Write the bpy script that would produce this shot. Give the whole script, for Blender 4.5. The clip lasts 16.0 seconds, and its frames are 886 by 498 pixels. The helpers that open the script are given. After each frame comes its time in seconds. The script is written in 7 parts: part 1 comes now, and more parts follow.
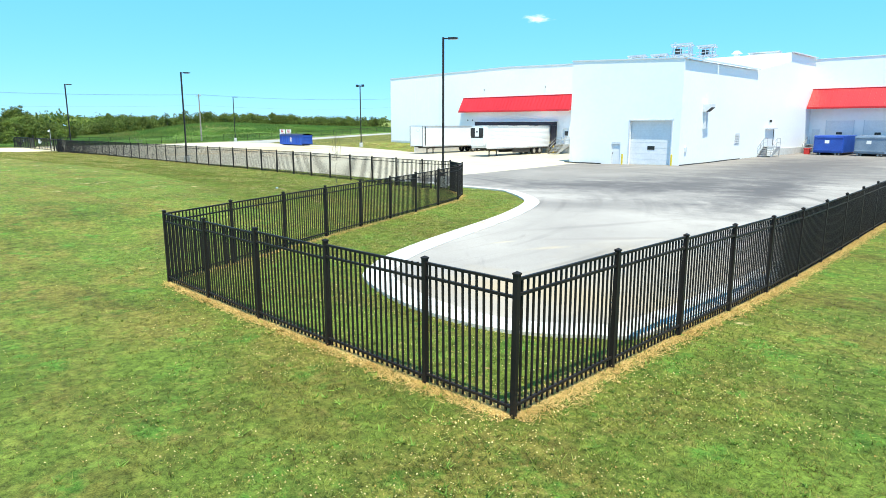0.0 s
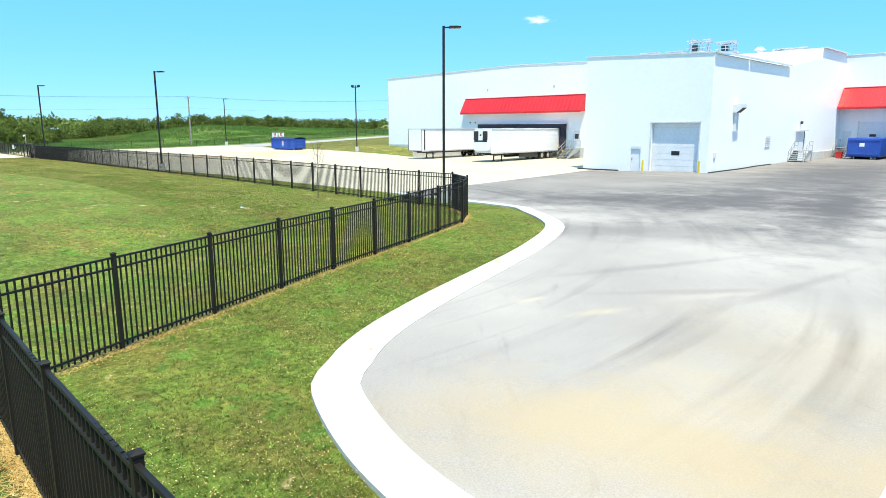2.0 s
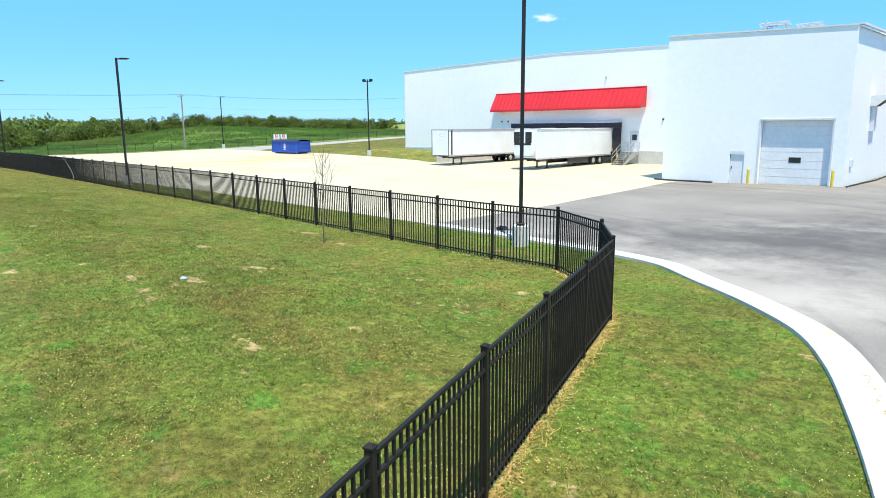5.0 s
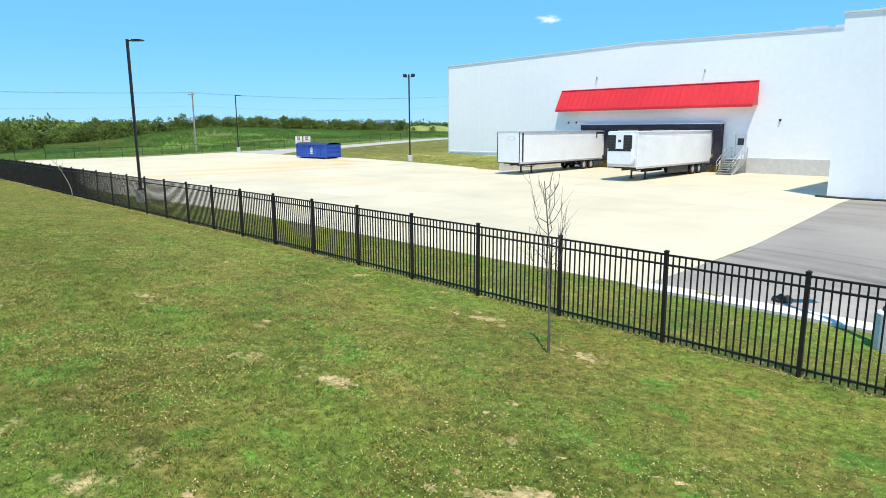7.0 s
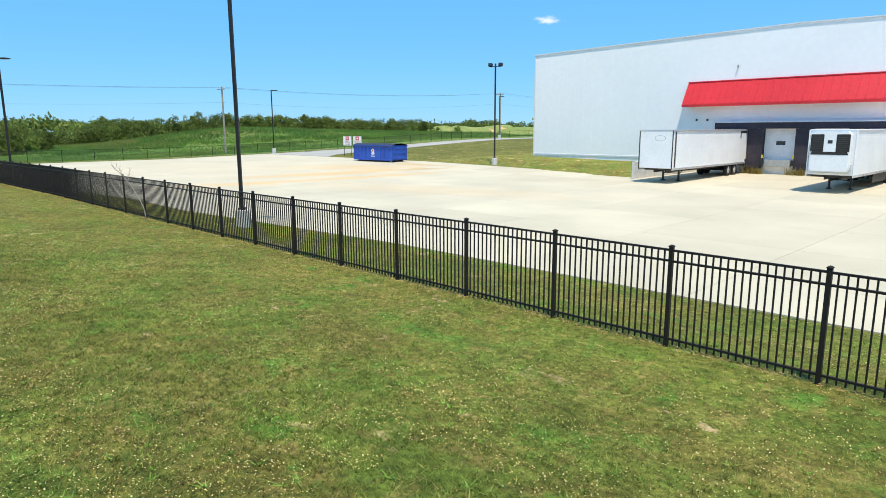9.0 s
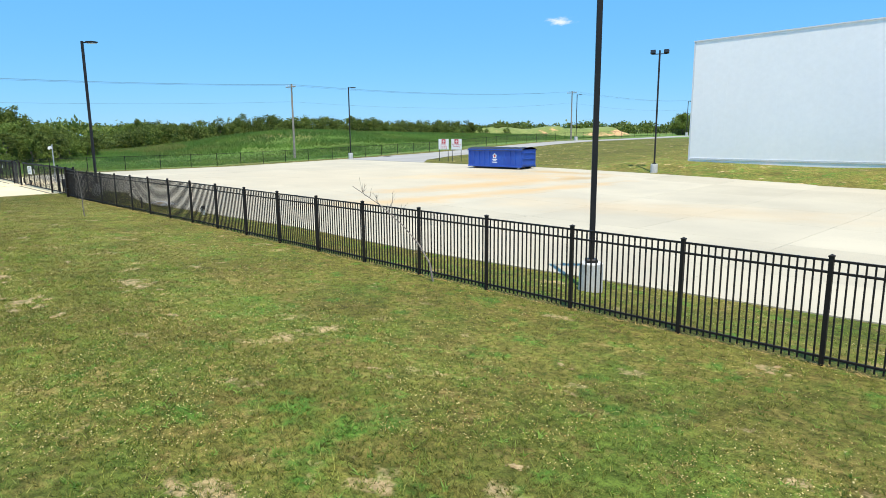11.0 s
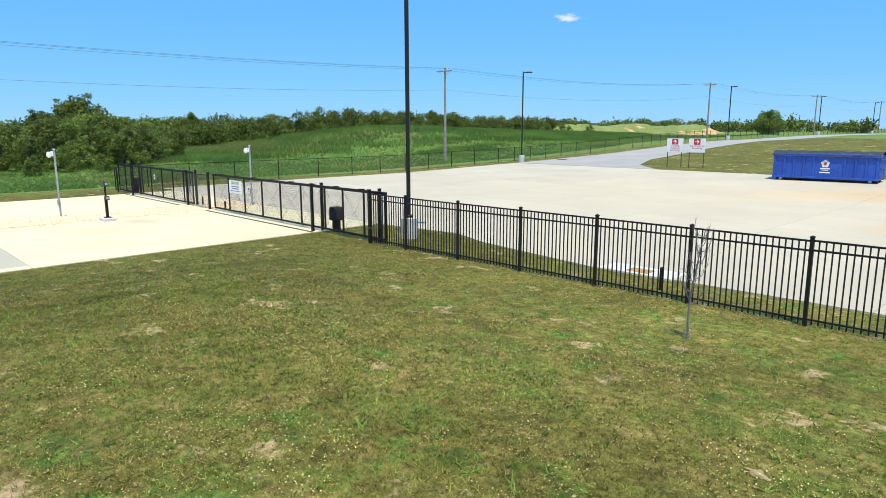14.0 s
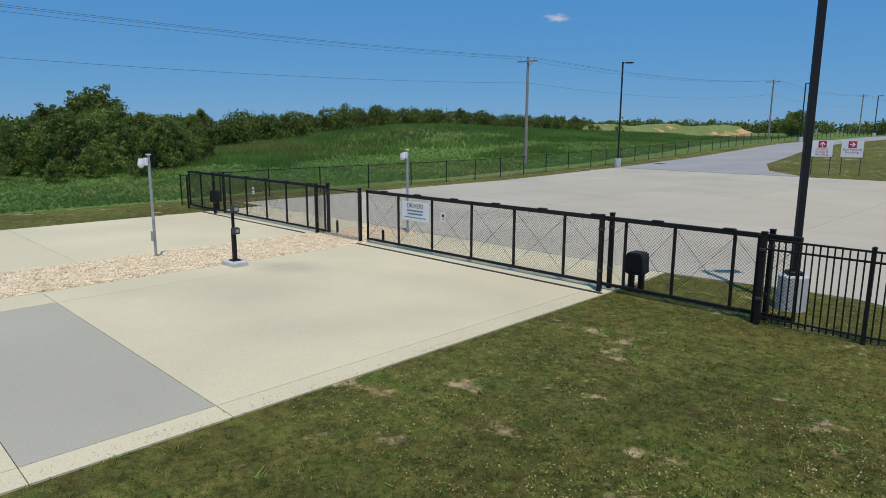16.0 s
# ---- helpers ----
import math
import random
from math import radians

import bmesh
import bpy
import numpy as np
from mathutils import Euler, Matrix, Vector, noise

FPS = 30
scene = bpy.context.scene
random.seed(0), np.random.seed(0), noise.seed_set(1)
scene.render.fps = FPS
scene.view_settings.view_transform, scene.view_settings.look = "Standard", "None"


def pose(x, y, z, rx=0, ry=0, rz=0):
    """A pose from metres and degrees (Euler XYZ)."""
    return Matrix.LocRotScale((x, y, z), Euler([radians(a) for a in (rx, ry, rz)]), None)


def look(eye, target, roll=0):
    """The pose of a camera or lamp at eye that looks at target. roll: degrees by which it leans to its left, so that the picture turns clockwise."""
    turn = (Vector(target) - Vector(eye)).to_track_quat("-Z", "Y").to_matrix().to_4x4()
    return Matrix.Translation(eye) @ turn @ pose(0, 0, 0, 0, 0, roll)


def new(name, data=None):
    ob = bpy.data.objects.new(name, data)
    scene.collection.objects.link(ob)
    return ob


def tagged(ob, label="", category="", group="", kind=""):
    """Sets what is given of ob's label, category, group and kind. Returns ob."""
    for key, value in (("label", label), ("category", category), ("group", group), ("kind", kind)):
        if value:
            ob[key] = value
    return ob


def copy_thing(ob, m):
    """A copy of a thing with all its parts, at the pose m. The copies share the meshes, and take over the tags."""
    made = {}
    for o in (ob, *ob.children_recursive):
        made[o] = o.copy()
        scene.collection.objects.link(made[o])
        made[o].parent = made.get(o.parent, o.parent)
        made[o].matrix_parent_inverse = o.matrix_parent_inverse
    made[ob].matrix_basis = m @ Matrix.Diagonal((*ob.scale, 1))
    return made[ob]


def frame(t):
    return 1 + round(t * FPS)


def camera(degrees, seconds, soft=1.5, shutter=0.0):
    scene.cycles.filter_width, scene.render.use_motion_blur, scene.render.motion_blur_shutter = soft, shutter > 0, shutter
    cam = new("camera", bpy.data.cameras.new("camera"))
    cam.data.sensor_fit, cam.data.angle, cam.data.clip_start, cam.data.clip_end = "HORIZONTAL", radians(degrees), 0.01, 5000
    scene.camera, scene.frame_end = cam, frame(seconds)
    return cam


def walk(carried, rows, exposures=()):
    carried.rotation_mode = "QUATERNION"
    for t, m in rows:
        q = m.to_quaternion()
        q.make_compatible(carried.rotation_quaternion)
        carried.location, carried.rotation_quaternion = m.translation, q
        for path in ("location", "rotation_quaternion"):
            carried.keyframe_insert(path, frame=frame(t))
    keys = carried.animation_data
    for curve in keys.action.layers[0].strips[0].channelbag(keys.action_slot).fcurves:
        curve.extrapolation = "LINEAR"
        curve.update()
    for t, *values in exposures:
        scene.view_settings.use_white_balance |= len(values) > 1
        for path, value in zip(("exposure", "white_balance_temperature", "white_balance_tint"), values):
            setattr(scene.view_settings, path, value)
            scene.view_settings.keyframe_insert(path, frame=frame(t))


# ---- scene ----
cam = camera(69.0, 16.0, soft=0.6)
PATH = [
    (0, (104.966, -27.396, 3.768), (103.575, -26.009, 3.393), 0.1),
    (0.5, (103.888, -26.126, 3.718), (102.5, -24.735, 3.344), -0.0),
    (1, (102.745, -24.952, 3.763), (101.355, -23.562, 3.391), -0.0),
    (1.5, (101.503, -23.8, 3.835), (100.11, -22.413, 3.463), -0.0),
    (2, (100.283, -22.72, 3.927), (98.889, -21.335, 3.557), -0.1),
    (2.5, (98.878, -21.578, 3.942), (97.48, -20.196, 3.571), -0.1),
    (3, (97.343, -20.443, 3.899), (95.944, -19.063, 3.528), -0.1),
    (5.5, (85.931, -13.62, 4.037), (84.518, -12.254, 3.666), -0.4),
    (6, (82.949, -12.692, 4.057), (81.532, -11.33, 3.687), -0.3),
    (6.5, (79.767, -11.942, 4.089), (78.352, -10.577, 3.72), -0.4),
    (7, (76.41, -11.392, 4.08), (74.998, -10.024, 3.713), -0.3),
    (7.5, (72.851, -10.947, 4.053), (71.442, -9.575, 3.687), -0.3),
    (8, (69.131, -10.65, 3.957), (67.725, -9.275, 3.592), -0.2),
    (8.5, (65.232, -10.516, 3.89), (63.829, -9.138, 3.527), -0.2),
    (9, (61.159, -10.52, 3.868), (59.758, -9.14, 3.504), -0.2),
    (9.5, (56.866, -10.685, 3.824), (55.471, -9.298, 3.461), -0.0),
    (12, (36.057, -11.984, 3.844), (34.619, -10.64, 3.488), -0.6),
    (12.5, (31.592, -12.49, 3.913), (30.153, -11.148, 3.555), -0.5),
    (13, (26.687, -12.915, 3.937), (25.253, -11.568, 3.576), -0.4),
    (13.5, (21.555, -13.399, 3.955), (20.127, -12.047, 3.591), -0.3),
    (14, (16.119, -13.794, 3.906), (14.702, -12.43, 3.54), -0.1),
    (14.5, (10.954, -13.962, 4.016), (9.546, -12.589, 3.65), 0.0),
    (15, (7.104, -14.002, 4.004), (5.691, -12.636, 3.636), 0.2),
    (15.5, (4.404, -13.822, 3.965), (3.004, -12.441, 3.594), 0.3),
    (16, (2.529, -13.489, 3.82), (1.142, -12.096, 3.453), 0.2),
]
EXPOSURES = [(0, 0.7, 6900, 1), (3, 0.6, 7000, 4), (6, 0.45, 6950, 6.5), (9, 0.25, 6900, 8.5), (12.5, 0.22, 6900, 10.5), (14.5, 0.02, 6600, 11.5), (16, -0.76, 6400, 15.5)]
walk(cam, [(t, look(e, a, r)) for t, e, a, r in PATH], EXPOSURES)

# ---------- sky, sun ----------
world = bpy.data.worlds.new("sky")
scene.world = world
world.use_nodes = True
wn = world.node_tree.nodes
wl = world.node_tree.links
sky = wn.new("ShaderNodeTexSky")
sky.sky_type = "NISHITA"
sky.sun_disc = False
SUN_DIR = Vector((0.30, -0.225, 1.0)).normalized()
sky.sun_elevation = math.asin(SUN_DIR.z)
sky.sun_rotation = math.atan2(SUN_DIR.x, SUN_DIR.y)
sky.altitude = 200
sky.air_density = 1.0
sky.dust_density = 0.0
sky.ozone_density = 3.0
wn["Background"].inputs[1].default_value = 0.104
# summer haze evens the sky out: a share of the clear sky plus an even pale blue
tint = wn.new("ShaderNodeMixRGB")
tint.blend_type = "MULTIPLY"
tint.inputs[0].default_value, tint.inputs[2].default_value = 1.0, (0.29, 0.36, 0.28, 1)
wl.new(sky.outputs[0], tint.inputs[1])
haze = wn.new("ShaderNodeMixRGB")
haze.blend_type = "ADD"
haze.inputs[0].default_value, haze.inputs[2].default_value = 1.0, (0.6, 3.05, 7.4, 1)
wl.new(tint.outputs[0], haze.inputs[1])
wl.new(haze.outputs[0], wn["Background"].inputs[0])
sun_data = bpy.data.lights.new("sun", "SUN")
sun_data.energy, sun_data.angle, sun_data.color = 4.55, radians(0.53), (1.0, 0.93, 0.82)
sun = new("sun", sun_data)
sun.matrix_world = look((60, -40, 80), Vector((60, -40, 80)) - SUN_DIR)

# ---------- materials ----------


def pmat(name, dark, light, rough=0.7, metal=0.0, fine=20.0, coarse=0.6, bump=0.1, spot=None, spot_scale=0.3, spot_edge=(0.6, 0.72),
         vary=0.0, spec=0.5, seam=None):
    """Two-scale mottled material on world position; spot: a third colour in noise patches; vary: random tint per object."""
    m = bpy.data.materials.new(name)
    m.use_nodes = True
    n, l = m.node_tree.nodes, m.node_tree.links
    bsdf = n["Principled BSDF"]
    geo = n.new("ShaderNodeNewGeometry")
    n1 = n.new("ShaderNodeTexNoise")
    n1.inputs["Scale"].default_value, n1.inputs["Detail"].default_value = fine, 6
    n2 = n.new("ShaderNodeTexNoise")
    n2.inputs["Scale"].default_value, n2.inputs["Detail"].default_value = coarse, 4
    l.new(geo.outputs["Position"], n1.inputs["Vector"])
    l.new(geo.outputs["Position"], n2.inputs["Vector"])
    add = n.new("ShaderNodeMath")
    add.operation = "MULTIPLY_ADD"
    add.inputs[1].default_value, add.inputs[2].default_value = 0.5, 0.0
    l.new(n1.outputs["Fac"], add.inputs[0])
    add2 = n.new("ShaderNodeMath")
    add2.operation = "MULTIPLY_ADD"
    add2.inputs[1].default_value = 0.5
    l.new(n2.outputs["Fac"], add2.inputs[0])
    l.new(add.outputs[0], add2.inputs[2])
    ramp = n.new("ShaderNodeValToRGB")
    ramp.color_ramp.elements[0].position, ramp.color_ramp.elements[1].position = 0.36, 0.64
    ramp.color_ramp.elements[0].color, ramp.color_ramp.elements[1].color = (*dark, 1), (*light, 1)
    l.new(add2.outputs[0], ramp.inputs[0])
    out = ramp.outputs[0]
    if spot:
        n3 = n.new("ShaderNodeTexNoise")
        n3.inputs["Scale"].default_value, n3.inputs["Detail"].default_value = spot_scale, 7
        n3.inputs["Roughness"].default_value = 0.62
        l.new(geo.outputs["Position"], n3.inputs["Vector"])
        r3 = n.new("ShaderNodeValToRGB")
        r3.color_ramp.elements[0].position, r3.color_ramp.elements[1].position = spot_edge
        l.new(n3.outputs["Fac"], r3.inputs[0])
        mix = n.new("ShaderNodeMixRGB")
        mix.inputs[2].default_value = (*spot, 1)
        l.new(r3.outputs[0], mix.inputs[0])
        l.new(out, mix.inputs[1])
        out = mix.outputs[0]
    if vary:
        info = n.new("ShaderNodeObjectInfo")
        mr = n.new("ShaderNodeMapRange")
        mr.inputs["To Min"].default_value, mr.inputs["To Max"].default_value = 1 - vary, 1 + vary
        l.new(info.outputs["Random"], mr.inputs["Value"])
        hsv = n.new("ShaderNodeHueSaturation")
        l.new(mr.outputs[0], hsv.inputs["Value"])
        l.new(out, hsv.inputs["Color"])
        out = hsv.outputs[0]
    l.new(out, bsdf.inputs["Base Color"])
    bsdf.inputs["Roughness"].default_value = rough
    bsdf.inputs["Metallic"].default_value = metal
    bsdf.inputs["Specular IOR Level"].default_value = spec
    if bump:
        b = n.new("ShaderNodeBump")
        b.inputs["Strength"].default_value, b.inputs["Distance"].default_value = bump, 0.02
        l.new(add2.outputs[0], b.inputs["Height"])
        l.new(b.outputs[0], bsdf.inputs["Normal"])
    return m


def leafmat(name, c1, c2, vary=0.2, scale=0.35, swing=0.4, patch=None):
    """Leaves: colour by island, thin and a little see-through."""
    m = bpy.data.materials.new(name)
    m.use_nodes = True
    n, l = m.node_tree.nodes, m.node_tree.links
    bsdf = n["Principled BSDF"]
    geo = n.new("ShaderNodeNewGeometry")
    ramp = n.new("ShaderNodeValToRGB")
    ramp.color_ramp.elements[0].color, ramp.color_ramp.elements[1].color = (*c1, 1), (*c2, 1)
    l.new(geo.outputs["Random Per Island"], ramp.inputs[0])
    tint = ramp.outputs[0]
    for size, lo, hi, p1, p2, top in patch or ():
        # clumps of another colour
        pn = n.new("ShaderNodeTexNoise")
        pn.inputs["Scale"].default_value, pn.inputs["Detail"].default_value, pn.inputs["Roughness"].default_value = size, 6, 0.66
        shift = n.new("ShaderNodeVectorMath")
        shift.inputs[1].default_value = (31 * size, 17, 5 * size)
        l.new(geo.outputs["Position"], shift.inputs[0])
        l.new(shift.outputs[0], pn.inputs["Vector"])
        pm = n.new("ShaderNodeMapRange")
        pm.inputs["From Min"].default_value, pm.inputs["From Max"].default_value, pm.inputs["To Max"].default_value = lo, hi, top
        l.new(pn.outputs["Fac"], pm.inputs["Value"])
        pr = n.new("ShaderNodeValToRGB")
        pr.color_ramp.elements[0].color, pr.color_ramp.elements[1].color = (*p1, 1), (*p2, 1)
        l.new(geo.outputs["Random Per Island"], pr.inputs[0])
        px = n.new("ShaderNodeMixRGB")
        l.new(pm.outputs[0], px.inputs[0])
        l.new(tint, px.inputs[1])
        l.new(pr.outputs[0], px.inputs[2])
        tint = px.outputs[0]
    info = n.new("ShaderNodeObjectInfo")
    mr = n.new("ShaderNodeMapRange")
    mr.inputs["To Min"].default_value, mr.inputs["To Max"].default_value = 1 - vary, 1 + vary
    l.new(info.outputs["Random"], mr.inputs["Value"])
    noi = n.new("ShaderNodeTexNoise")
    noi.inputs["Scale"].default_value, noi.inputs["Detail"].default_value = scale, 5
    l.new(geo.outputs["Position"], noi.inputs["Vector"])
    mr2 = n.new("ShaderNodeMapRange")
    mr2.inputs["From Min"].default_value, mr2.inputs["From Max"].default_value = 0.3, 0.7
    mr2.inputs["To Min"].default_value, mr2.inputs["To Max"].default_value = 1 - swing, 1 + swing
    l.new(noi.outputs["Fac"], mr2.inputs["Value"])
    mul = n.new("ShaderNodeMath")
    mul.operation = "MULTIPLY"
    l.new(mr.outputs[0], mul.inputs[0])
    l.new(mr2.outputs[0], mul.inputs[1])
    hsv = n.new("ShaderNodeHueSaturation")
    l.new(mul.outputs[0], hsv.inputs["Value"])
    l.new(tint, hsv.inputs["Color"])
    l.new(hsv.outputs[0], bsdf.inputs["Base Color"])
    bsdf.inputs["Roughness"].default_value = 0.6
    bsdf.inputs["Specular IOR Level"].default_value = 0.25
    tr = n.new("ShaderNodeBsdfTranslucent")
    l.new(hsv.outputs[0], tr.inputs["Color"])
    mx = n.new("ShaderNodeMixShader")
    mx.inputs[0].default_value = 0.4
    l.new(bsdf.outputs[0], mx.inputs[1])
    l.new(tr.outputs[0], mx.inputs[2])
    l.new(mx.outputs[0], n["Material Output"].inputs["Surface"])
    return m


def lawnmat():
    """Mown lawn: three greens, dry brown areas, bare tan soil, straw beside the new fence, at three scales."""
    m = bpy.data.materials.new("lawn")
    m.use_nodes = True
    n, l = m.node_tree.nodes, m.node_tree.links
    bsdf = n["Principled BSDF"]
    geo = n.new("ShaderNodeNewGeometry")

    def noise_node(scale, detail=5, rough=0.55):
        t = n.new("ShaderNodeTexNoise")
        t.inputs["Scale"].default_value, t.inputs["Detail"].default_value = scale, detail
        t.inputs["Roughness"].default_value = rough
        l.new(geo.outputs["Position"], t.inputs["Vector"])
        return t.outputs["Fac"]

    def ramp_node(fac, a, b, ca=(0, 0, 0), cb=(1, 1, 1)):
        r = n.new("ShaderNodeValToRGB")
        r.color_ramp.elements[0].position, r.color_ramp.elements[1].position = a, b
        r.color_ramp.elements[0].color, r.color_ramp.elements[1].color = (*ca, 1), (*cb, 1)
        l.new(fac, r.inputs[0])
        return r.outputs[0]

    def mixed(fac, c1, c2):
        x = n.new("ShaderNodeMixRGB")
        l.new(fac, x.inputs[0])
        for s, c in ((x.inputs[1], c1), (x.inputs[2], c2)):
            if isinstance(c, tuple):
                s.default_value = (*c, 1)
            else:
                l.new(c, s)
        return x.outputs[0]

    def math_node(op, a, c):
        t = n.new("ShaderNodeMath")
        t.operation = op
        for s, q in zip(t.inputs, (a, c)):
            if isinstance(q, float):
                s.default_value = q
            else:
                l.new(q, s)
        return t.outputs[0]

    # the ground gets drier and barer towards the gate
    sep = n.new("ShaderNodeSeparateXYZ")
    l.new(geo.outputs["Position"], sep.inputs[0])
    dry = n.new("ShaderNodeMapRange")
    dry.inputs["From Min"].default_value, dry.inputs["From Max"].default_value = 95, 5
    l.new(sep.outputs[0], dry.inputs["Value"])
    dry = dry.outputs[0]
    fine = math_node("ADD", math_node("MULTIPLY", noise_node(55, 4, 0.8), 0.55), math_node("MULTIPLY", noise_node(9, 5, 0.7), 0.45))
    green = ramp_node(fine, 0.40, 0.61, (0.042, 0.062, 0.008), (0.190, 0.265, 0.042))
    olive = ramp_node(fine, 0.40, 0.61, (0.064, 0.060, 0.010), (0.290, 0.265, 0.060))
    lush = ramp_node(fine, 0.40, 0.61, (0.034, 0.085, 0.008), (0.155, 0.300, 0.045))
    tan = ramp_node(fine, 0.40, 0.61, (0.13, 0.082, 0.022), (0.46, 0.335, 0.115))
    # faint mowing stripes along the fence
    mp = n.new("ShaderNodeMapping")
    mp.inputs["Rotation"].default_value, mp.inputs["Scale"].default_value = (0, 0, radians(4)), (0.035, 0.75, 1)
    l.new(geo.outputs["Position"], mp.inputs["Vector"])
    mow = n.new("ShaderNodeTexNoise")
    mow.inputs["Scale"].default_value, mow.inputs["Detail"].default_value = 1.0, 3
    l.new(mp.outputs[0], mow.inputs["Vector"])
    stripe = math_node("MULTIPLY", math_node("SUBTRACT", mow.outputs["Fac"], 0.5), 0.45)
    patch = math_node("ADD", noise_node(0.45, 8, 0.68), math_node("ADD", stripe, math_node("MULTIPLY", dry, 0.10)))
    col = mixed(ramp_node(patch, 0.45, 0.61), green, olive)
    col = mixed(ramp_node(noise_node(0.9, 6, 0.68), 0.54, 0.64), col, lush)
    thin = math_node("ADD", noise_node(2.0, 8, 0.74), math_node("MULTIPLY", dry, 0.08))
    thin = math_node("MULTIPLY", ramp_node(thin, 0.56, 0.72), 0.8)
    col = mixed(thin, col, tan)
    # mixes in a darker olive-brown from x = 9 down to x = 1
    worn = n.new("ShaderNodeMapRange")
    worn.inputs["From Min"].default_value, worn.inputs["From Max"].default_value, worn.inputs["To Max"].default_value = 9, 1, 0.6
    l.new(sep.outputs[0], worn.inputs["Value"])
    col = mixed(worn.outputs[0], col, ramp_node(fine, 0.40, 0.61, (0.034, 0.040, 0.006), (0.165, 0.160, 0.030)))
    soil = math_node("ADD", noise_node(0.85, 9, 0.66), math_node("MULTIPLY", dry, 0.06))
    col = mixed(ramp_node(soil, 0.655, 0.72), col, ramp_node(fine, 0.35, 0.65, (0.34, 0.235, 0.10), (0.66, 0.49, 0.26)))
    dark = math_node("ADD", math_node("ADD", math_node("MULTIPLY", noise_node(0.28, 6, 0.6), 0.4), math_node("MULTIPLY", stripe, -0.35)), math_node("MULTIPLY", noise_node(3.0, 5, 0.7), 0.6))
    shade = n.new("ShaderNodeHueSaturation")
    mr = n.new("ShaderNodeMapRange")
    mr.inputs["From Min"].default_value, mr.inputs["From Max"].default_value = 0.36, 0.64
    mr.inputs["To Min"].default_value, mr.inputs["To Max"].default_value = 0.55, 1.52
    l.new(dark, mr.inputs["Value"])
    l.new(mr.outputs[0], shade.inputs["Value"])
    l.new(col, shade.inputs["Color"])
    col = shade.outputs[0]
    l.new(col, bsdf.inputs["Base Color"])
    bsdf.inputs["Roughness"].default_value = 0.9
    bsdf.inputs["Specular IOR Level"].default_value = 0.15
    b = n.new("ShaderNodeBump")
    b.inputs["Strength"].default_value, b.inputs["Distance"].default_value = 0.8, 0.06
    l.new(fine, b.inputs["Height"])
    l.new(b.outputs[0], bsdf.inputs["Normal"])
    return m


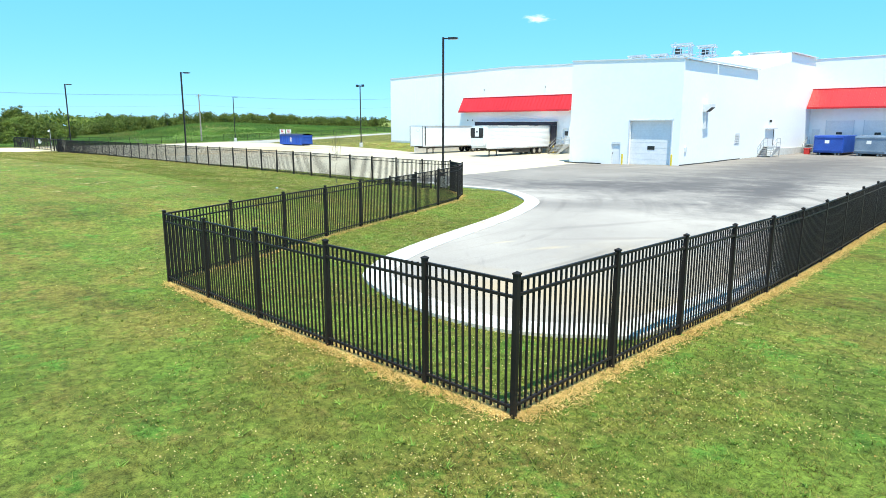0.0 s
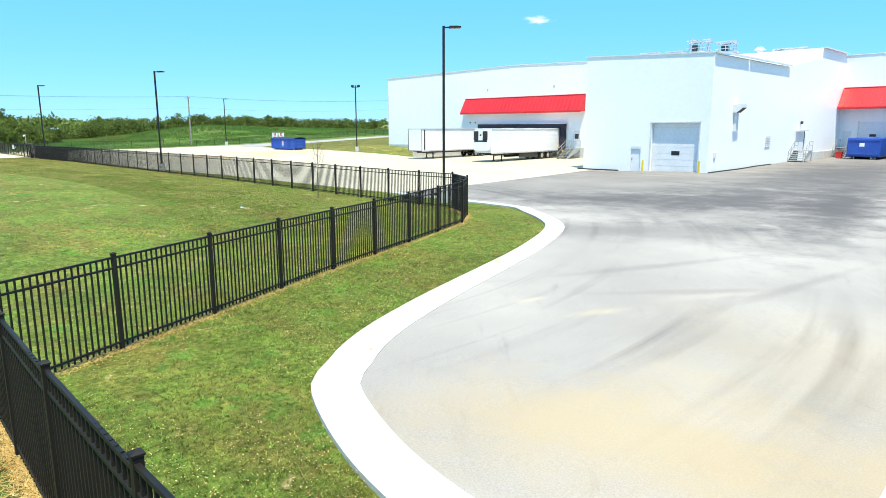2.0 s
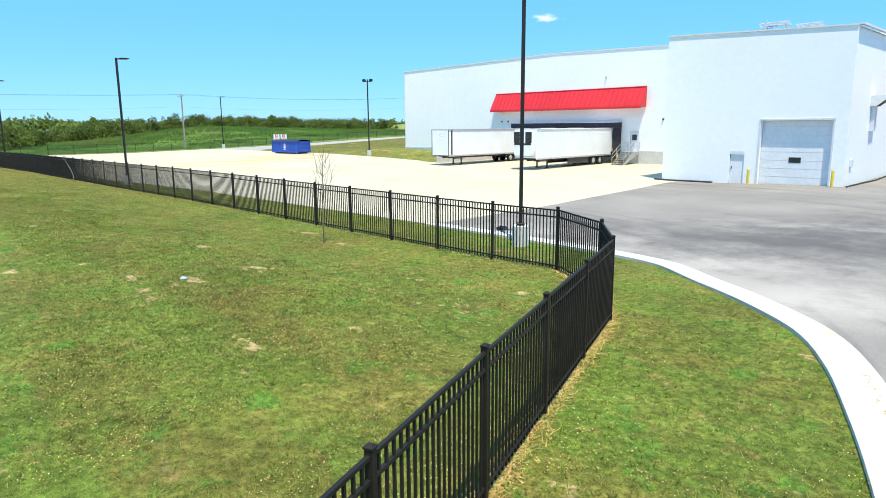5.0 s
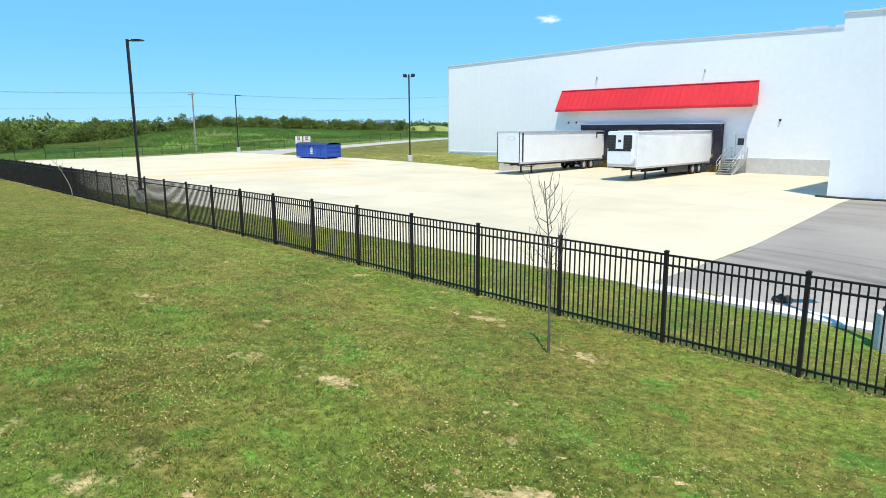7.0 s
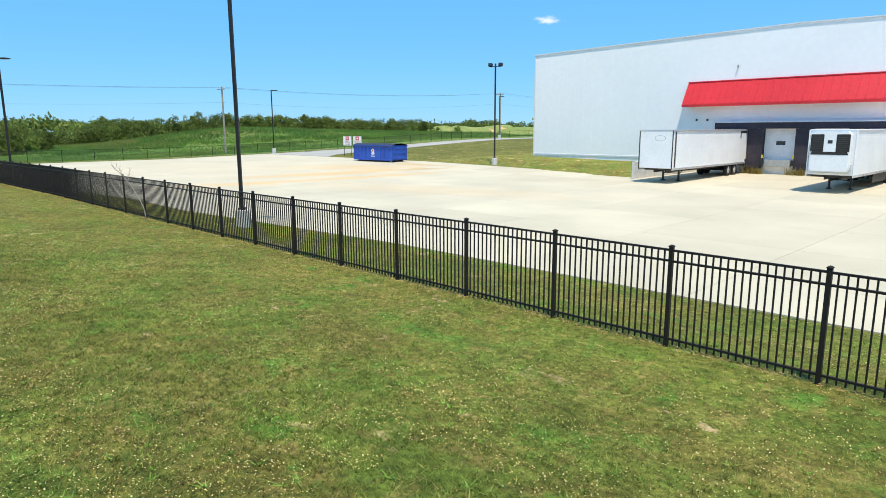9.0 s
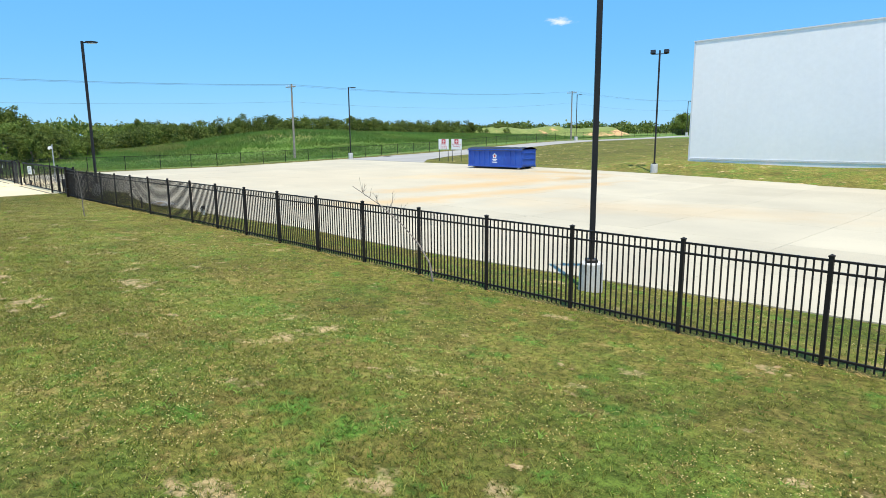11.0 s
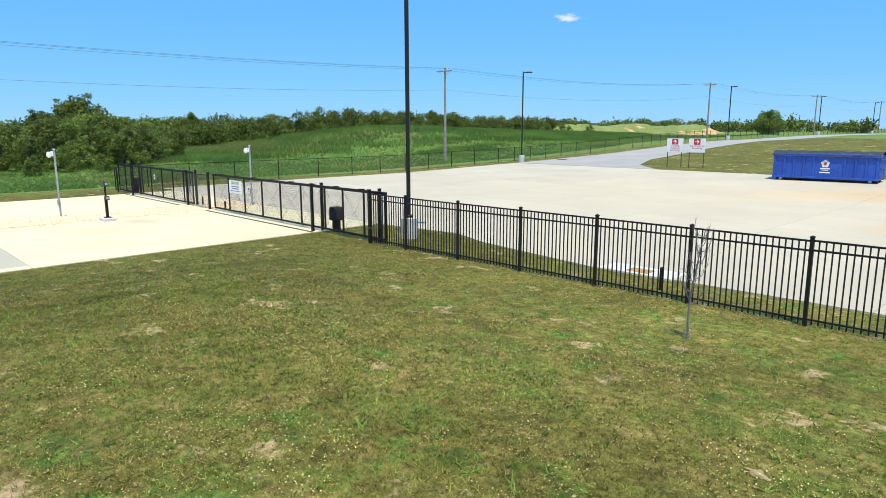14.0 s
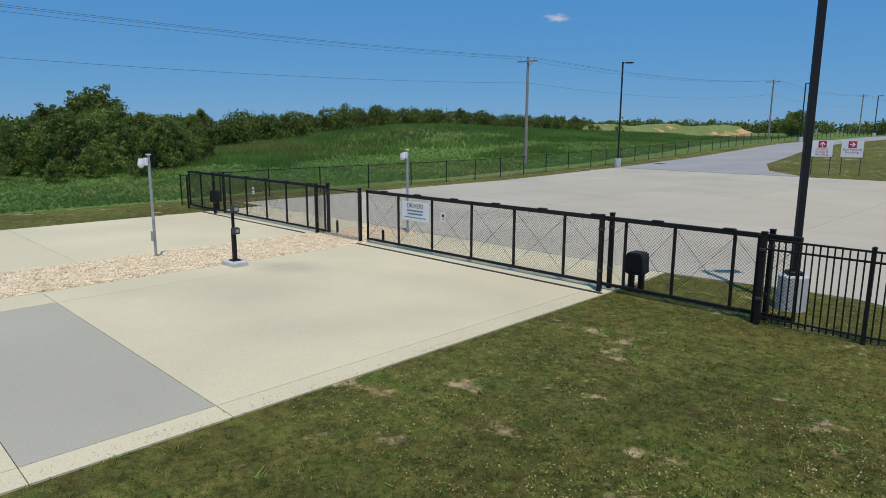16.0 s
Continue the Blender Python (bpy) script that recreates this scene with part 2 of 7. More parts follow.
def pavemat(name, base, dark, streak=0.0, rust=None, rough=0.85, vary=0.05, far=None):
    """Slabs or asphalt with fine grit, broad weathering, tyre streaks and rust or soil stains."""
    m = pmat(name, dark, base, rough=rough, fine=45, coarse=0.22, bump=0.12, vary=vary, spec=0.25)
    n, l = m.node_tree.nodes, m.node_tree.links
    bsdf = n["Principled BSDF"]
    src = bsdf.inputs["Base Color"].links[0].from_socket
    geo = n.new("ShaderNodeNewGeometry")
    if far:
        # a second, darker surface past a line, with a ragged worn edge
        (px, py), (nx, ny), width, tone = far
        dot = n.new("ShaderNodeVectorMath")
        dot.operation = "DOT_PRODUCT"
        dot.inputs[1].default_value = (nx, ny, 0)
        l.new(geo.outputs["Position"], dot.inputs[0])
        t = n.new("ShaderNodeTexNoise")
        t.inputs["Scale"].default_value, t.inputs["Detail"].default_value, t.inputs["Roughness"].default_value = 0.16, 8, 0.62
        l.new(geo.outputs["Position"], t.inputs["Vector"])
        s = n.new("ShaderNodeMath")
        s.operation = "MULTIPLY_ADD"
        s.inputs[1].default_value, s.inputs[2].default_value = width * 2.2, -width * 1.1 - (px * nx + py * ny)
        l.new(t.outputs["Fac"], s.inputs[0])
        a = n.new("ShaderNodeMath")
        l.new(dot.outputs["Value"], a.inputs[0])
        l.new(s.outputs[0], a.inputs[1])
        r = n.new("ShaderNodeMapRange")
        r.interpolation_type = "SMOOTHSTEP"
        r.inputs["From Min"].default_value, r.inputs["From Max"].default_value = -width * 0.5, width * 0.5
        l.new(a.outputs[0], r.inputs["Value"])
        hs = n.new("ShaderNodeHueSaturation")
        hs.inputs["Value"].default_value = tone
        l.new(src, hs.inputs["Color"])
        x = n.new("ShaderNodeMixRGB")
        l.new(r.outputs[0], x.inputs[0])
        l.new(src, x.inputs[1])
        l.new(hs.outputs[0], x.inputs[2])
        src = x.outputs[0]
    if streak:
        # tyre marks bend round the turning circle
        sub = n.new("ShaderNodeVectorMath")
        sub.operation = "DISTANCE"
        sub.inputs[1].default_value = (66, -14, 0)
        l.new(geo.outputs["Position"], sub.inputs[0])
        low = n.new("ShaderNodeVectorMath")
        low.operation = "SCALE"
        low.inputs["Scale"].default_value = 0.06
        l.new(geo.outputs["Position"], low.inputs[0])
        cmb = n.new("ShaderNodeCombineXYZ")
        l.new(sub.outputs["Value"], cmb.inputs[0])
        both = n.new("ShaderNodeVectorMath")
        l.new(cmb.outputs[0], both.inputs[0])
        l.new(low.outputs[0], both.inputs[1])
        t = n.new("ShaderNodeTexNoise")
        t.inputs["Scale"].default_value, t.inputs["Detail"].default_value, t.inputs["Distortion"].default_value = 1.1, 7, 0.5
        l.new(both.outputs[0], t.inputs["Vector"])
        r = n.new("ShaderNodeValToRGB")
        r.color_ramp.elements[0].position, r.color_ramp.elements[1].position = 0.50, 0.78
        l.new(t.outputs["Fac"], r.inputs[0])
        mu = n.new("ShaderNodeMath")
        mu.operation = "MULTIPLY"
        mu.inputs[1].default_value = streak
        blot = n.new("ShaderNodeTexNoise")
        blot.inputs["Scale"].default_value, blot.inputs["Detail"].default_value = 0.13, 5
        l.new(geo.outputs["Position"], blot.inputs["Vector"])
        br = n.new("ShaderNodeMapRange")
        br.inputs["From Min"].default_value, br.inputs["From Max"].default_value = 0.42, 0.66
        l.new(blot.outputs["Fac"], br.inputs["Value"])
        mm = n.new("ShaderNodeMath")
        mm.operation = "MULTIPLY"
        l.new(r.outputs[0], mm.inputs[0])
        l.new(br.outputs[0], mm.inputs[1])
        l.new(mm.outputs[0], mu.inputs[0])
        x = n.new("ShaderNodeMixRGB")
        x.inputs[2].default_value = (0.06, 0.055, 0.055, 1)
        l.new(mu.outputs[0], x.inputs[0])
        l.new(src, x.inputs[1])
        src = x.outputs[0]
    if streak:
        # thin crossing scuffs from turning trailers, and darker mottling between them
        for origin, scale, lo, hi, top in (((118, 4, 0), 2.4, 0.56, 0.74, 0.5), ((78, -30, 0), 3.2, 0.58, 0.76, 0.4)):
            dist = n.new("ShaderNodeVectorMath")
            dist.operation = "DISTANCE"
            dist.inputs[1].default_value = origin
            l.new(geo.outputs["Position"], dist.inputs[0])
            near = n.new("ShaderNodeVectorMath")
            near.operation = "SCALE"
            near.inputs["Scale"].default_value = 0.16
            l.new(geo.outputs["Position"], near.inputs[0])
            ring = n.new("ShaderNodeCombineXYZ")
            l.new(dist.outputs["Value"], ring.inputs[0])
            mixv = n.new("ShaderNodeVectorMath")
            l.new(ring.outputs[0], mixv.inputs[0])
            l.new(near.outputs[0], mixv.inputs[1])
            t = n.new("ShaderNodeTexNoise")
            t.inputs["Scale"].default_value, t.inputs["Detail"].default_value, t.inputs["Roughness"].default_value = scale, 8, 0.7
            l.new(mixv.outputs[0], t.inputs["Vector"])
            r = n.new("ShaderNodeMapRange")
            r.inputs["From Min"].default_value, r.inputs["From Max"].default_value, r.inputs["To Max"].default_value = lo, hi, top * streak
            l.new(t.outputs["Fac"], r.inputs["Value"])
            gate = n.new("ShaderNodeTexNoise")
            gate.inputs["Scale"].default_value, gate.inputs["Detail"].default_value = 0.2 + 0.07 * scale, 4
            l.new(geo.outputs["Position"], gate.inputs["Vector"])
            gm = n.new("ShaderNodeMapRange")
            gm.inputs["From Min"].default_value, gm.inputs["From Max"].default_value = 0.45, 0.62
            l.new(gate.outputs["Fac"], gm.inputs["Value"])
            mm = n.new("ShaderNodeMath")
            mm.operation = "MULTIPLY"
            l.new(r.outputs[0], mm.inputs[0])
            l.new(gm.outputs[0], mm.inputs[1])
            x = n.new("ShaderNodeMixRGB")
            x.inputs[2].default_value = (0.10, 0.093, 0.09, 1)
            l.new(mm.outputs[0], x.inputs[0])
            l.new(src, x.inputs[1])
            src = x.outputs[0]
    for centre, size, angle, colour, strength in rust or ():
        mp = n.new("ShaderNodeMapping")
        mp.vector_type = "TEXTURE"
        mp.inputs["Location"].default_value = (centre[0], centre[1], 0)
        mp.inputs["Rotation"].default_value = (0, 0, radians(angle))
        mp.inputs["Scale"].default_value = (size[0], size[1], 50)
        l.new(geo.outputs["Position"], mp.inputs["Vector"])
        ln = n.new("ShaderNodeVectorMath")
        ln.operation = "LENGTH"
        l.new(mp.outputs[0], ln.inputs[0])
        t = n.new("ShaderNodeTexNoise")
        t.inputs["Scale"].default_value, t.inputs["Detail"].default_value, t.inputs["Roughness"].default_value = 0.4, 10, 0.72
        l.new(geo.outputs["Position"], t.inputs["Vector"])
        s = n.new("ShaderNodeMath")
        s.operation = "MULTIPLY_ADD"
        s.inputs[1].default_value, s.inputs[2].default_value = 1.9, -0.95
        l.new(t.outputs["Fac"], s.inputs[0])
        a = n.new("ShaderNodeMath")
        l.new(ln.outputs["Value"], a.inputs[0])
        l.new(s.outputs[0], a.inputs[1])
        r = n.new("ShaderNodeMapRange")
        r.inputs["From Min"].default_value, r.inputs["From Max"].default_value = 1.0, 0.2
        r.inputs["To Min"].default_value, r.inputs["To Max"].default_value = 0.0, strength
        l.new(a.outputs[0], r.inputs["Value"])
        x = n.new("ShaderNodeMixRGB")
        x.inputs[2].default_value = (*colour, 1)
        l.new(r.outputs[0], x.inputs[0])
        l.new(src, x.inputs[1])
        src = x.outputs[0]
    l.new(src, bsdf.inputs["Base Color"])
    return m


ORANGE = (0.62, 0.365, 0.125)
TYRE_GREY = (0.105, 0.095, 0.09)
M_LAWN = lawnmat()
M_CONCRETE = pavemat("yard_concrete", (0.570, 0.506, 0.368), (0.450, 0.40, 0.295),
                     rust=[((12.2, 23.5), (11, 2.6), 80, ORANGE, 0.75), ((15.5, 13), (6, 2.4), 75, ORANGE, 0.5), ((17.2, 23), (12, 1.7), 80, ORANGE, 0.6),
                           ((10.5, 36.2), (7, 1.5), 4, (0.50, 0.33, 0.14), 0.8), ((14.8, 32.5), (3.2, 1.8), 70, (0.42, 0.28, 0.12), 0.7),
                           ((8, 30), (9, 5), 25, ORANGE, 0.55), ((3, 26), (6, 2.5), 60, (0.62, 0.46, 0.24), 0.45),
                           ((28, 20), (14, 4), 15, ORANGE, 0.2), ((-2, 22), (26, 20), 0, (0.60, 0.49, 0.32), 0.4)])
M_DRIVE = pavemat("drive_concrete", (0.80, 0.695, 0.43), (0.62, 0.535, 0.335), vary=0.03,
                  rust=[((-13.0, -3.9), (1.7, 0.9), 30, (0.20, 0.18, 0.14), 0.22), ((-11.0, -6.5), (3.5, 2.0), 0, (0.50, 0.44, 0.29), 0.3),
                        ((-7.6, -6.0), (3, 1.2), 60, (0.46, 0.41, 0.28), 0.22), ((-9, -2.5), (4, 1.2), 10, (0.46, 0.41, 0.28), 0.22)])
M_DRIVE_GREY = pavemat("grey_drive_concrete", (0.52, 0.475, 0.35), (0.44, 0.40, 0.295), vary=0.03)
M_TURN = pavemat("worn_pavement", (0.415, 0.375, 0.330), (0.275, 0.247, 0.220), streak=0.8, far=((75, 10.3), (-0.55, 0.835), 8.0, 0.70),
                 rust=[((96.8, -15.6), (4.5, 2.6), 20, (0.46, 0.34, 0.18), 0.6), ((93.0, -10.7), (0.9, 0.28), 70, (0.54, 0.43, 0.28), 0.4), ((91.3, -10.9), (0.7, 0.2), 75, (0.55, 0.45, 0.30), 0.5),
                       ((94.5, -7.0), (2.2, 0.3), 60, (0.50, 0.43, 0.34), 0.3), ((91.6, -5.5), (5, 0.35), 65, (0.20, 0.18, 0.165), 0.4), ((95.4, -5.0), (4.5, 0.3), 80, (0.20, 0.18, 0.165), 0.4), ((93.6, -7.6), (4, 0.3), 48, (0.22, 0.19, 0.17), 0.35), ((97.5, -11), (4, 5), 20, (0.44, 0.34, 0.2), 0.3),
                       ((80, 10), (11, 5.5), 16, TYRE_GREY, 0.85), ((87, 13), (9.5, 12), 0, TYRE_GREY, 0.82),
                       ((86, 38), (8, 30), 6, TYRE_GREY, 0.82), ((91.5, 14), (2.4, 18), 9, TYRE_GREY, 0.85), ((88, 0), (10, 3.0), 38, TYRE_GREY, 0.4)])
M_ASPHALT_OLD = pavemat("grey_road", (0.44, 0.415, 0.365), (0.35, 0.33, 0.295), streak=0.2)
M_KERB = pmat("kerb_concrete", (0.55, 0.54, 0.50), (0.68, 0.66, 0.62), rough=0.85, fine=30, coarse=1.5, bump=0.2,
              spot=(0.46, 0.36, 0.17), spot_scale=0.7, spot_edge=(0.56, 0.70))
M_BASE = pmat("base_concrete", (0.50, 0.49, 0.46), (0.64, 0.63, 0.60), rough=0.85, fine=18, coarse=2.5, bump=0.25)
M_BLACK = pmat("black_powder_coat", (0.010, 0.008, 0.007), (0.022, 0.017, 0.014), rough=0.55, fine=60, coarse=1.2, bump=0.03, spec=0.25)
M_BRONZE = pmat("dark_bronze_paint", (0.014, 0.012, 0.012), (0.026, 0.023, 0.023), rough=0.5, fine=40, coarse=1.0, bump=0.03, spec=0.3)
M_GALV = pmat("galvanised_steel", (0.34, 0.35, 0.35), (0.50, 0.51, 0.51), rough=0.5, metal=0.5, fine=30, coarse=3, bump=0.04)
M_WALL = pmat("white_metal_panel", (0.86, 0.865, 0.86), (0.91, 0.915, 0.91), rough=0.45, fine=3, coarse=0.15, bump=0.01)
M_TRIM = pmat("pale_grey_trim", (0.60, 0.63, 0.66), (0.70, 0.72, 0.74), rough=0.45, fine=4, coarse=0.5, bump=0.02)
M_DOOR = pmat("white_door_paint", (0.70, 0.71, 0.72), (0.80, 0.81, 0.82), rough=0.5, fine=5, coarse=0.8, bump=0.02)
M_RED = pmat("red_metal_roof", (0.52, 0.018, 0.022), (0.66, 0.028, 0.032), rough=0.4, fine=5, coarse=0.3, bump=0.02)
M_DOCK = pmat("dark_dock_fabric", (0.022, 0.018, 0.028), (0.045, 0.038, 0.052), rough=0.8, fine=12, coarse=1.5, bump=0.15)
M_RUBBER = pmat("black_rubber", (0.014, 0.014, 0.014), (0.030, 0.029, 0.028), rough=0.8, fine=30, coarse=4, bump=0.1)
M_DARK = pmat("dark_steel", (0.035, 0.033, 0.032), (0.075, 0.07, 0.065), rough=0.6, metal=0.3, fine=20, coarse=3, bump=0.08)
M_TRAILER = pmat("white_trailer_skin", (0.76, 0.77, 0.77), (0.85, 0.86, 0.86), rough=0.35, fine=6, coarse=0.7, bump=0.015)
M_ALU = pmat("aluminium", (0.55, 0.56, 0.57), (0.72, 0.73, 0.74), rough=0.35, metal=0.7, fine=20, coarse=2, bump=0.02)
M_TYRE = pmat("tyre", (0.012, 0.012, 0.012), (0.03, 0.028, 0.026), rough=0.85, fine=40, coarse=5, bump=0.15)
M_RIM = pmat("wheel_rim", (0.5, 0.48, 0.44), (0.66, 0.64, 0.6), rough=0.45, metal=0.5, fine=15, coarse=4, bump=0.05)
M_BLUE = pmat("blue_paint", (0.012, 0.055, 0.33), (0.022, 0.10, 0.46), rough=0.45, fine=9, coarse=0.9, bump=0.06,
              spot=(0.05, 0.07, 0.16), spot_scale=1.6, spot_edge=(0.66, 0.74))
M_BLUEGREY = pmat("faded_blue_paint", (0.13, 0.19, 0.27), (0.22, 0.29, 0.38), rough=0.5, fine=9, coarse=0.9, bump=0.06)
M_TARP = pmat("black_tarp", (0.016, 0.017, 0.022), (0.04, 0.042, 0.05), rough=0.6, fine=14, coarse=2, bump=0.4)
M_YELLOW = pmat("yellow_paint", (0.62, 0.46, 0.03), (0.78, 0.60, 0.06), rough=0.5, fine=12, coarse=2, bump=0.05)
M_WHITE = pmat("white_sign_face", (0.76, 0.76, 0.75), (0.84, 0.84, 0.83), rough=0.4, fine=8, coarse=1, bump=0.01)
M_SIGNRED = pmat("red_sign_ink", (0.50, 0.02, 0.03), (0.60, 0.03, 0.04), rough=0.45, fine=10, coarse=2, bump=0.0)
M_INK = pmat("dark_sign_ink", (0.02, 0.02, 0.025), (0.04, 0.04, 0.045), rough=0.5, fine=10, coarse=2, bump=0.0)
M_BARK = pmat("bark", (0.07, 0.055, 0.04), (0.16, 0.13, 0.10), rough=0.9, fine=25, coarse=4, bump=0.5)
M_TWIG = pmat("pale_bark", (0.15, 0.12, 0.10), (0.29, 0.25, 0.215), rough=0.9, fine=25, coarse=6, bump=0.3)
M_WOODPOLE = pmat("weathered_wood_pole", (0.22, 0.19, 0.155), (0.38, 0.34, 0.29), rough=0.9, fine=14, coarse=2, bump=0.3)
M_STONE = pmat("limestone_rock", (0.60, 0.475, 0.29), (0.88, 0.74, 0.51), rough=0.9, fine=12, coarse=3, bump=0.3, vary=0.25)
M_DIRT = pmat("orange_dirt", (0.42, 0.215, 0.06), (0.62, 0.37, 0.13), rough=0.95, fine=3, coarse=0.2, bump=0.4,
              spot=(0.13, 0.18, 0.04), spot_scale=0.16, spot_edge=(0.42, 0.54))
M_GLASS = pmat("dark_glass", (0.02, 0.025, 0.03), (0.035, 0.04, 0.045), rough=0.08, fine=2, coarse=0.5, bump=0.0)
M_REDBIN = pmat("red_plastic", (0.50, 0.02, 0.02), (0.62, 0.04, 0.03), rough=0.45, fine=10, coarse=2, bump=0.02)
M_LEAF = leafmat("tree_leaves", (0.066, 0.098, 0.018), (0.235, 0.285, 0.060))
M_LEAF2 = leafmat("shrub_leaves", (0.085, 0.128, 0.020), (0.27, 0.335, 0.075))
M_TALL = leafmat("tall_grass_blades", (0.115, 0.205, 0.034), (0.165, 0.265, 0.052), vary=0.1, scale=0.16, swing=0.3,
                 patch=[(0.045, 0.46, 0.60, (0.085, 0.185, 0.038), (0.12, 0.235, 0.052), 0.9), (0.07, 0.54, 0.68, (0.20, 0.22, 0.05), (0.27, 0.275, 0.075), 0.7)])
# darker green and brown blades for the lawn nearest the drive
M_BLADE_DARK = leafmat("dark_lawn_blades", (0.062, 0.084, 0.012), (0.235, 0.275, 0.055), vary=0.0, scale=2.0, swing=0.5,
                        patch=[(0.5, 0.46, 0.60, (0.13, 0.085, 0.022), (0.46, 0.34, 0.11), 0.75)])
M_BLADE = leafmat("lawn_blades", (0.098, 0.138, 0.018), (0.345, 0.395, 0.085), vary=0.0, scale=2.6, swing=0.5,
                  patch=[(0.55, 0.47, 0.64, (0.10, 0.072, 0.018), (0.42, 0.35, 0.095), 0.75), (0.8, 0.55, 0.68, (0.055, 0.14, 0.018), (0.20, 0.40, 0.085), 0.6)])
M_BLADE_OLIVE = leafmat("olive_lawn_blades", (0.105, 0.120, 0.017), (0.430, 0.435, 0.092), vary=0.0, scale=2.2, swing=0.5,
                        patch=[(0.55, 0.48, 0.64, (0.12, 0.090, 0.024), (0.40, 0.33, 0.11), 0.55)])
M_DRYBLADE = leafmat("dry_blades", (0.17, 0.125, 0.030), (0.44, 0.36, 0.12), vary=0.0)
M_WEED = leafmat("weed_leaves", (0.14, 0.24, 0.03), (0.30, 0.46, 0.09), vary=0.0)
M_CLOVER = leafmat("seed_heads", (0.42, 0.25, 0.06), (0.88, 0.74, 0.34), vary=0.0)
M_FIELD = pmat("meadow_ground", (0.080, 0.15, 0.026), (0.175, 0.275, 0.062), rough=0.95, fine=4, coarse=0.08, bump=0.5,
               spot=(0.24, 0.20, 0.075), spot_scale=0.06, spot_edge=(0.50, 0.68), spec=0.1)

# ---------- mesh helpers ----------


def mesh_of(name, bm, material):
    me = bpy.data.meshes.new(name)
    bmesh.ops.recalc_face_normals(bm, faces=bm.faces[:])
    bm.to_mesh(me)
    bm.free()
    me.materials.append(material)
    return me


def part(name, bm, material=None, parent=None, label=""):
    """One mesh object from a bmesh (or a ready mesh) under a thing or part."""
    me = mesh_of(name, bm, material) if isinstance(bm, bmesh.types.BMesh) else bm
    ob = new(name, me)
    if parent:
        ob.parent = parent
    return tagged(ob, label)


def thing(name, at, label, category, group="", kind=""):
    ob = new(name)
    ob.empty_display_size = 0.2
    ob.matrix_world = at if isinstance(at, Matrix) else pose(*at)
    return tagged(ob, label, category, group, kind)


def box(bm, x0, x1, y0, y1, z0, z1, bevel=0.0):
    vs = [bm.verts.new((x, y, z)) for z in (z0, z1) for y in (y0, y1) for x in (x0, x1)]
    fs = [bm.faces.new([vs[i] for i in f]) for f in
          ((0, 2, 3, 1), (4, 5, 7, 6), (0, 1, 5, 4), (2, 6, 7, 3), (0, 4, 6, 2), (1, 3, 7, 5))]
    if bevel:
        es = list({e for f in fs for e in f.edges})
        bmesh.ops.bevel(bm, geom=es, offset=bevel, segments=1, affect="EDGES")
    return vs


def rod(bm, p0, p1, r0, r1=None, n=6, caps=True, twist=0.0):
    """A round or square bar from p0 to p1."""
    p0, p1 = Vector(p0), Vector(p1)
    r1 = r0 if r1 is None else r1
    d = (p1 - p0).normalized()
    side = d.cross(Vector((0, 0, 1)))
    side = side.normalized() if side.length > 1e-4 else Vector((1, 0, 0))
    up = side.cross(d)
    rings = []
    for p, r in ((p0, r0), (p1, r1)):
        rings.append([bm.verts.new(p + r * (side * math.cos(a) + up * math.sin(a)))
                      for a in (twist + 2 * math.pi * i / n for i in range(n))])
    for i in range(n):
        bm.faces.new((rings[0][i], rings[0][(i + 1) % n], rings[1][(i + 1) % n], rings[1][i]))
    if caps:
        bm.faces.new(rings[0][::-1])
        bm.faces.new(rings[1])


def prism(bm, pts, axis, a, b):
    """A polygon of (u, v) points pushed along an axis from a to b."""
    def place(u, v, w):
        return {"x": (w, u, v), "y": (u, w, v), "z": (u, v, w)}[axis]
    r0 = [bm.verts.new(place(u, v, a)) for u, v in pts]
    r1 = [bm.verts.new(place(u, v, b)) for u, v in pts]
    bm.faces.new(r0)
    bm.faces.new(r1[::-1])
    k = len(pts)
    for i in range(k):
        bm.faces.new((r0[i], r1[i], r1[(i + 1) % k], r0[(i + 1) % k]))


def raw_mesh(name, verts, faces, material):
    me = bpy.data.meshes.new(name)
    me.from_pydata(verts, [], faces)
    me.materials.append(material)
    return me


def smoothstep(t):
    t = min(max(t, 0.0), 1.0)
    return t * t * (3 - 2 * t)


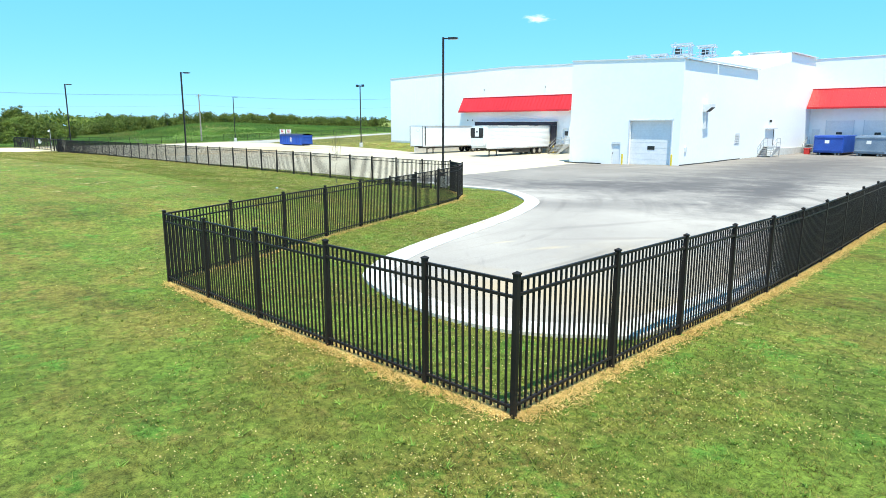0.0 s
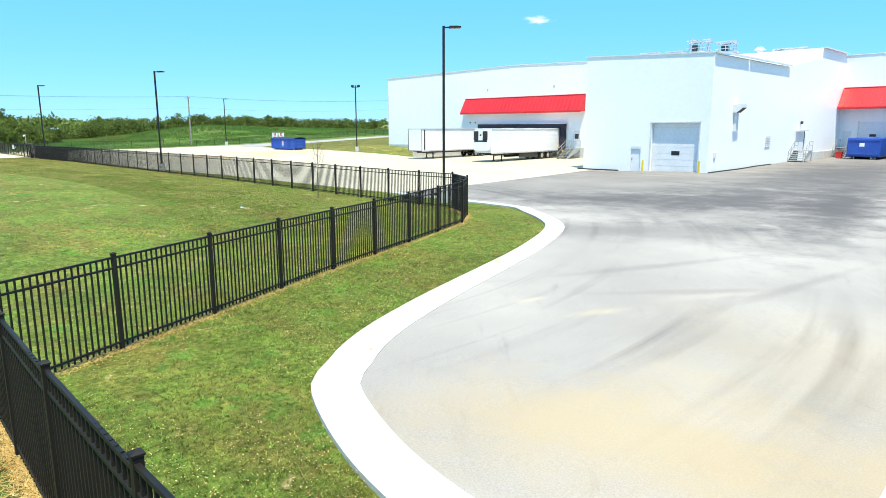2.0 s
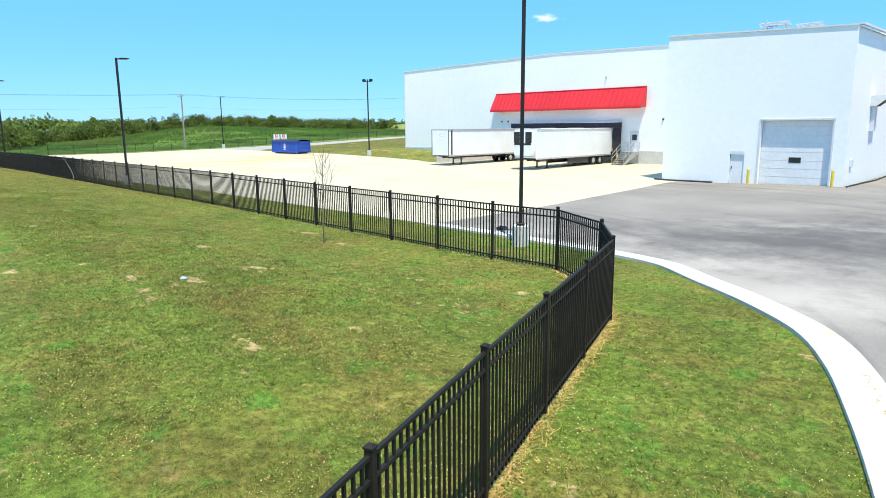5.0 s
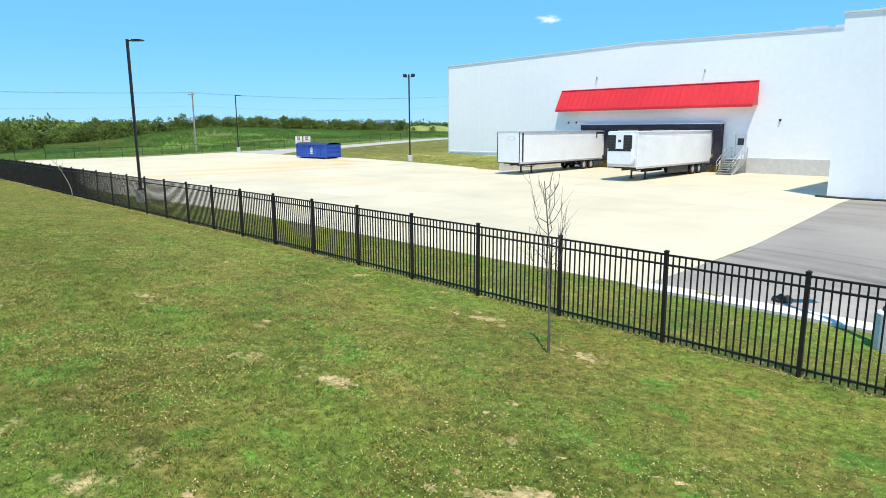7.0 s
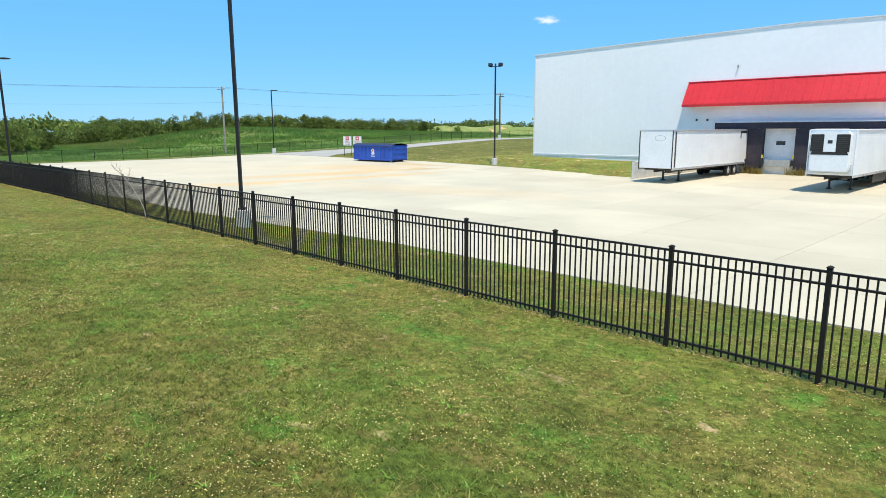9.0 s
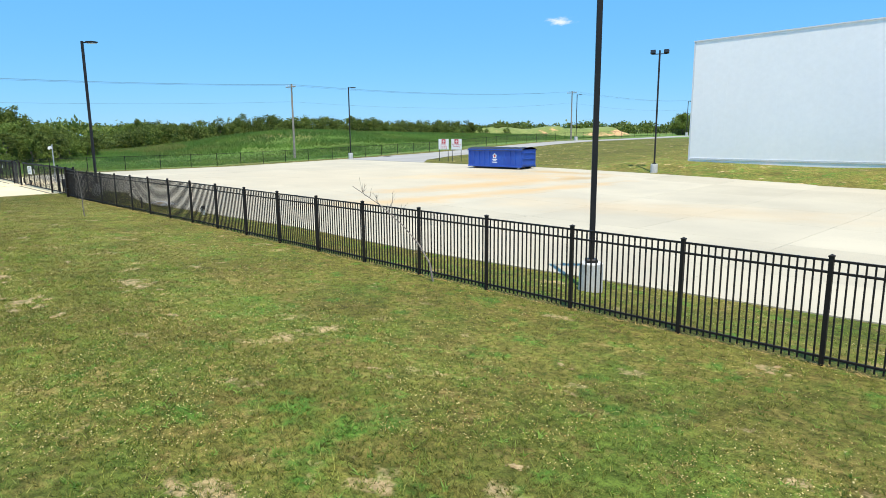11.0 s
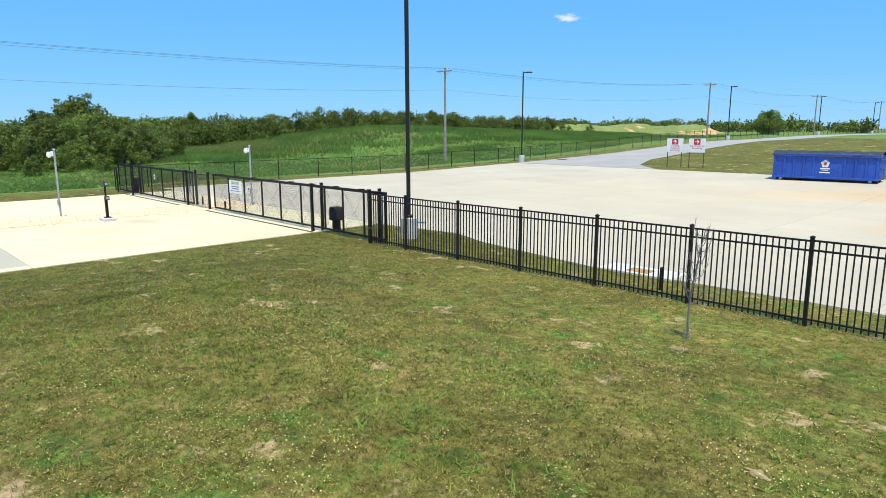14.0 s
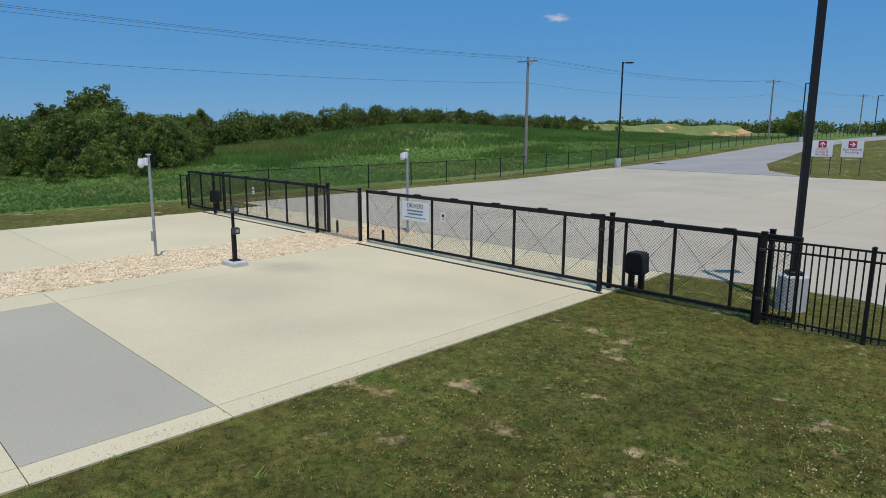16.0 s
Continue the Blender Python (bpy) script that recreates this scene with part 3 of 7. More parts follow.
def gz(x, y):
    """Height of the ground."""
    # the lawn is slightly crowned along the fence and swells up away from it
    z = float(np.interp(x, [-40, 0, 5, 10, 17, 25, 45, 52, 60, 66, 75, 80], [-0.07, -0.06, -0.03, 0, 0.06, 0.05, 0.06, 0.08, 0.05, 0, -0.06, 0]))
    z *= 1 - smoothstep((y - 1) / 4)
    z += 0.36 * smoothstep(-y / 9.5) * smoothstep((x + 5.0) / 9) * (1 - smoothstep((x - 74) / 8))
    edge = 74 - 8 * smoothstep((y - 15) / 15)
    dip = 0.33 * smoothstep((x - 2) / 24) * (1 - smoothstep((x - edge) / 12))
    stay = 0.6 * smoothstep((x - 15) / 15)
    z -= dip * smoothstep((y - 0.6) / 2.6) * (1 - (1 - stay) * smoothstep((y - 4) / 34))
    if y > 25:
        z += (min(y, 50) - 25) * 0.020 * (1 - 0.5 * smoothstep((x - 5) / 15))
    if y > 44:
        # the road and the grass beside it climb gently to the north
        z += (1.5 * smoothstep((y - 44) / 52) + 0.5 * smoothstep((y - 95) / 50)) * (1 - smoothstep((x - 4) / 12)) * (1 - 0.8 * smoothstep((-38 - x) / 22))
    z += 1.3 * math.exp(-((x + 74) / 17) ** 2 - ((y - 60) / 26) ** 2)
    west = smoothstep((-36 - x) / 42) * smoothstep((y - 29) / 34)
    z += 2.1 * west * (1 - 0.55 * smoothstep((y - 90) / 90))
    z += 0.4 * smoothstep((-40 - x) / 60)
    if x > 76 and y < 0:
        # a shallow hollow along the side fence, rising to the far corner of the turnaround
        w = min(max((x - 89) / 11.4, 0), 1)
        rise = float(np.interp(y, [-22, -19, -16.5, -14, -11.8, -9.4, -5, 0], [0.27, 0.20, 0.12, 0.03, -0.04, -0.08, -0.07, 0]))
        z += ((1 - w) * -0.10 * smoothstep(-y / 8) + w * rise) * smoothstep((x - 76) / 7)
    return float(z)


# ---------- ground ----------


def ground_sheet():
    near_x = list(np.arange(-60, 124.1, 2.0))
    near_y = sorted(set(np.arange(-60, 124.1, 2.0)) | set(np.arange(-0.5, 6.1, 0.5)))
    far = [150, 190, 240, 320, 450, 700, 1200, 2500]
    xs = sorted([-v for v in (66, 74, 84, 96, 110, 130, *far)] + near_x + [130, *far])
    ys = sorted([-v for v in (70, 90, 120, *far)] + near_y + [130, *far])
    verts = [(x, y, gz(x, y)) for y in ys for x in xs]
    w = len(xs)
    faces, mats = [], []
    for j in range(len(ys) - 1):
        for i in range(w - 1):
            faces.append((j * w + i, j * w + i + 1, (j + 1) * w + i + 1, (j + 1) * w + i))
            cx, cy = (xs[i] + xs[i + 1]) / 2, (ys[j] + ys[j + 1]) / 2
            mats.append(1 if cx < -32 or cy > 115 or cx > 140 else 0)
    me = raw_mesh("ground", verts, faces, M_LAWN)
    me.materials.append(M_FIELD)
    me.polygons.foreach_set("material_index", mats)
    me.polygons.foreach_set("use_smooth", [True] * len(faces))
    return tagged(new("ground", me), "mown green lawn with dry brown and bare patches", "lawn", kind="structure")


ground_sheet()


def pave(name, outline, material, lift, label, cell=4.0, category="pavement", skirt=0.25):
    """A paved sheet: the outline's polygon cut into strips that follow the ground, with a skirt down at its edge."""
    bm = bmesh.new()
    vs = [bm.verts.new((x, y, 0)) for x, y in outline]
    bm.faces.new(vs)
    x0, x1 = min(p[0] for p in outline), max(p[0] for p in outline)
    y0, y1 = min(p[1] for p in outline), max(p[1] for p in outline)
    for k in range(1, int((x1 - x0) / cell) + 1):
        bmesh.ops.bisect_plane(bm, geom=bm.verts[:] + bm.edges[:] + bm.faces[:], plane_co=(x0 + k * cell, 0, 0), plane_no=(1, 0, 0))
    for k in range(1, int((y1 - y0) / cell) + 1):
        bmesh.ops.bisect_plane(bm, geom=bm.verts[:] + bm.edges[:] + bm.faces[:], plane_co=(0, y0 + k * cell, 0), plane_no=(0, 1, 0))
    for v in bm.verts:
        v.co.z = gz(v.co.x, v.co.y) + lift
    rim = [e for e in bm.edges if e.is_boundary]
    r = bmesh.ops.extrude_edge_only(bm, edges=rim)
    for v in r["geom"]:
        if isinstance(v, bmesh.types.BMVert):
            v.co.z -= skirt
    return tagged(part(name, bm, material), label, category, kind="structure")


# turnaround kerb line, from the yard round the bulb to the east fence
KERB = [(67.6, 5.0), (72, 5.0), (76.3, 4.6), (79.55, 3.55), (81.75, 1.6), (83.6, 0.2), (85.1, -1.2), (86.1, -2.8), (86.9, -4.6),
        (87.6, -6.4), (88.6, -9.3), (89.6, -12.2), (90.5, -14.4), (91.2, -15.7), (91.8, -16.5), (92.45, -17.25), (93.8, -17.9),
        (95.2, -18.35), (96.6, -18.55), (97.9, -18.4), (99.0, -17.6), (99.5, -16.4), (99.2, -8), (98.8, 2), (98.4, 12), (97.9, 30)]


def smooth_line(pts, step=0.35):
    """Points along a smooth curve through pts."""
    out = []
    for i in range(len(pts) - 1):
        p = [Vector(pts[max(0, min(len(pts) - 1, i + k))]) for k in (-1, 0, 1, 2)]
        seg = (p[2] - p[1]).length
        for s in range(max(1, int(seg / step))):
            t = s / max(1, int(seg / step))
            out.append(tuple(0.5 * ((2 * p[1]) + (p[2] - p[0]) * t + (2 * p[0] - 5 * p[1] + 4 * p[2] - p[3]) * t * t
                                    + (3 * p[1] - p[0] - 3 * p[2] + p[3]) * t ** 3)))
    out.append(tuple(pts[-1]))
    return out


KERB_LINE = smooth_line(KERB)
pave("pavement", KERB_LINE + [(97.9, 70.5), (77.1, 70.5), (77.1, 32.4), (66.0, 32.4), (66.0, 29.0), (67.6, 12.0)], M_TURN, 0.03,
     "pale turnaround pavement darkening to asphalt streaked with tyre marks", cell=1.5)
pave("pavement", [(98.3, 9.2), (150, 9.2), (150, 70.5), (97.92, 70.5)], M_ASPHALT_OLD, 0.012, "grey asphalt drive", cell=12)
pave("road", [(-28.6, 40.2), (-12.5, 40.2), (-16.5, 44.5), (-19.3, 52), (-21.6, 70), (-22.8, 100), (-22.5, 160), (-20, 320), (-27.5, 320),
              (-28.6, 160), (-28.9, 100), (-28.9, 70)], M_ASPHALT_OLD, 0.04, "pale grey asphalt road leaving the yard", cell=2.5, category="road")


def slab_field(name, label, material, x_lines, y_lines, lift, keep=lambda x, y: True, special=None, front=None, right=None):
    """Concrete slabs with open joints; each slab is a piece of its own."""
    root = thing(name, (0, 0, 0), label, "pavement", kind="structure")
    for i in range(len(x_lines) - 1):
        for j in range(len(y_lines) - 1):
            xa, xb, ya, yb = x_lines[i], x_lines[i + 1], y_lines[j], y_lines[j + 1]
            if not keep((xa + xb) / 2, (ya + yb) / 2):
                continue
            bm = bmesh.new()
            g = 0.006
            corner = [(xa + g, ya + g), (xb - g, ya + g), (xb - g, yb - g), (xa + g, yb - g)]
            if j == 0 and front:
                corner = [(x, front(x)) for x in np.linspace(xa + g, xb - g, 7)] + corner[2:]
            if right and i == len(x_lines) - 2:
                corner = [(right(y) if x > xb - 0.1 else x, y) for x, y in corner]
            top = [bm.verts.new((x, y, gz(x, y) + lift)) for x, y in corner]
            low = [bm.verts.new((x, y, gz(x, y) + lift - 0.15)) for x, y in corner]
            bm.faces.new(top)
            for k in range(len(top)):
                q = (k + 1) % len(top)
                bm.faces.new((top[k], low[k], low[q], top[q]))
            m = special((xa + xb) / 2, (ya + yb) / 2) if special else None
            part("slab", bm, m or material, root)
    return root


def kerb_strip(name, line, width, height, label, lift=0.0):
    """A concrete kerb with a rounded nose, cast in lengths with fine joints."""
    root = thing(name, (0, 0, 0), label, "kerb", kind="structure")
    n_piece = 10
    for s in range(0, len(line) - 1, n_piece):
        seg = line[s:s + n_piece + 1]
        if len(seg) < 2:
            continue
        bm = bmesh.new()
        rows = []
        for i, p in enumerate(seg):
            a = Vector(seg[max(0, i - 1)])
            b = Vector(seg[min(len(seg) - 1, i + 1)])
            k = s + i
            a, b = Vector(line[max(0, k - 1)]), Vector(line[min(len(line) - 1, k + 1)])
            d = (b - a).normalized()
            nrm = Vector((-d.y, d.x))
            pp = Vector(p)
            if i == 0:
                pp += d * 0.006
            if i == len(seg) - 1:
                pp -= d * 0.006
            z = gz(*p) + lift
            prof = [(-width * 0.44, -0.15), (-width * 0.44, 0.052), (-width * 0.08, 0.056), (width * 0.12, height), (width * 0.42, height),
                    (width * 0.5, height - 0.03), (width * 0.5, -0.15)]
            rows.append([bm.verts.new((pp.x + nrm.x * u * -1, pp.y + nrm.y * u * -1, z + v)) for u, v in prof])
        for r0, r1 in zip(rows, rows[1:]):
            for k in range(6):
                bm.faces.new((r0[k], r1[k], r1[k + 1], r0[k + 1]))
        bm.faces.new(rows[0])
        bm.faces.new(rows[-1][::-1])
        part("kerb_length", bm, M_KERB, root)
    return root


kerb_strip("kerb", KERB_LINE, 0.8, 0.11, "wide pale concrete kerb and gutter round the turnaround")

# yard edge: lawn line along the fence
def yard_edge(x):
    return float(np.interp(x, [-30, -5, -1, 1, 6, 13, 20, 28, 43, 67], [2.9, 2.9, 3.4, 2.7, 1.9, 2.4, 3.6, 3.6, 4.9, 4.9]))


slab_field("yard_pavement", "bright concrete yard slabs stained with rust and soil", M_CONCRETE, list(np.linspace(-28.5, 66.0, 17)),
           [2.9, 8.2, 13.5, 18.8, 24.1, 29.4, 34.7, 40.0], 0.035, front=yard_edge, right=lambda y: float(np.interp(y, [5, 12, 29, 33.3], [67.6, 67.6, 66.05, 66.05])))
slab_field("dock_pavement", "bright concrete dock court slabs", M_CONCRETE, [35.2, 40.2, 45.6, 51.0, 56.4, 62.0, 66.1], [40.0, 44.2, 48.4], 0.03)
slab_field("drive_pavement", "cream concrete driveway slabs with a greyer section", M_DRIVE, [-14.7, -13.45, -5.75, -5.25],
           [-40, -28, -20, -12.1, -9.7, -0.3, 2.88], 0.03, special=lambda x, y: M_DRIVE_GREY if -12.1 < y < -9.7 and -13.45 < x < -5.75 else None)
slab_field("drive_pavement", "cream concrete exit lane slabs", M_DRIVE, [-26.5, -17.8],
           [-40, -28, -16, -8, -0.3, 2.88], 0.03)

# ---------- black picket fence ----------
FENCE_H = 1.83
PITCH = 0.122


def post_mesh(h=1.80):
    bm = bmesh.new()
    box(bm, -0.036, 0.036, -0.036, 0.036, -0.1, h, 0.004)
    return mesh_of("post", bm, M_BLACK)


def cap_mesh():
    bm = bmesh.new()
    box(bm, -0.044, 0.044, -0.044, 0.044, 0, 0.022, 0.004)
    top = [(-0.04, -0.04), (0.04, -0.04), (0.04, 0.04), (-0.04, 0.04)]
    vs = [bm.verts.new((x, y, 0.022)) for x, y in top]
    tip = bm.verts.new((0, 0, 0.045))
    for i in range(4):
        bm.faces.new((vs[i], vs[(i + 1) % 4], tip))
    return mesh_of("post_cap", bm, M_BLACK)


def picket_mesh():
    bm = bmesh.new()
    box(bm, -0.0125, 0.0125, -0.0125, 0.0125, 0.05, 1.73)
    return mesh_of("picket", bm, M_BLACK)


POST, CAP, PICKET = post_mesh(), cap_mesh(), picket_mesh()


def rail_mesh(length):
    bm = bmesh.new()
    box(bm, 0.03, length - 0.03, -0.02, 0.02, -0.019, 0.019, 0.003)
    return mesh_of("rail", bm, M_BLACK)


def fence_run(posts, label, single, last_post=True, tilt=0.0):
    """Posts at the given plan points, a panel of rails and pickets between each two. single: plan test for pickets built one by one."""
    root = thing("fence", (posts[0][0], posts[0][1], gz(*posts[0])), label, "fence")
    inv = root.matrix_world.inverted()
    rails = {}
    loose_v, loose_f = [], []
    rnd = random.Random(5)
    for i, p in enumerate(posts):
        if i < len(posts) - 1 or last_post:
            nxt = posts[min(i + 1, len(posts) - 1)]
            prv = posts[max(i - 1, 0)]
            ang = math.degrees(math.atan2(nxt[1] - prv[1], nxt[0] - prv[0]))
            po = part("post", POST, None, root)
            po.matrix_world = pose(p[0], p[1], gz(*p), rnd.uniform(-0.3, 0.3), rnd.uniform(-0.3, 0.3), ang)
            c = part("post_cap", CAP, None, po)
            c.matrix_local = pose(0, 0, 1.795)
        if i == len(posts) - 1:
            break
        q = posts[i + 1]
        length = math.hypot(q[0] - p[0], q[1] - p[1])
        key = round(length, 2)
        if key not in rails:
            rails[key] = rail_mesh(length)
        za, zb = gz(*p), gz(*q)
        yaw = math.atan2(q[1] - p[1], q[0] - p[0])
        slope = (zb - za) / length
        m = Matrix.Translation((p[0], p[1], za)) @ Matrix.Rotation(yaw, 4, "Z") @ Matrix(
            ((1, 0, 0, 0), (0, 1, 0, 0), (slope, 0, 1, 0), (0, 0, 0, 1)))
        for z in (0.15, 1.545, 1.735):
            pan = part("rail", rails[key], None, root)
            pan.matrix_world = m @ Matrix.Translation((0, 0, z))
        n = max(1, round(length / PITCH) - 1)
        for k in range(1, n + 1):
            u = length * k / (n + 1)
            if single((p[0] + q[0]) / 2, (p[1] + q[1]) / 2):
                pk = part("picket", PICKET, None, root)
                pk.matrix_world = m @ Matrix.Translation((u, 0, 0))
            else:
                w = m @ Matrix.Translation((u, 0, 0))
                b = len(loose_v)
                loose_v += [inv @ (w @ Vector((x, y, z))) for z in (0.05, 1.73) for x, y in
                            ((-.0125, -.0125), (.0125, -.0125), (.0125, .0125), (-.0125, .0125))]
                loose_f += [(b, b + 1, b + 5, b + 4), (b + 1, b + 2, b + 6, b + 5), (b + 2, b + 3, b + 7, b + 6), (b + 3, b, b + 4, b + 7),
                            (b + 4, b + 5, b + 6, b + 7)]
    if loose_v:
        ob = part("picket_rest", raw_mesh("picket_rest", loose_v, loose_f, M_BLACK), None, root)
        tagged(ob, kind="stuff")
    return root


long_line = [(2.44 * k, 0.0) for k in range(33)]
fence_run(long_line, "long black ornamental aluminium picket fence on the lawn beside the yard", lambda x, y: 39 < x < 77)
CORNER = [(78.08, 0.0), (80.35, -1.36), (81.75, -3.15)]
B_POST, A_POST = (88.99, -21.15), (100.35, -21.57)
side = [(81.75 + (B_POST[0] - 81.75) * k / 8 - 0.2 * math.sin(math.pi * k / 8), -3.15 + (B_POST[1] + 3.15) * k / 8) for k in range(1, 9)]
fence_run(CORNER + side, "black ornamental aluminium picket fence bending round the lawn corner", lambda x, y: True, last_post=False)
front = [B_POST, (91.42, -21.26), (93.86, -21.38), (96.30, -21.47), (98.73, -21.52), A_POST]
fence_run(front, "black ornamental aluminium picket fence with straw along its foot", lambda x, y: True, last_post=False)
east = [(A_POST[0] - 0.038 * 2.44 * k, A_POST[1] + 2.44 * k) for k in range(22)]
fence_run(east, "black ornamental aluminium picket fence along the drive's edge", lambda x, y: y < 14)
fence_run([(-1.95, 0.0), (0.0, 0.0)], "short black picket fence panel beside the gate post", lambda x, y: True, last_post=False)


# ---------- light poles ----------


def light_pole(x, y, top, head="arm", heading=0.0, label="", base=True):
    g = gz(x, y)
    root = thing("light_pole", (x, y, g, 0, 0, heading), label or "tall dark bronze square light pole on a round concrete base", "light pole",
                 "light poles round the yard")
    b = 0.0
    if base:
        bm = bmesh.new()
        rod(bm, (0, 0, -0.2), (0, 0, 0.74), 0.31, 0.30, 20)
        rod(bm, (0, 0, 0.74), (0, 0, 0.77), 0.30, 0.27, 20)
        part("concrete_base", bm, M_BASE, root, "round pale concrete base")
        bm = bmesh.new()
        box(bm, -0.15, 0.15, -0.15, 0.15, 0.77, 0.86, 0.02)
        part("base_cover", bm, M_BRONZE, root)
        b = 0.8
    h = top - g
    bm = bmesh.new()
    box(bm, -0.068, 0.068, -0.068, 0.068, b, h, 0.012)
    part("pole", bm, M_BRONZE, root)
    bm = bmesh.new()
    box(bm, -0.02, 0.02, -0.071, -0.066, b + 0.35, b + 0.55)
    part("hand_hole_cover", bm, M_BRONZE, root)
    if head == "arm":
        bm = bmesh.new()
        box(bm, 0.05, 0.34, -0.04, 0.04, h - 0.13, h - 0.05, 0.01)
        part("arm", bm, M_BRONZE, root)
        bm = bmesh.new()
        prism(bm, [(0.30, h - 0.14), (0.98, h - 0.10), (0.98, h - 0.05), (0.75, h - 0.02), (0.34, h - 0.02)], "y", -0.17, 0.17)
        lamp = part("lamp_head", bm, M_BRONZE, root)
        bm = bmesh.new()
        box(bm, 0.45, 0.92, -0.13, 0.13, h - 0.155, h - 0.125)
        part("lens", bm, M_GALV, lamp, "pale lamp lens")
    else:
        bm = bmesh.new()
        box(bm, -0.62, 0.62, -0.035, 0.035, h - 0.34, h - 0.27, 0.008)
        part("cross_arm", bm, M_BRONZE, root)
        for s in (-0.55, 0.55):
            bm = bmesh.new()
            prism(bm, [(-0.18, h - 0.22), (0.12, h - 0.30), (0.20, h - 0.04), (-0.08, h + 0.06)], "x", s - 0.2, s + 0.2)
            rod(bm, (s, 0, h - 0.3), (s, 0, h - 0.15), 0.03, n=8)
            fl = part("floodlight", bm, M_BRONZE, root)
            bm = bmesh.new()
            prism(bm, [(-0.185, h - 0.20), (-0.175, h - 0.20), (-0.085, h + 0.04), (-0.095, h + 0.04)], "x", s - 0.16, s + 0.16)
            part("lens", bm, M_GLASS, fl, "dark lamp glass")
    return root


light_pole(73.76, 3.71, 9.48, heading=40)
light_pole(35.3, 2.76, 9.33, heading=40)
light_pole(-1.73, 1.64, 9.65, heading=40)
light_pole(-29.2, 41.8, 9.93, heading=40)
light_pole(16.35, 41.25, 10.5, head="flood", heading=20, label="tall dark light pole with two floodlights on a concrete base")
light_pole(-29.2, 95.3, 10.75, heading=40)
light_pole(-29.2, 141.5, 10.65, heading=40)
light_pole(-28.8, 183, 10.4, heading=40)


# ---------- warehouse ----------
WY = 48.2          # front wall
BY = 32.1          # block front
BX0, BX1 = 64.7, 76.97
WX0 = 16.08


def warehouse():
    root = thing("warehouse", (45, WY, gz(45, WY)), "large white metal-panel warehouse with red awnings over its docks", "warehouse")
    inv = root.matrix_world.inverted()

    def p(name, bm, material, parent=None, label=""):
        ob = part(name, bm, material, parent or root, label)
        if parent is None:
            ob.matrix_parent_inverse = inv
        else:
            ob.matrix_parent_inverse = Matrix()
        return ob

    def b(name, dims, material=M_WALL, parent=None, label="", bevel=0.0):
        bm = bmesh.new()
        box(bm, *dims, bevel)
        return p(name, bm, material, parent, label)

    # long front wall with the dock openings cut through
    doors = (38.2, 42.0, 45.8, 49.6)
    zt, dz0, dz1 = 11.62, 1.33, 3.83
    b("front_wall", (WX0, 36.8, WY, WY + 0.3, 0.0, zt))
    xs = 36.8
    for d in doors:
        b("front_wall_pier", (xs, d - 1.25, WY, WY + 0.3, 0.0, dz1))
        b("front_wall_sill", (d - 1.25, d + 1.25, WY, WY + 0.3, 0.0, dz0))
        xs = d + 1.25
    b("front_wall_pier", (xs, 52.6, WY, WY + 0.3, 0.0, dz1))
    b("front_wall_head", (36.8, 52.6, WY, WY + 0.3, dz1, zt))
    b("front_wall_head", (52.6, 53.6, WY, WY + 0.3, 3.43, zt))
    b("front_wall_sill", (52.6, 53.6, WY, WY + 0.3, 0.0, 1.36))
    b("front_wall", (53.6, BX0, WY, WY + 0.3, 0.0, zt))
    # the front wall ends in a very low gable
    RIDGE = 42.8
    bm = bmesh.new()
    prism(bm, [(WX0, zt), (BX0, zt), (BX0, 11.64), (RIDGE, 12.19), (WX0, 11.77)], "y", WY, WY + 0.3)
    p("gable_wall", bm, M_WALL)
    # slab walls of the other sides
    b("end_wall", (WX0, WX0 + 0.3, WY + 0.3, 130, 0.5, 11.77))
    bm = bmesh.new()
    prism(bm, [(WY, 0.0), (70.9, 0.0), (70.9, 11.9), (60.0, 11.5), (50.4, 9.98), (WY, 9.98)], "x", BX1 - 0.3, BX1)
    p("east_wall", bm, M_WALL)
    b("front_wall_head", (BX0 + 0.002, BX1 - 0.302, WY, WY + 0.3, 9.9, 10.4))
    b("penthouse_wall", (66.0, BX1 + 0.004, 60.9, 70.55, 10.2, 12.72))
    b("back_wall", (WX0, 140, 130, 130.3, 0.5, 12.9))
    # low-slope roof
    bm = bmesh.new()
    prism(bm, [(WX0 + 0.302, 11.55), (RIDGE, 12.0), (BX0, 11.5), (BX1 - 0.302, 10.1), (BX1 - 0.302, 9.9), (BX0, 11.3), (RIDGE, 11.8), (WX0 + 0.302, 11.35)], "y", WY + 0.302, 129.9)
    p("roof", bm, M_TRIM)
    for xa, za, xb, zb in ((WX0 - 0.06, 11.77, RIDGE, 12.19), (RIDGE, 12.19, BX0, 11.64)):
        bm = bmesh.new()
        prism(bm, [(xa, za + 0.003), (xb, zb + 0.003), (xb, zb + 0.11), (xa, za + 0.11)], "y", WY - 0.07, WY + 0.36)
        p("parapet_cap", bm, M_TRIM)
    b("corner_trim", (WX0 - 0.03, WX0 + 0.12, WY - 0.03, WY, 0.9, 11.76), M_TRIM)
    # panel seams, raised battens too fine to pick out singly
    bm = bmesh.new()
    for k in range(1, 46):
        x = WX0 + 1.07 * k
        if x < BX0 and not (33.2 < x < 54.9):
            box(bm, x - 0.012, x + 0.012, WY - 0.006, WY, 1.7, 11.72)
    tagged(p("panel_seams", bm, M_WALL), kind="stuff")
    # the concrete foot of the dock side
    b("plinth", (53.75, BX0, WY - 0.12, WY - 0.003, -0.2, 1.4), M_BASE, label="bare concrete wall foot")

    # projecting block with the drive-in door
    bt = 9.9
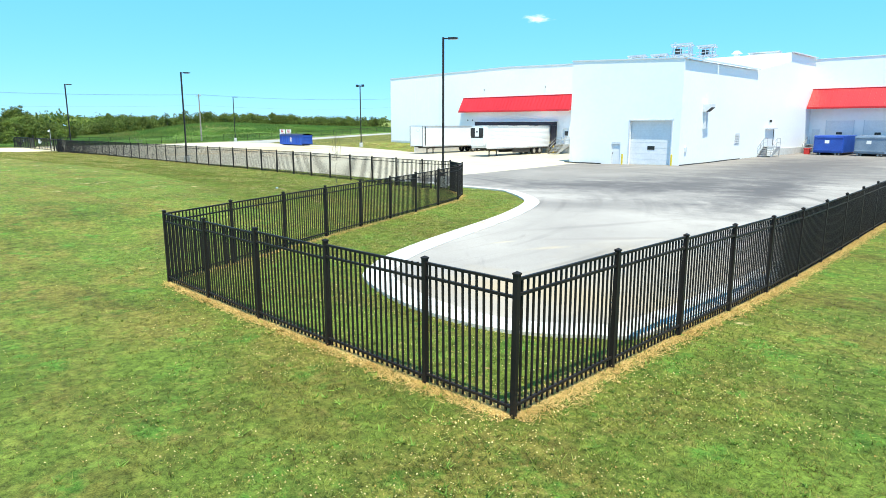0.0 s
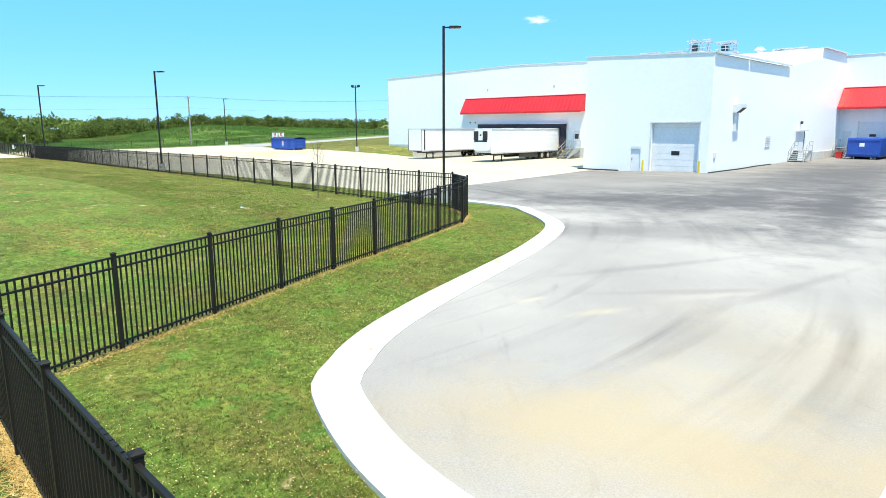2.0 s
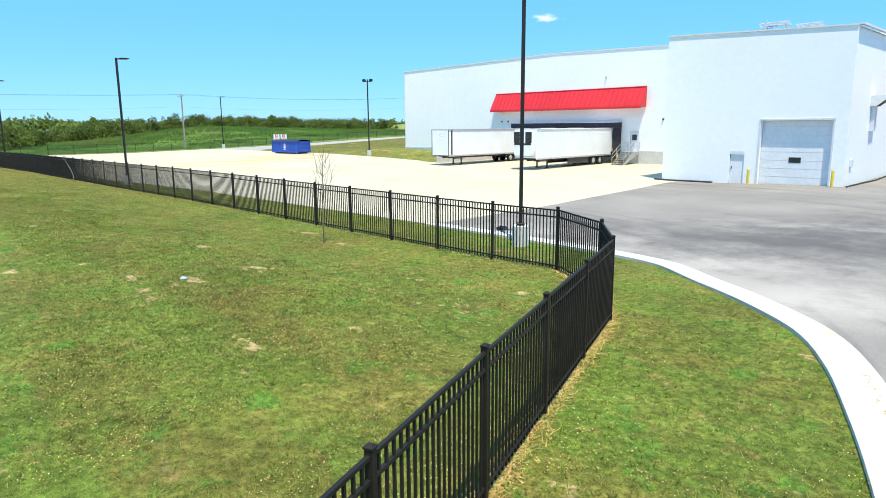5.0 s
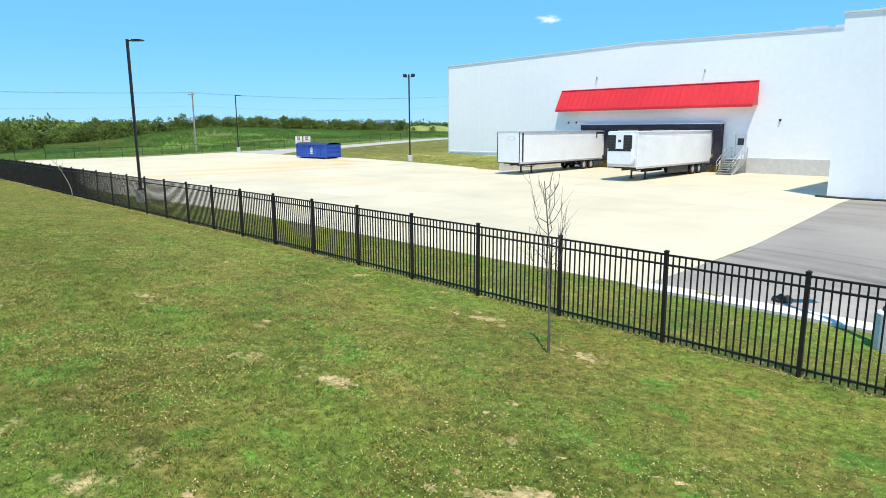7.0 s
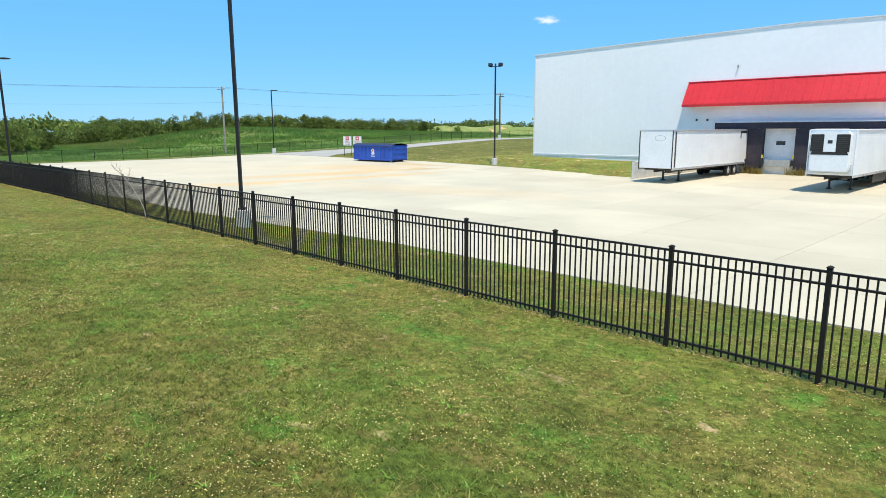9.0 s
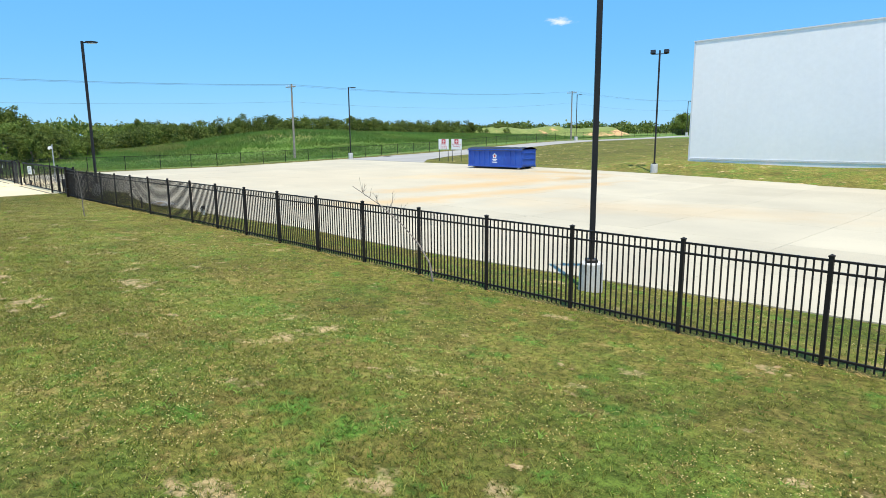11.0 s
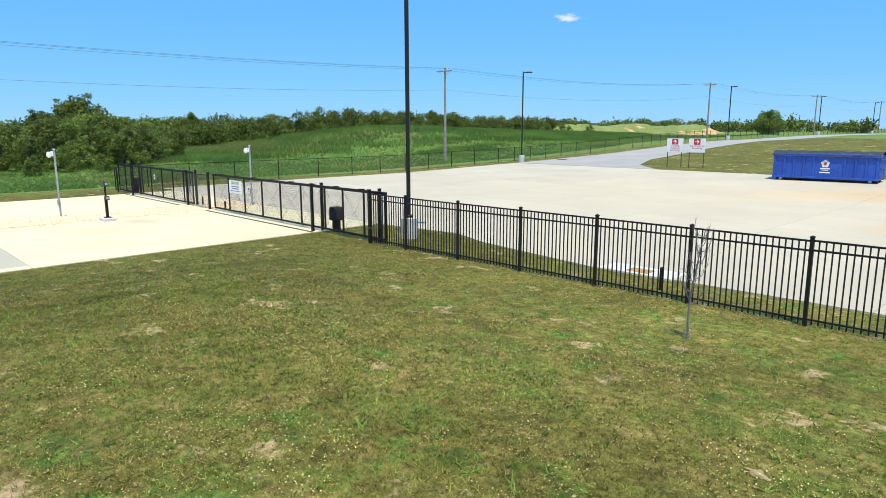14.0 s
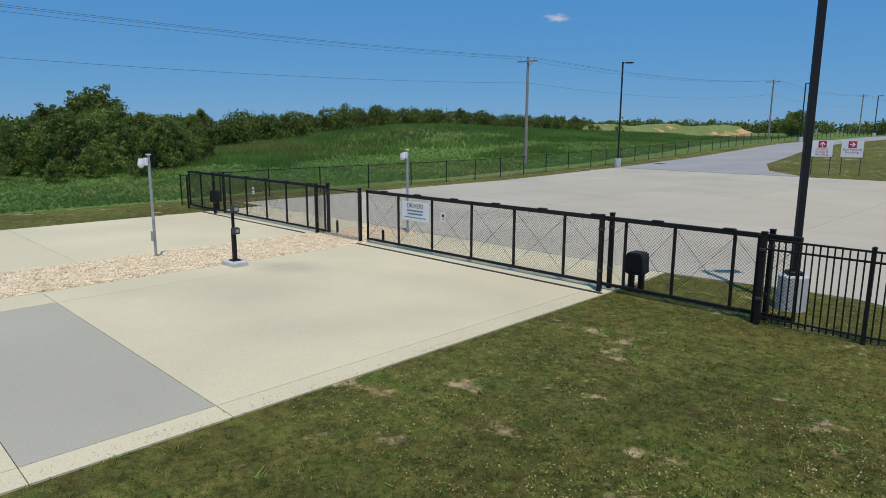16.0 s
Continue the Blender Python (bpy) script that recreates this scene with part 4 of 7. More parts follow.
    for xa, xb, za in ((BX0, 69.76, -0.3), (69.76, 70.76, 2.2), (70.76, 71.72, -0.3), (71.72, 76.12, 4.3), (76.12, BX1, -0.3)):
        b("block_front_wall", (xa, xb, BY, BY + 0.3, za, bt))
    b("block_side_wall", (BX0, BX0 + 0.3, BY + 0.3, WY, -0.2, bt))
    b("block_side_wall", (BX1 - 0.3, BX1, BY + 0.3, WY, -0.2, bt))
    # its roof falls towards the east
    bm = bmesh.new()
    prism(bm, [(BX0, bt), (BX1, bt), (BX1, bt + 0.06), (BX0, bt + 0.56)], "y", BY, BY + 0.3)
    p("block_gable_wall", bm, M_WALL)
    bm = bmesh.new()
    prism(bm, [(BX0, bt), (BX0 + 0.3, bt), (BX0 + 0.3, bt + 0.548), (BX0, bt + 0.56)], "y", BY + 0.3, WY)
    p("block_side_wall", bm, M_WALL)
    bm = bmesh.new()
    prism(bm, [(BX0 + 0.302, bt + 0.35), (BX1, bt - 0.02), (BX1, bt + 0.06), (BX0 + 0.302, bt + 0.5)], "y", BY + 0.302, WY - 0.002)
    p("block_roof", bm, M_TRIM)
    bm = bmesh.new()
    prism(bm, [(BX0 - 0.06, bt + 0.565), (BX1 + 0.02, bt + 0.062), (BX1 + 0.02, bt + 0.16), (BX0 - 0.06, bt + 0.665)], "y", BY - 0.07, BY + 0.36)
    p("block_parapet_cap", bm, M_TRIM)
    # eaves on the east side, each with a thin edge
    for y0, y1, z in ((BY, 39.35, 10.1), (39.6, 50.3, 10.1), (60.9, 70.4, 12.78)):
        ev = b("eave", (BX1 + 0.006, BX1 + 0.29, y0, y1, z - 0.08, z), M_TRIM)
        b("eave_edge", (BX1 + 0.291, BX1 + 0.32, y0, y1, z - 0.13, z + 0.01), M_TRIM, ev)
    # drive-in sectional door
    dd = b("sectional_door", (71.6, 76.25, BY + 0.36, BY + 0.42, -0.1, 4.36), M_DOOR, label="white sectional drive-in door with one small window")
    for k in range(1, 8):
        b("door_panel_joint", (71.76, 76.08, BY + 0.352, BY + 0.359, k * 0.556 - 0.012, k * 0.556 + 0.012), M_TRIM, dd)
    b("door_window", (73.55, 74.3, BY + 0.34, BY + 0.358, 1.5, 1.86), M_GLASS, dd, "small dark window", 0.02)
    for x in (71.61, 76.12):
        b("door_jamb", (x, x + 0.11, BY - 0.03, BY + 0.02, -0.1, 4.42), M_TRIM, dd)
    b("door_head", (71.61, 76.23, BY - 0.05, BY + 0.02, 4.31, 4.42), M_TRIM, dd)
    # walk door
    wd = b("walk_door", (69.78, 70.74, BY + 0.1, BY + 0.15, -0.1, 2.18), M_DOOR, label="white steel walk door with a grey transom")
    b("door_transom", (69.76, 70.76, BY - 0.01, BY + 0.05, 1.98, 2.2), M_TRIM, wd)
    b("door_handle", (69.87, 69.91, BY + 0.05, BY + 0.1, 0.95, 1.15), M_DARK, wd)
    # east wall: hooded vent, louvre, stair door
    bm = bmesh.new()
    prism(bm, [(BX1 + 0.003, 5.2), (BX1 + 0.35, 5.2), (BX1 + 0.85, 5.62), (BX1 + 0.85, 5.9), (BX1 + 0.003, 5.9)], "y", 36.7, 37.6)
    box(bm, BX1 + 0.003, BX1 + 0.28, 36.95, 37.4, 3.55, 5.2)
    vent = p("wall_vent", bm, M_TRIM, label="grey hooded vent duct on the wall")
    bm = bmesh.new()
    prism(bm, [(BX1 + 0.36, 5.198), (BX1 + 0.37, 5.188), (BX1 + 0.865, 5.6), (BX1 + 0.855, 5.612)], "y", 36.75, 37.55)
    p("vent_mouth", bm, M_DARK, vent, "dark vent mouth")
    b("wall_box", (BX1 + 0.003, BX1 + 0.12, 33.2, 33.6, 1.3, 1.8), M_TRIM, bevel=0.02)
    lv = b("louvre", (BX1 + 0.003, BX1 + 0.05, 45.2, 46.5, 1.9, 2.9), M_TRIM)
    for k in range(6):
        b("louvre_blade", (BX1 + 0.05, BX1 + 0.08, 45.26, 46.44, 1.98 + k * 0.17, 2.2 + k * 0.17), M_DOOR, lv)
    sd = b("stair_door", (BX1 + 0.003, BX1 + 0.05, 54.4, 56.9, 1.25, 3.45), M_DOOR, label="white steel door above steps")
    b("door_hood", (BX1 + 0.05, BX1 + 0.4, 54.1, 57.3, 3.5, 3.6), M_TRIM, sd)
    b("door_frame_side", (BX1 + 0.05, BX1 + 0.08, 56.9, 57.05, 1.25, 3.5), M_DARK, sd)
    b("wall_lamp", (BX1 + 0.003, BX1 + 0.22, 55.4, 55.7, 4.25, 4.55), M_DARK, bevel=0.03)
    b("east_plinth", (BX1 + 0.003, BX1 + 0.1, 57.6, 70.4, 0.0, 1.1), M_BASE, label="bare concrete wall foot")

    # east dock wing facing the apron
    EY = 70.6
    b("east_dock_wall", (BX1, 132, EY, EY + 0.3, 0.0, 12.5))
    b("east_wing_roof", (BX1, 132, EY + 0.3, 130, 12.1, 12.3), M_TRIM)
    b("east_parapet_cap", (BX1, 132, EY - 0.07, EY + 0.36, 12.5, 12.6), M_TRIM, bevel=0.02)
    b("east_dock_plinth", (BX1 + 0.2, 132, EY - 0.12, EY - 0.003, 0.0, 1.2), M_BASE)
    for x in (79.1, 83.45, 87.8, 92.1):
        d = b("dock_door", (x, x + 3.1, EY - 0.05, EY - 0.004, 1.25, 4.55), M_DOOR, label="white sectional dock door")
        b("door_window", (x + 1.2, x + 1.9, EY - 0.065, EY - 0.052, 2.75, 3.05), M_GLASS, d, "small dark window")
        for q in (x - 0.1, x + 3.1):
            b("door_jamb", (q, q + 0.1, EY - 0.09, EY - 0.004, 1.25, 4.62), M_TRIM, d)
    b("office_door", (77.4, 78.3, EY - 0.05, EY - 0.004, 1.25, 3.4), M_DOOR)

    # red awnings
    for x0, x1, y in ((33.75, 54.3, WY), (77.05, 131, EY)):
        top, low, out = (7.97, 5.84, 1.2) if y == WY else (8.62, 6.1, 2.0)
        bm = bmesh.new()
        prism(bm, [(y - 0.003, top), (y - 0.1, top), (y - out, low + 0.22), (y - out, low), (y - out + 0.06, low), (y - 0.003, low + 0.12)], "x",
              x0, x1)
        aw = p("awning", bm, M_RED, label="sloping red ribbed metal awning")
        nr = int((x1 - x0) / 0.61)
        rib = bmesh.new()
        prism(rib, [(y - 0.1, top + 0.002), (y - 0.1, top + 0.075), (y - out - 0.005, low + 0.295), (y - out - 0.005, low + 0.222)], "x", 0, 0.045)
        rm = mesh_of("rib", rib, M_RED)
        for k in range(nr + 1):
            o = part("rib", rm, None, aw)
            o.matrix_local = Matrix.Translation((x0 + (x1 - x0 - 0.045) * k / nr, 0, 0))
        bm = bmesh.new()
        box(bm, x0 - 0.03, x1 + 0.03, y - out - 0.06, y - out - 0.004, low - 0.04, low + 0.2, 0.015)
        part("gutter", bm, M_RED, aw)
        bm = bmesh.new()
        box(bm, x0 - 0.02, x1 + 0.02, y - 0.16, y - 0.004, top + 0.003, top + 0.09, 0.01)
        part("ridge_flashing", bm, M_RED, aw)

    # dock surround: dark panels between the doors, header, doors, bumpers
    b("dock_header", (36.6, 51.55, WY - 0.55, WY - 0.005, 3.86, 4.38), M_DOCK, label="dark dock header curtain")
    b("dock_header_cap", (36.5, 51.65, WY - 0.6, WY - 0.005, 4.385, 4.48), M_TRIM)
    edges = [36.6] + [v for d in doors for v in (d - 1.25, d + 1.25)] + [51.55]
    for k in range(0, len(edges), 2):
        xa, xb = edges[k], edges[k + 1]
        b("dock_pad", (xa + 0.01, xb - 0.01, WY - 0.5, WY - 0.005, 0.5, 3.855), M_DOCK, label="dark foam dock pad")
    for d in doors:
        od = b("dock_door", (d - 1.25, d + 1.25, WY + 0.1, WY + 0.16, dz0, dz1), M_DOOR, label="white sectional dock door")
        for k in range(1, 5):
            b("door_panel_joint", (d - 1.23, d + 1.23, WY + 0.092, WY + 0.099, dz0 + k * 0.5 - 0.01, dz0 + k * 0.5 + 0.01), M_TRIM, od)
        b("door_window", (d - 0.36, d + 0.36, WY + 0.08, WY + 0.098, 2.5, 2.83), M_GLASS, od, "small dark window")
        b("dock_leveller", (d - 1.0, d + 1.0, WY - 0.45, WY - 0.01, 0.7, 1.28), M_GALV, label="steel dock leveller lip")
        for s in (-1.3, 1.12):
            b("dock_bumper", (d + s, d + s + 0.2, WY - 0.68, WY - 0.51, 0.83, 1.28), M_RUBBER, bevel=0.02)
            b("bumper_light", (d + s + 0.04, d + s + 0.16, WY - 0.53, WY - 0.505, 1.4, 1.68), M_YELLOW, label="yellow guide plate")
    # step door at the dock
    d = b("dock_walk_door", (52.62, 53.58, WY + 0.1, WY + 0.15, 1.36, 3.41), M_DOOR, label="white steel door with a dark window")
    b("door_window", (52.8, 53.35, WY + 0.085, WY + 0.098, 2.5, 3.1), M_GLASS, d, "dark window")
    for x in (38.0, 49.4):
        b("wall_lamp", (x, x + 0.1, WY - 0.16, WY - 0.005, 9.0, 9.3), M_GALV, bevel=0.02)
    for x in (34.6, 35.6, 56.2):
        b("wall_box", (x, x + 0.16, WY - 0.12, WY - 0.005, 4.55, 4.75), M_DARK, bevel=0.02)
    b("ground_flashing", (WX0 + 0.2, 34.9, WY - 0.05, WY - 0.004, 1.1, 1.25), M_TRIM)
    return root


warehouse()


def steps(x, y, heading, n, width, rise, run, label):
    """Steel steps with side rails up to a small landing."""
    root = thing("metal_steps", (x, y, gz(x, y), 0, 0, heading), label, "steps")
    for k in range(n):
        bm = bmesh.new()
        box(bm, -width / 2, width / 2, k * run, k * run + run + 0.03, (k + 1) * rise - 0.05, (k + 1) * rise, 0.006)
        part("tread", bm, M_GALV, root)
    top = n * rise
    bm = bmesh.new()
    box(bm, -width / 2, width / 2, n * run + 0.03, n * run + 1.25, top - 0.08, top, 0.006)
    part("landing", bm, M_GALV, root)
    for s in (-1, 1):
        bm = bmesh.new()
        u = s * (width / 2 + 0.03)
        prism(bm, [(0, 0), (0.25, 0), (n * run + 1.25, top - 0.2), (n * run + 1.25, top), (n * run, top)], "x", u - 0.02, u + 0.02)
        part("stringer", bm, M_GALV, root)
        bm = bmesh.new()
        for dz in (0.5, 0.95):
            rod(bm, (u, 0.1, rise + dz), (u, n * run, top + dz), 0.024, n=8)
            rod(bm, (u, n * run, top + dz), (u, n * run + 1.25, top + dz), 0.024, n=8)
        for yy in (0.1, n * run * 0.5, n * run, n * run + 1.2):
            zb = min(top, yy / run * rise) if yy < n * run else top
            rod(bm, (u, yy, zb), (u, yy, zb + 0.95 + (rise if yy < n * run else 0) * 0.5), 0.024, n=8)
        part("handrail", bm, M_GALV, root, "white-grey tube handrail")
    for s in (-1, 1):
        bm = bmesh.new()
        box(bm, s * width / 2 - 0.04, s * width / 2 + 0.04, n * run + 1.1, n * run + 1.18, 0, top - 0.08)
        part("leg", bm, M_GALV, root)
    return root


steps(53.1, 44.95, 0, 7, 1.3, 0.19, 0.28, "galvanised steel steps with handrails up to the dock door")
steps(77.75, 52.2, 0, 6, 1.4, 0.2, 0.3, "white steel steps with handrails up to a side door")
steps(77.95, 67.3, 0, 6, 1.2, 0.2, 0.3, "white steel steps with handrails up to the east dock")


def ground_pipe(points, r, label):
    root = thing("ground_hose", (*points[0], gz(*points[0]) + 0.03), label, "hose")
    bm = bmesh.new()
    o = Vector((*points[0], gz(*points[0]) + 0.03))
    for p, q in zip(points, points[1:]):
        rod(bm, Vector((*p, gz(*p) + 0.03 + r)) - o, Vector((*q, gz(*q) + 0.03 + r)) - o, r, n=8)
    part("hose", bm, M_DARK, root)


ground_pipe(smooth_line([(77.3, 31.7), (77.35, 34.5), (77.5, 38), (77.3, 42), (77.4, 46)], 1.0), 0.05, "thin dark hose lying along the wall foot")
ground_pipe(smooth_line([(64.1, 32.1), (65.5, 31.8), (67, 31.9), (68.8, 31.7)], 0.6), 0.06, "thin dark hose lying before the wall")


# ---------- sliding gates ----------
def chain_link(bm, x0, x1, y, z0, z1, step=0.075, r=0.0032):
    """Diamond mesh as two sets of slanting wires, clipped to the panel."""
    h = z1 - z0
    k = -int(h / step) - 1
    while x0 + k * step < x1:
        for s in (1, -1):
            a = x0 + k * step if s == 1 else x0 + k * step + h
            pa, pb = (a, z0), (a + s * h, z1)
            lo, hi = 0.0, 1.0
            dx = pb[0] - pa[0]
            for bound, sign in ((x0, 1), (x1, -1)):
                fa, fb = sign * (pa[0] - bound), sign * (pb[0] - bound)
                if fa < 0 and fb < 0:
                    lo, hi = 1, 0
                elif fa < 0:
                    lo = max(lo, fa / (fa - fb))
                elif fb < 0:
                    hi = min(hi, fa / (fa - fb))
            if hi - lo > 0.02:
                q0 = (pa[0] + dx * lo, y + s * r, z0 + h * lo)
                q1 = (pa[0] + dx * hi, y + s * r, z0 + h * hi)
                rod(bm, q0, q1, r, n=3, caps=False)
        k += 1


def gate_leaf(x0, x1, y, uprights, label):
    root = thing("sliding_gate", (x0, y, gz(x0, y) + 0.03), label, "gate")
    L = x1 - x0

    def bar(name, *dims, bevel=0.006):
        bm = bmesh.new()
        box(bm, *dims, bevel)
        return part(name, bm, M_BLACK, root)

    bar("top_track", 0, L, -0.05, 0.05, 1.70, 1.80)
    bar("bottom_rail", 0, L, -0.035, 0.035, 0.10, 0.17)
    for u in uprights:
        bar("upright", u - x0 - 0.03, u - x0 + 0.03, -0.03, 0.03, 0.17, 1.70)
    for k in range(int(L / 1.6)):
        bar("roller_plate", 0.8 + k * 1.6, 1.05 + k * 1.6, -0.06, 0.06, 1.80, 1.83)
    bm = bmesh.new()
    chain_link(bm, 0.03, L - 0.03, 0.0, 0.17, 1.70)
    tagged(part("chain_link_mesh", bm, M_BLACK, root, "black diamond wire mesh"), kind="stuff")
    ups = sorted(uprights)
    for a, b in zip(ups, ups[1:]):
        for s in (0, 1):
            bm = bmesh.new()
            rod(bm, (a - x0, 0.035, 0.2 if s else 1.66), (b - x0, 0.035, 1.66 if s else 0.2), 0.005, n=5)
            part("brace_rod", bm, M_DARK, root)
    return root


gate_leaf(-14.75, -1.22, 0.18, [-14.72, -13.12, -11.56, -9.92, -8.35, -6.72, -5.0, -3.8, -2.5, -1.25],
          "long black chain-link cantilever sliding gate, shut across the drive")
gate_leaf(-28.7, -17.2, 0.18, [-28.67, -27.4, -26.05, -24.5, -23.05, -21.4, -19.85, -18.4, -17.23],
          "black chain-link cantilever sliding gate, shut across the exit lane")


# thin dark strip on the paving, a quarter metre before each gate leaf
def ground_strip(x0, x1):
    r = thing("gate_track", (x0, -0.25, gz(x0, 0) + 0.03), "dark flat strip in the paving before the gate", "gate track", "gate tracks")
    bm = bmesh.new()
    box(bm, 0, x1 - x0, -0.06, 0.06, -0.02, 0.012)
    part("strip", bm, M_DARK, r)


ground_strip(-14.9, -5.3)
ground_strip(-26.4, -17.8)


def gate_post(x, y, h=1.88, w=0.05, name="gate_post"):
    root = thing(name, (x, y, gz(x, y)), "square black steel gate post with a flat cap", "gate post", "gate posts along the drive")
    bm = bmesh.new()
    box(bm, -w, w, -w, w, -0.1, h, 0.008)
    part("shaft", bm, M_BLACK, root)
    bm = bmesh.new()
    box(bm, -w - 0.01, w + 0.01, -w - 0.01, w + 0.01, h, h + 0.025, 0.006)
    part("cap", bm, M_BLACK, root)
    for z in (0.55, 1.55):
        bm = bmesh.new()
        box(bm, -w - 0.004, w + 0.004, -w - 0.02, w + 0.02, z - 0.03, z + 0.03, 0.006)
        part("strap", bm, M_DARK, root)


for gx, gy in ((-5.48, -0.1), (-5.48, 0.36), (-1.84, -0.08), (-1.84, 0.38), (-14.86, -0.04), (-17.45, -0.04), (-17.3, 0.38), (-25.5, -0.1),
               (-25.5, 0.38)):
    gate_post(gx, gy)
gate_post(-28.5, 0.0, 1.6, 0.04)


def mesh_panel(x0, x1, y, label):
    """Fixed chain-link bay between two posts."""
    root = thing("chain_link_fence", (x0, y, gz(x0, y) + 0.03), label, "fence")
    bm = bmesh.new()
    rod(bm, (0, 0, 1.72), (x1 - x0, 0, 1.72), 0.022, n=8)
    part("top_rail", bm, M_BLACK, root)
    bm = bmesh.new()
    chain_link(bm, 0.02, x1 - x0 - 0.02, 0.0, 0.06, 1.72)
    tagged(part("chain_link_mesh", bm, M_DARK, root), kind="stuff")
    return root


mesh_panel(-17.4, -14.91, -0.02, "fixed black chain-link bay between the two gates")


def gate_operator(x, y):
    root = thing("gate_operator", (x, y, gz(x, y) + 0.01), "dark moulded gate operator box on a steel pedestal", "gate motor", "gate operators")
    for s in (-0.13, 0.13):
        bm = bmesh.new()
        box(bm, s - 0.05, s + 0.05, -0.08, 0.08, -0.05, 0.5, 0.01)
        part("leg", bm, M_BLACK, root)
    bm = bmesh.new()
    prism(bm, [(-0.2, 0.44), (0.2, 0.44), (0.22, 0.5), (0.21, 0.90), (0.17, 0.97), (-0.17, 0.97), (-0.21, 0.90), (-0.22, 0.5)], "y", -0.2, 0.2)
    es = bm.edges[:]
    bmesh.ops.bevel(bm, geom=es, offset=0.025, segments=2, affect="EDGES")
    part("cover", bm, M_RUBBER, root, "dark rounded plastic cover")
    bm = bmesh.new()
    box(bm, -0.228, 0.228, -0.21, 0.21, 0.48, 0.52, 0.01)
    part("cover_seam", bm, M_BLACK, root)


gate_operator(-4.9, 0.62)
gate_operator(-26.6, 0.5)


def text_mesh(body, size, material, name="lettering", align="CENTER"):
    cu = bpy.data.curves.new(name, "FONT")
    cu.body, cu.size, cu.align_x, cu.align_y, cu.extrude = body, size, align, "CENTER", 0.001
    tmp = new(name, cu)
    bpy.context.view_layer.update()
    me = bpy.data.meshes.new_from_object(tmp.evaluated_get(bpy.context.evaluated_depsgraph_get()))
    bpy.data.objects.remove(tmp)
    me.materials.clear()
    me.materials.append(material)
    return me


def on_board(root, me, x, z, y=-0.013, name="lettering", yaw=0):
    ob = part(name, me, None, root)
    ob.matrix_local = pose(x, y, z, 90, 0, yaw)
    return ob


def bars(root, rows, material, y=-0.013):
    for x0, x1, z, h in rows:
        bm = bmesh.new()
        box(bm, x0, x1, y - 0.002, y, z - h / 2, z + h / 2)
        part("text_bar", bm, material, root)


def drivers_sign():
    root = thing("gate_sign", (-12.2, 0.07, 1.27), "white metal sign for drivers wired to the gate mesh", "sign")
    bm = bmesh.new()
    box(bm, -0.62, 0.62, -0.01, 0.0, -0.30, 0.30, 0.003)
    part("board", bm, M_WHITE, root)
    on_board(root, text_mesh("DRIVERS", 0.20, M_INK), 0, 0.17)
    bars(root, [(-0.36, 0.36, 0.02, 0.05), (-0.34, 0.34, -0.08, 0.05), (-0.5, 0.5, -0.19, 0.03)], M_BLUEGREY)


drivers_sign()
for px in (-11.0, -22.3):
    r = thing("gate_placard", (px, 0.10, 1.22), "small white placard on the gate mesh", "sign")
    bm = bmesh.new()
    box(bm, -0.09, 0.09, -0.006, 0.0, -0.14, 0.14)
    part("board", bm, M_WHITE, r)
    bars(r, [(-0.05, 0.05, 0.03, 0.09), (-0.05, 0.05, -0.07, 0.02)], M_INK, -0.008)


def pipe_post(x, y, h):
    r = thing("bollard", (x, y, gz(x, y)), "short black pipe guard post", "bollard", "guard posts at the gates")
    bm = bmesh.new()
    rod(bm, (0, 0, -0.1), (0, 0, h), 0.045, n=14)
    rod(bm, (0, 0, h), (0, 0, h + 0.03), 0.045, 0.02, n=14)
    part("pipe", bm, M_BLACK, r)


pipe_post(-17.0, 0.55, 0.5)
pipe_post(-14.3, 0.5, 0.45)
pipe_post(8.7, 0.8, 0.55)


def reader_post():
    r = thing("card_reader_post", (-14.4, -4.9, -0.02), "black keypad pedestal on a small concrete pad", "keypad post")
    bm = bmesh.new()
    box(bm, -0.34, 0.34, -0.24, 0.24, -0.05, 0.12, 0.03)
    part("concrete_pad", bm, M_BASE, r)
    bm = bmesh.new()
    box(bm, -0.055, 0.055, -0.055, 0.055, 0.14, 1.05, 0.01)
    part("lower_post", bm, M_BLACK, r)
    bm = bmesh.new()
    box(bm, -0.035, 0.035, -0.035, 0.035, 1.05, 1.72, 0.008)
    part("upper_post", bm, M_BLACK, r)
    bm = bmesh.new()
    box(bm, -0.13, 0.13, -0.13, 0.13, 0.12, 0.15, 0.005)
    part("base_plate", bm, M_BLACK, r)
    for z in (0.98, 1.6):
        bm = bmesh.new()
        box(bm, 0.03, 0.22, -0.09, 0.09, z - 0.08, z + 0.1, 0.015)
        h = part("reader_box", bm, M_DARK, r)
        bm = bmesh.new()
        box(bm, 0.222, 0.228, -0.05, 0.05, z - 0.03, z + 0.06)
        part("reader_face", bm, M_GALV, h)


reader_post()


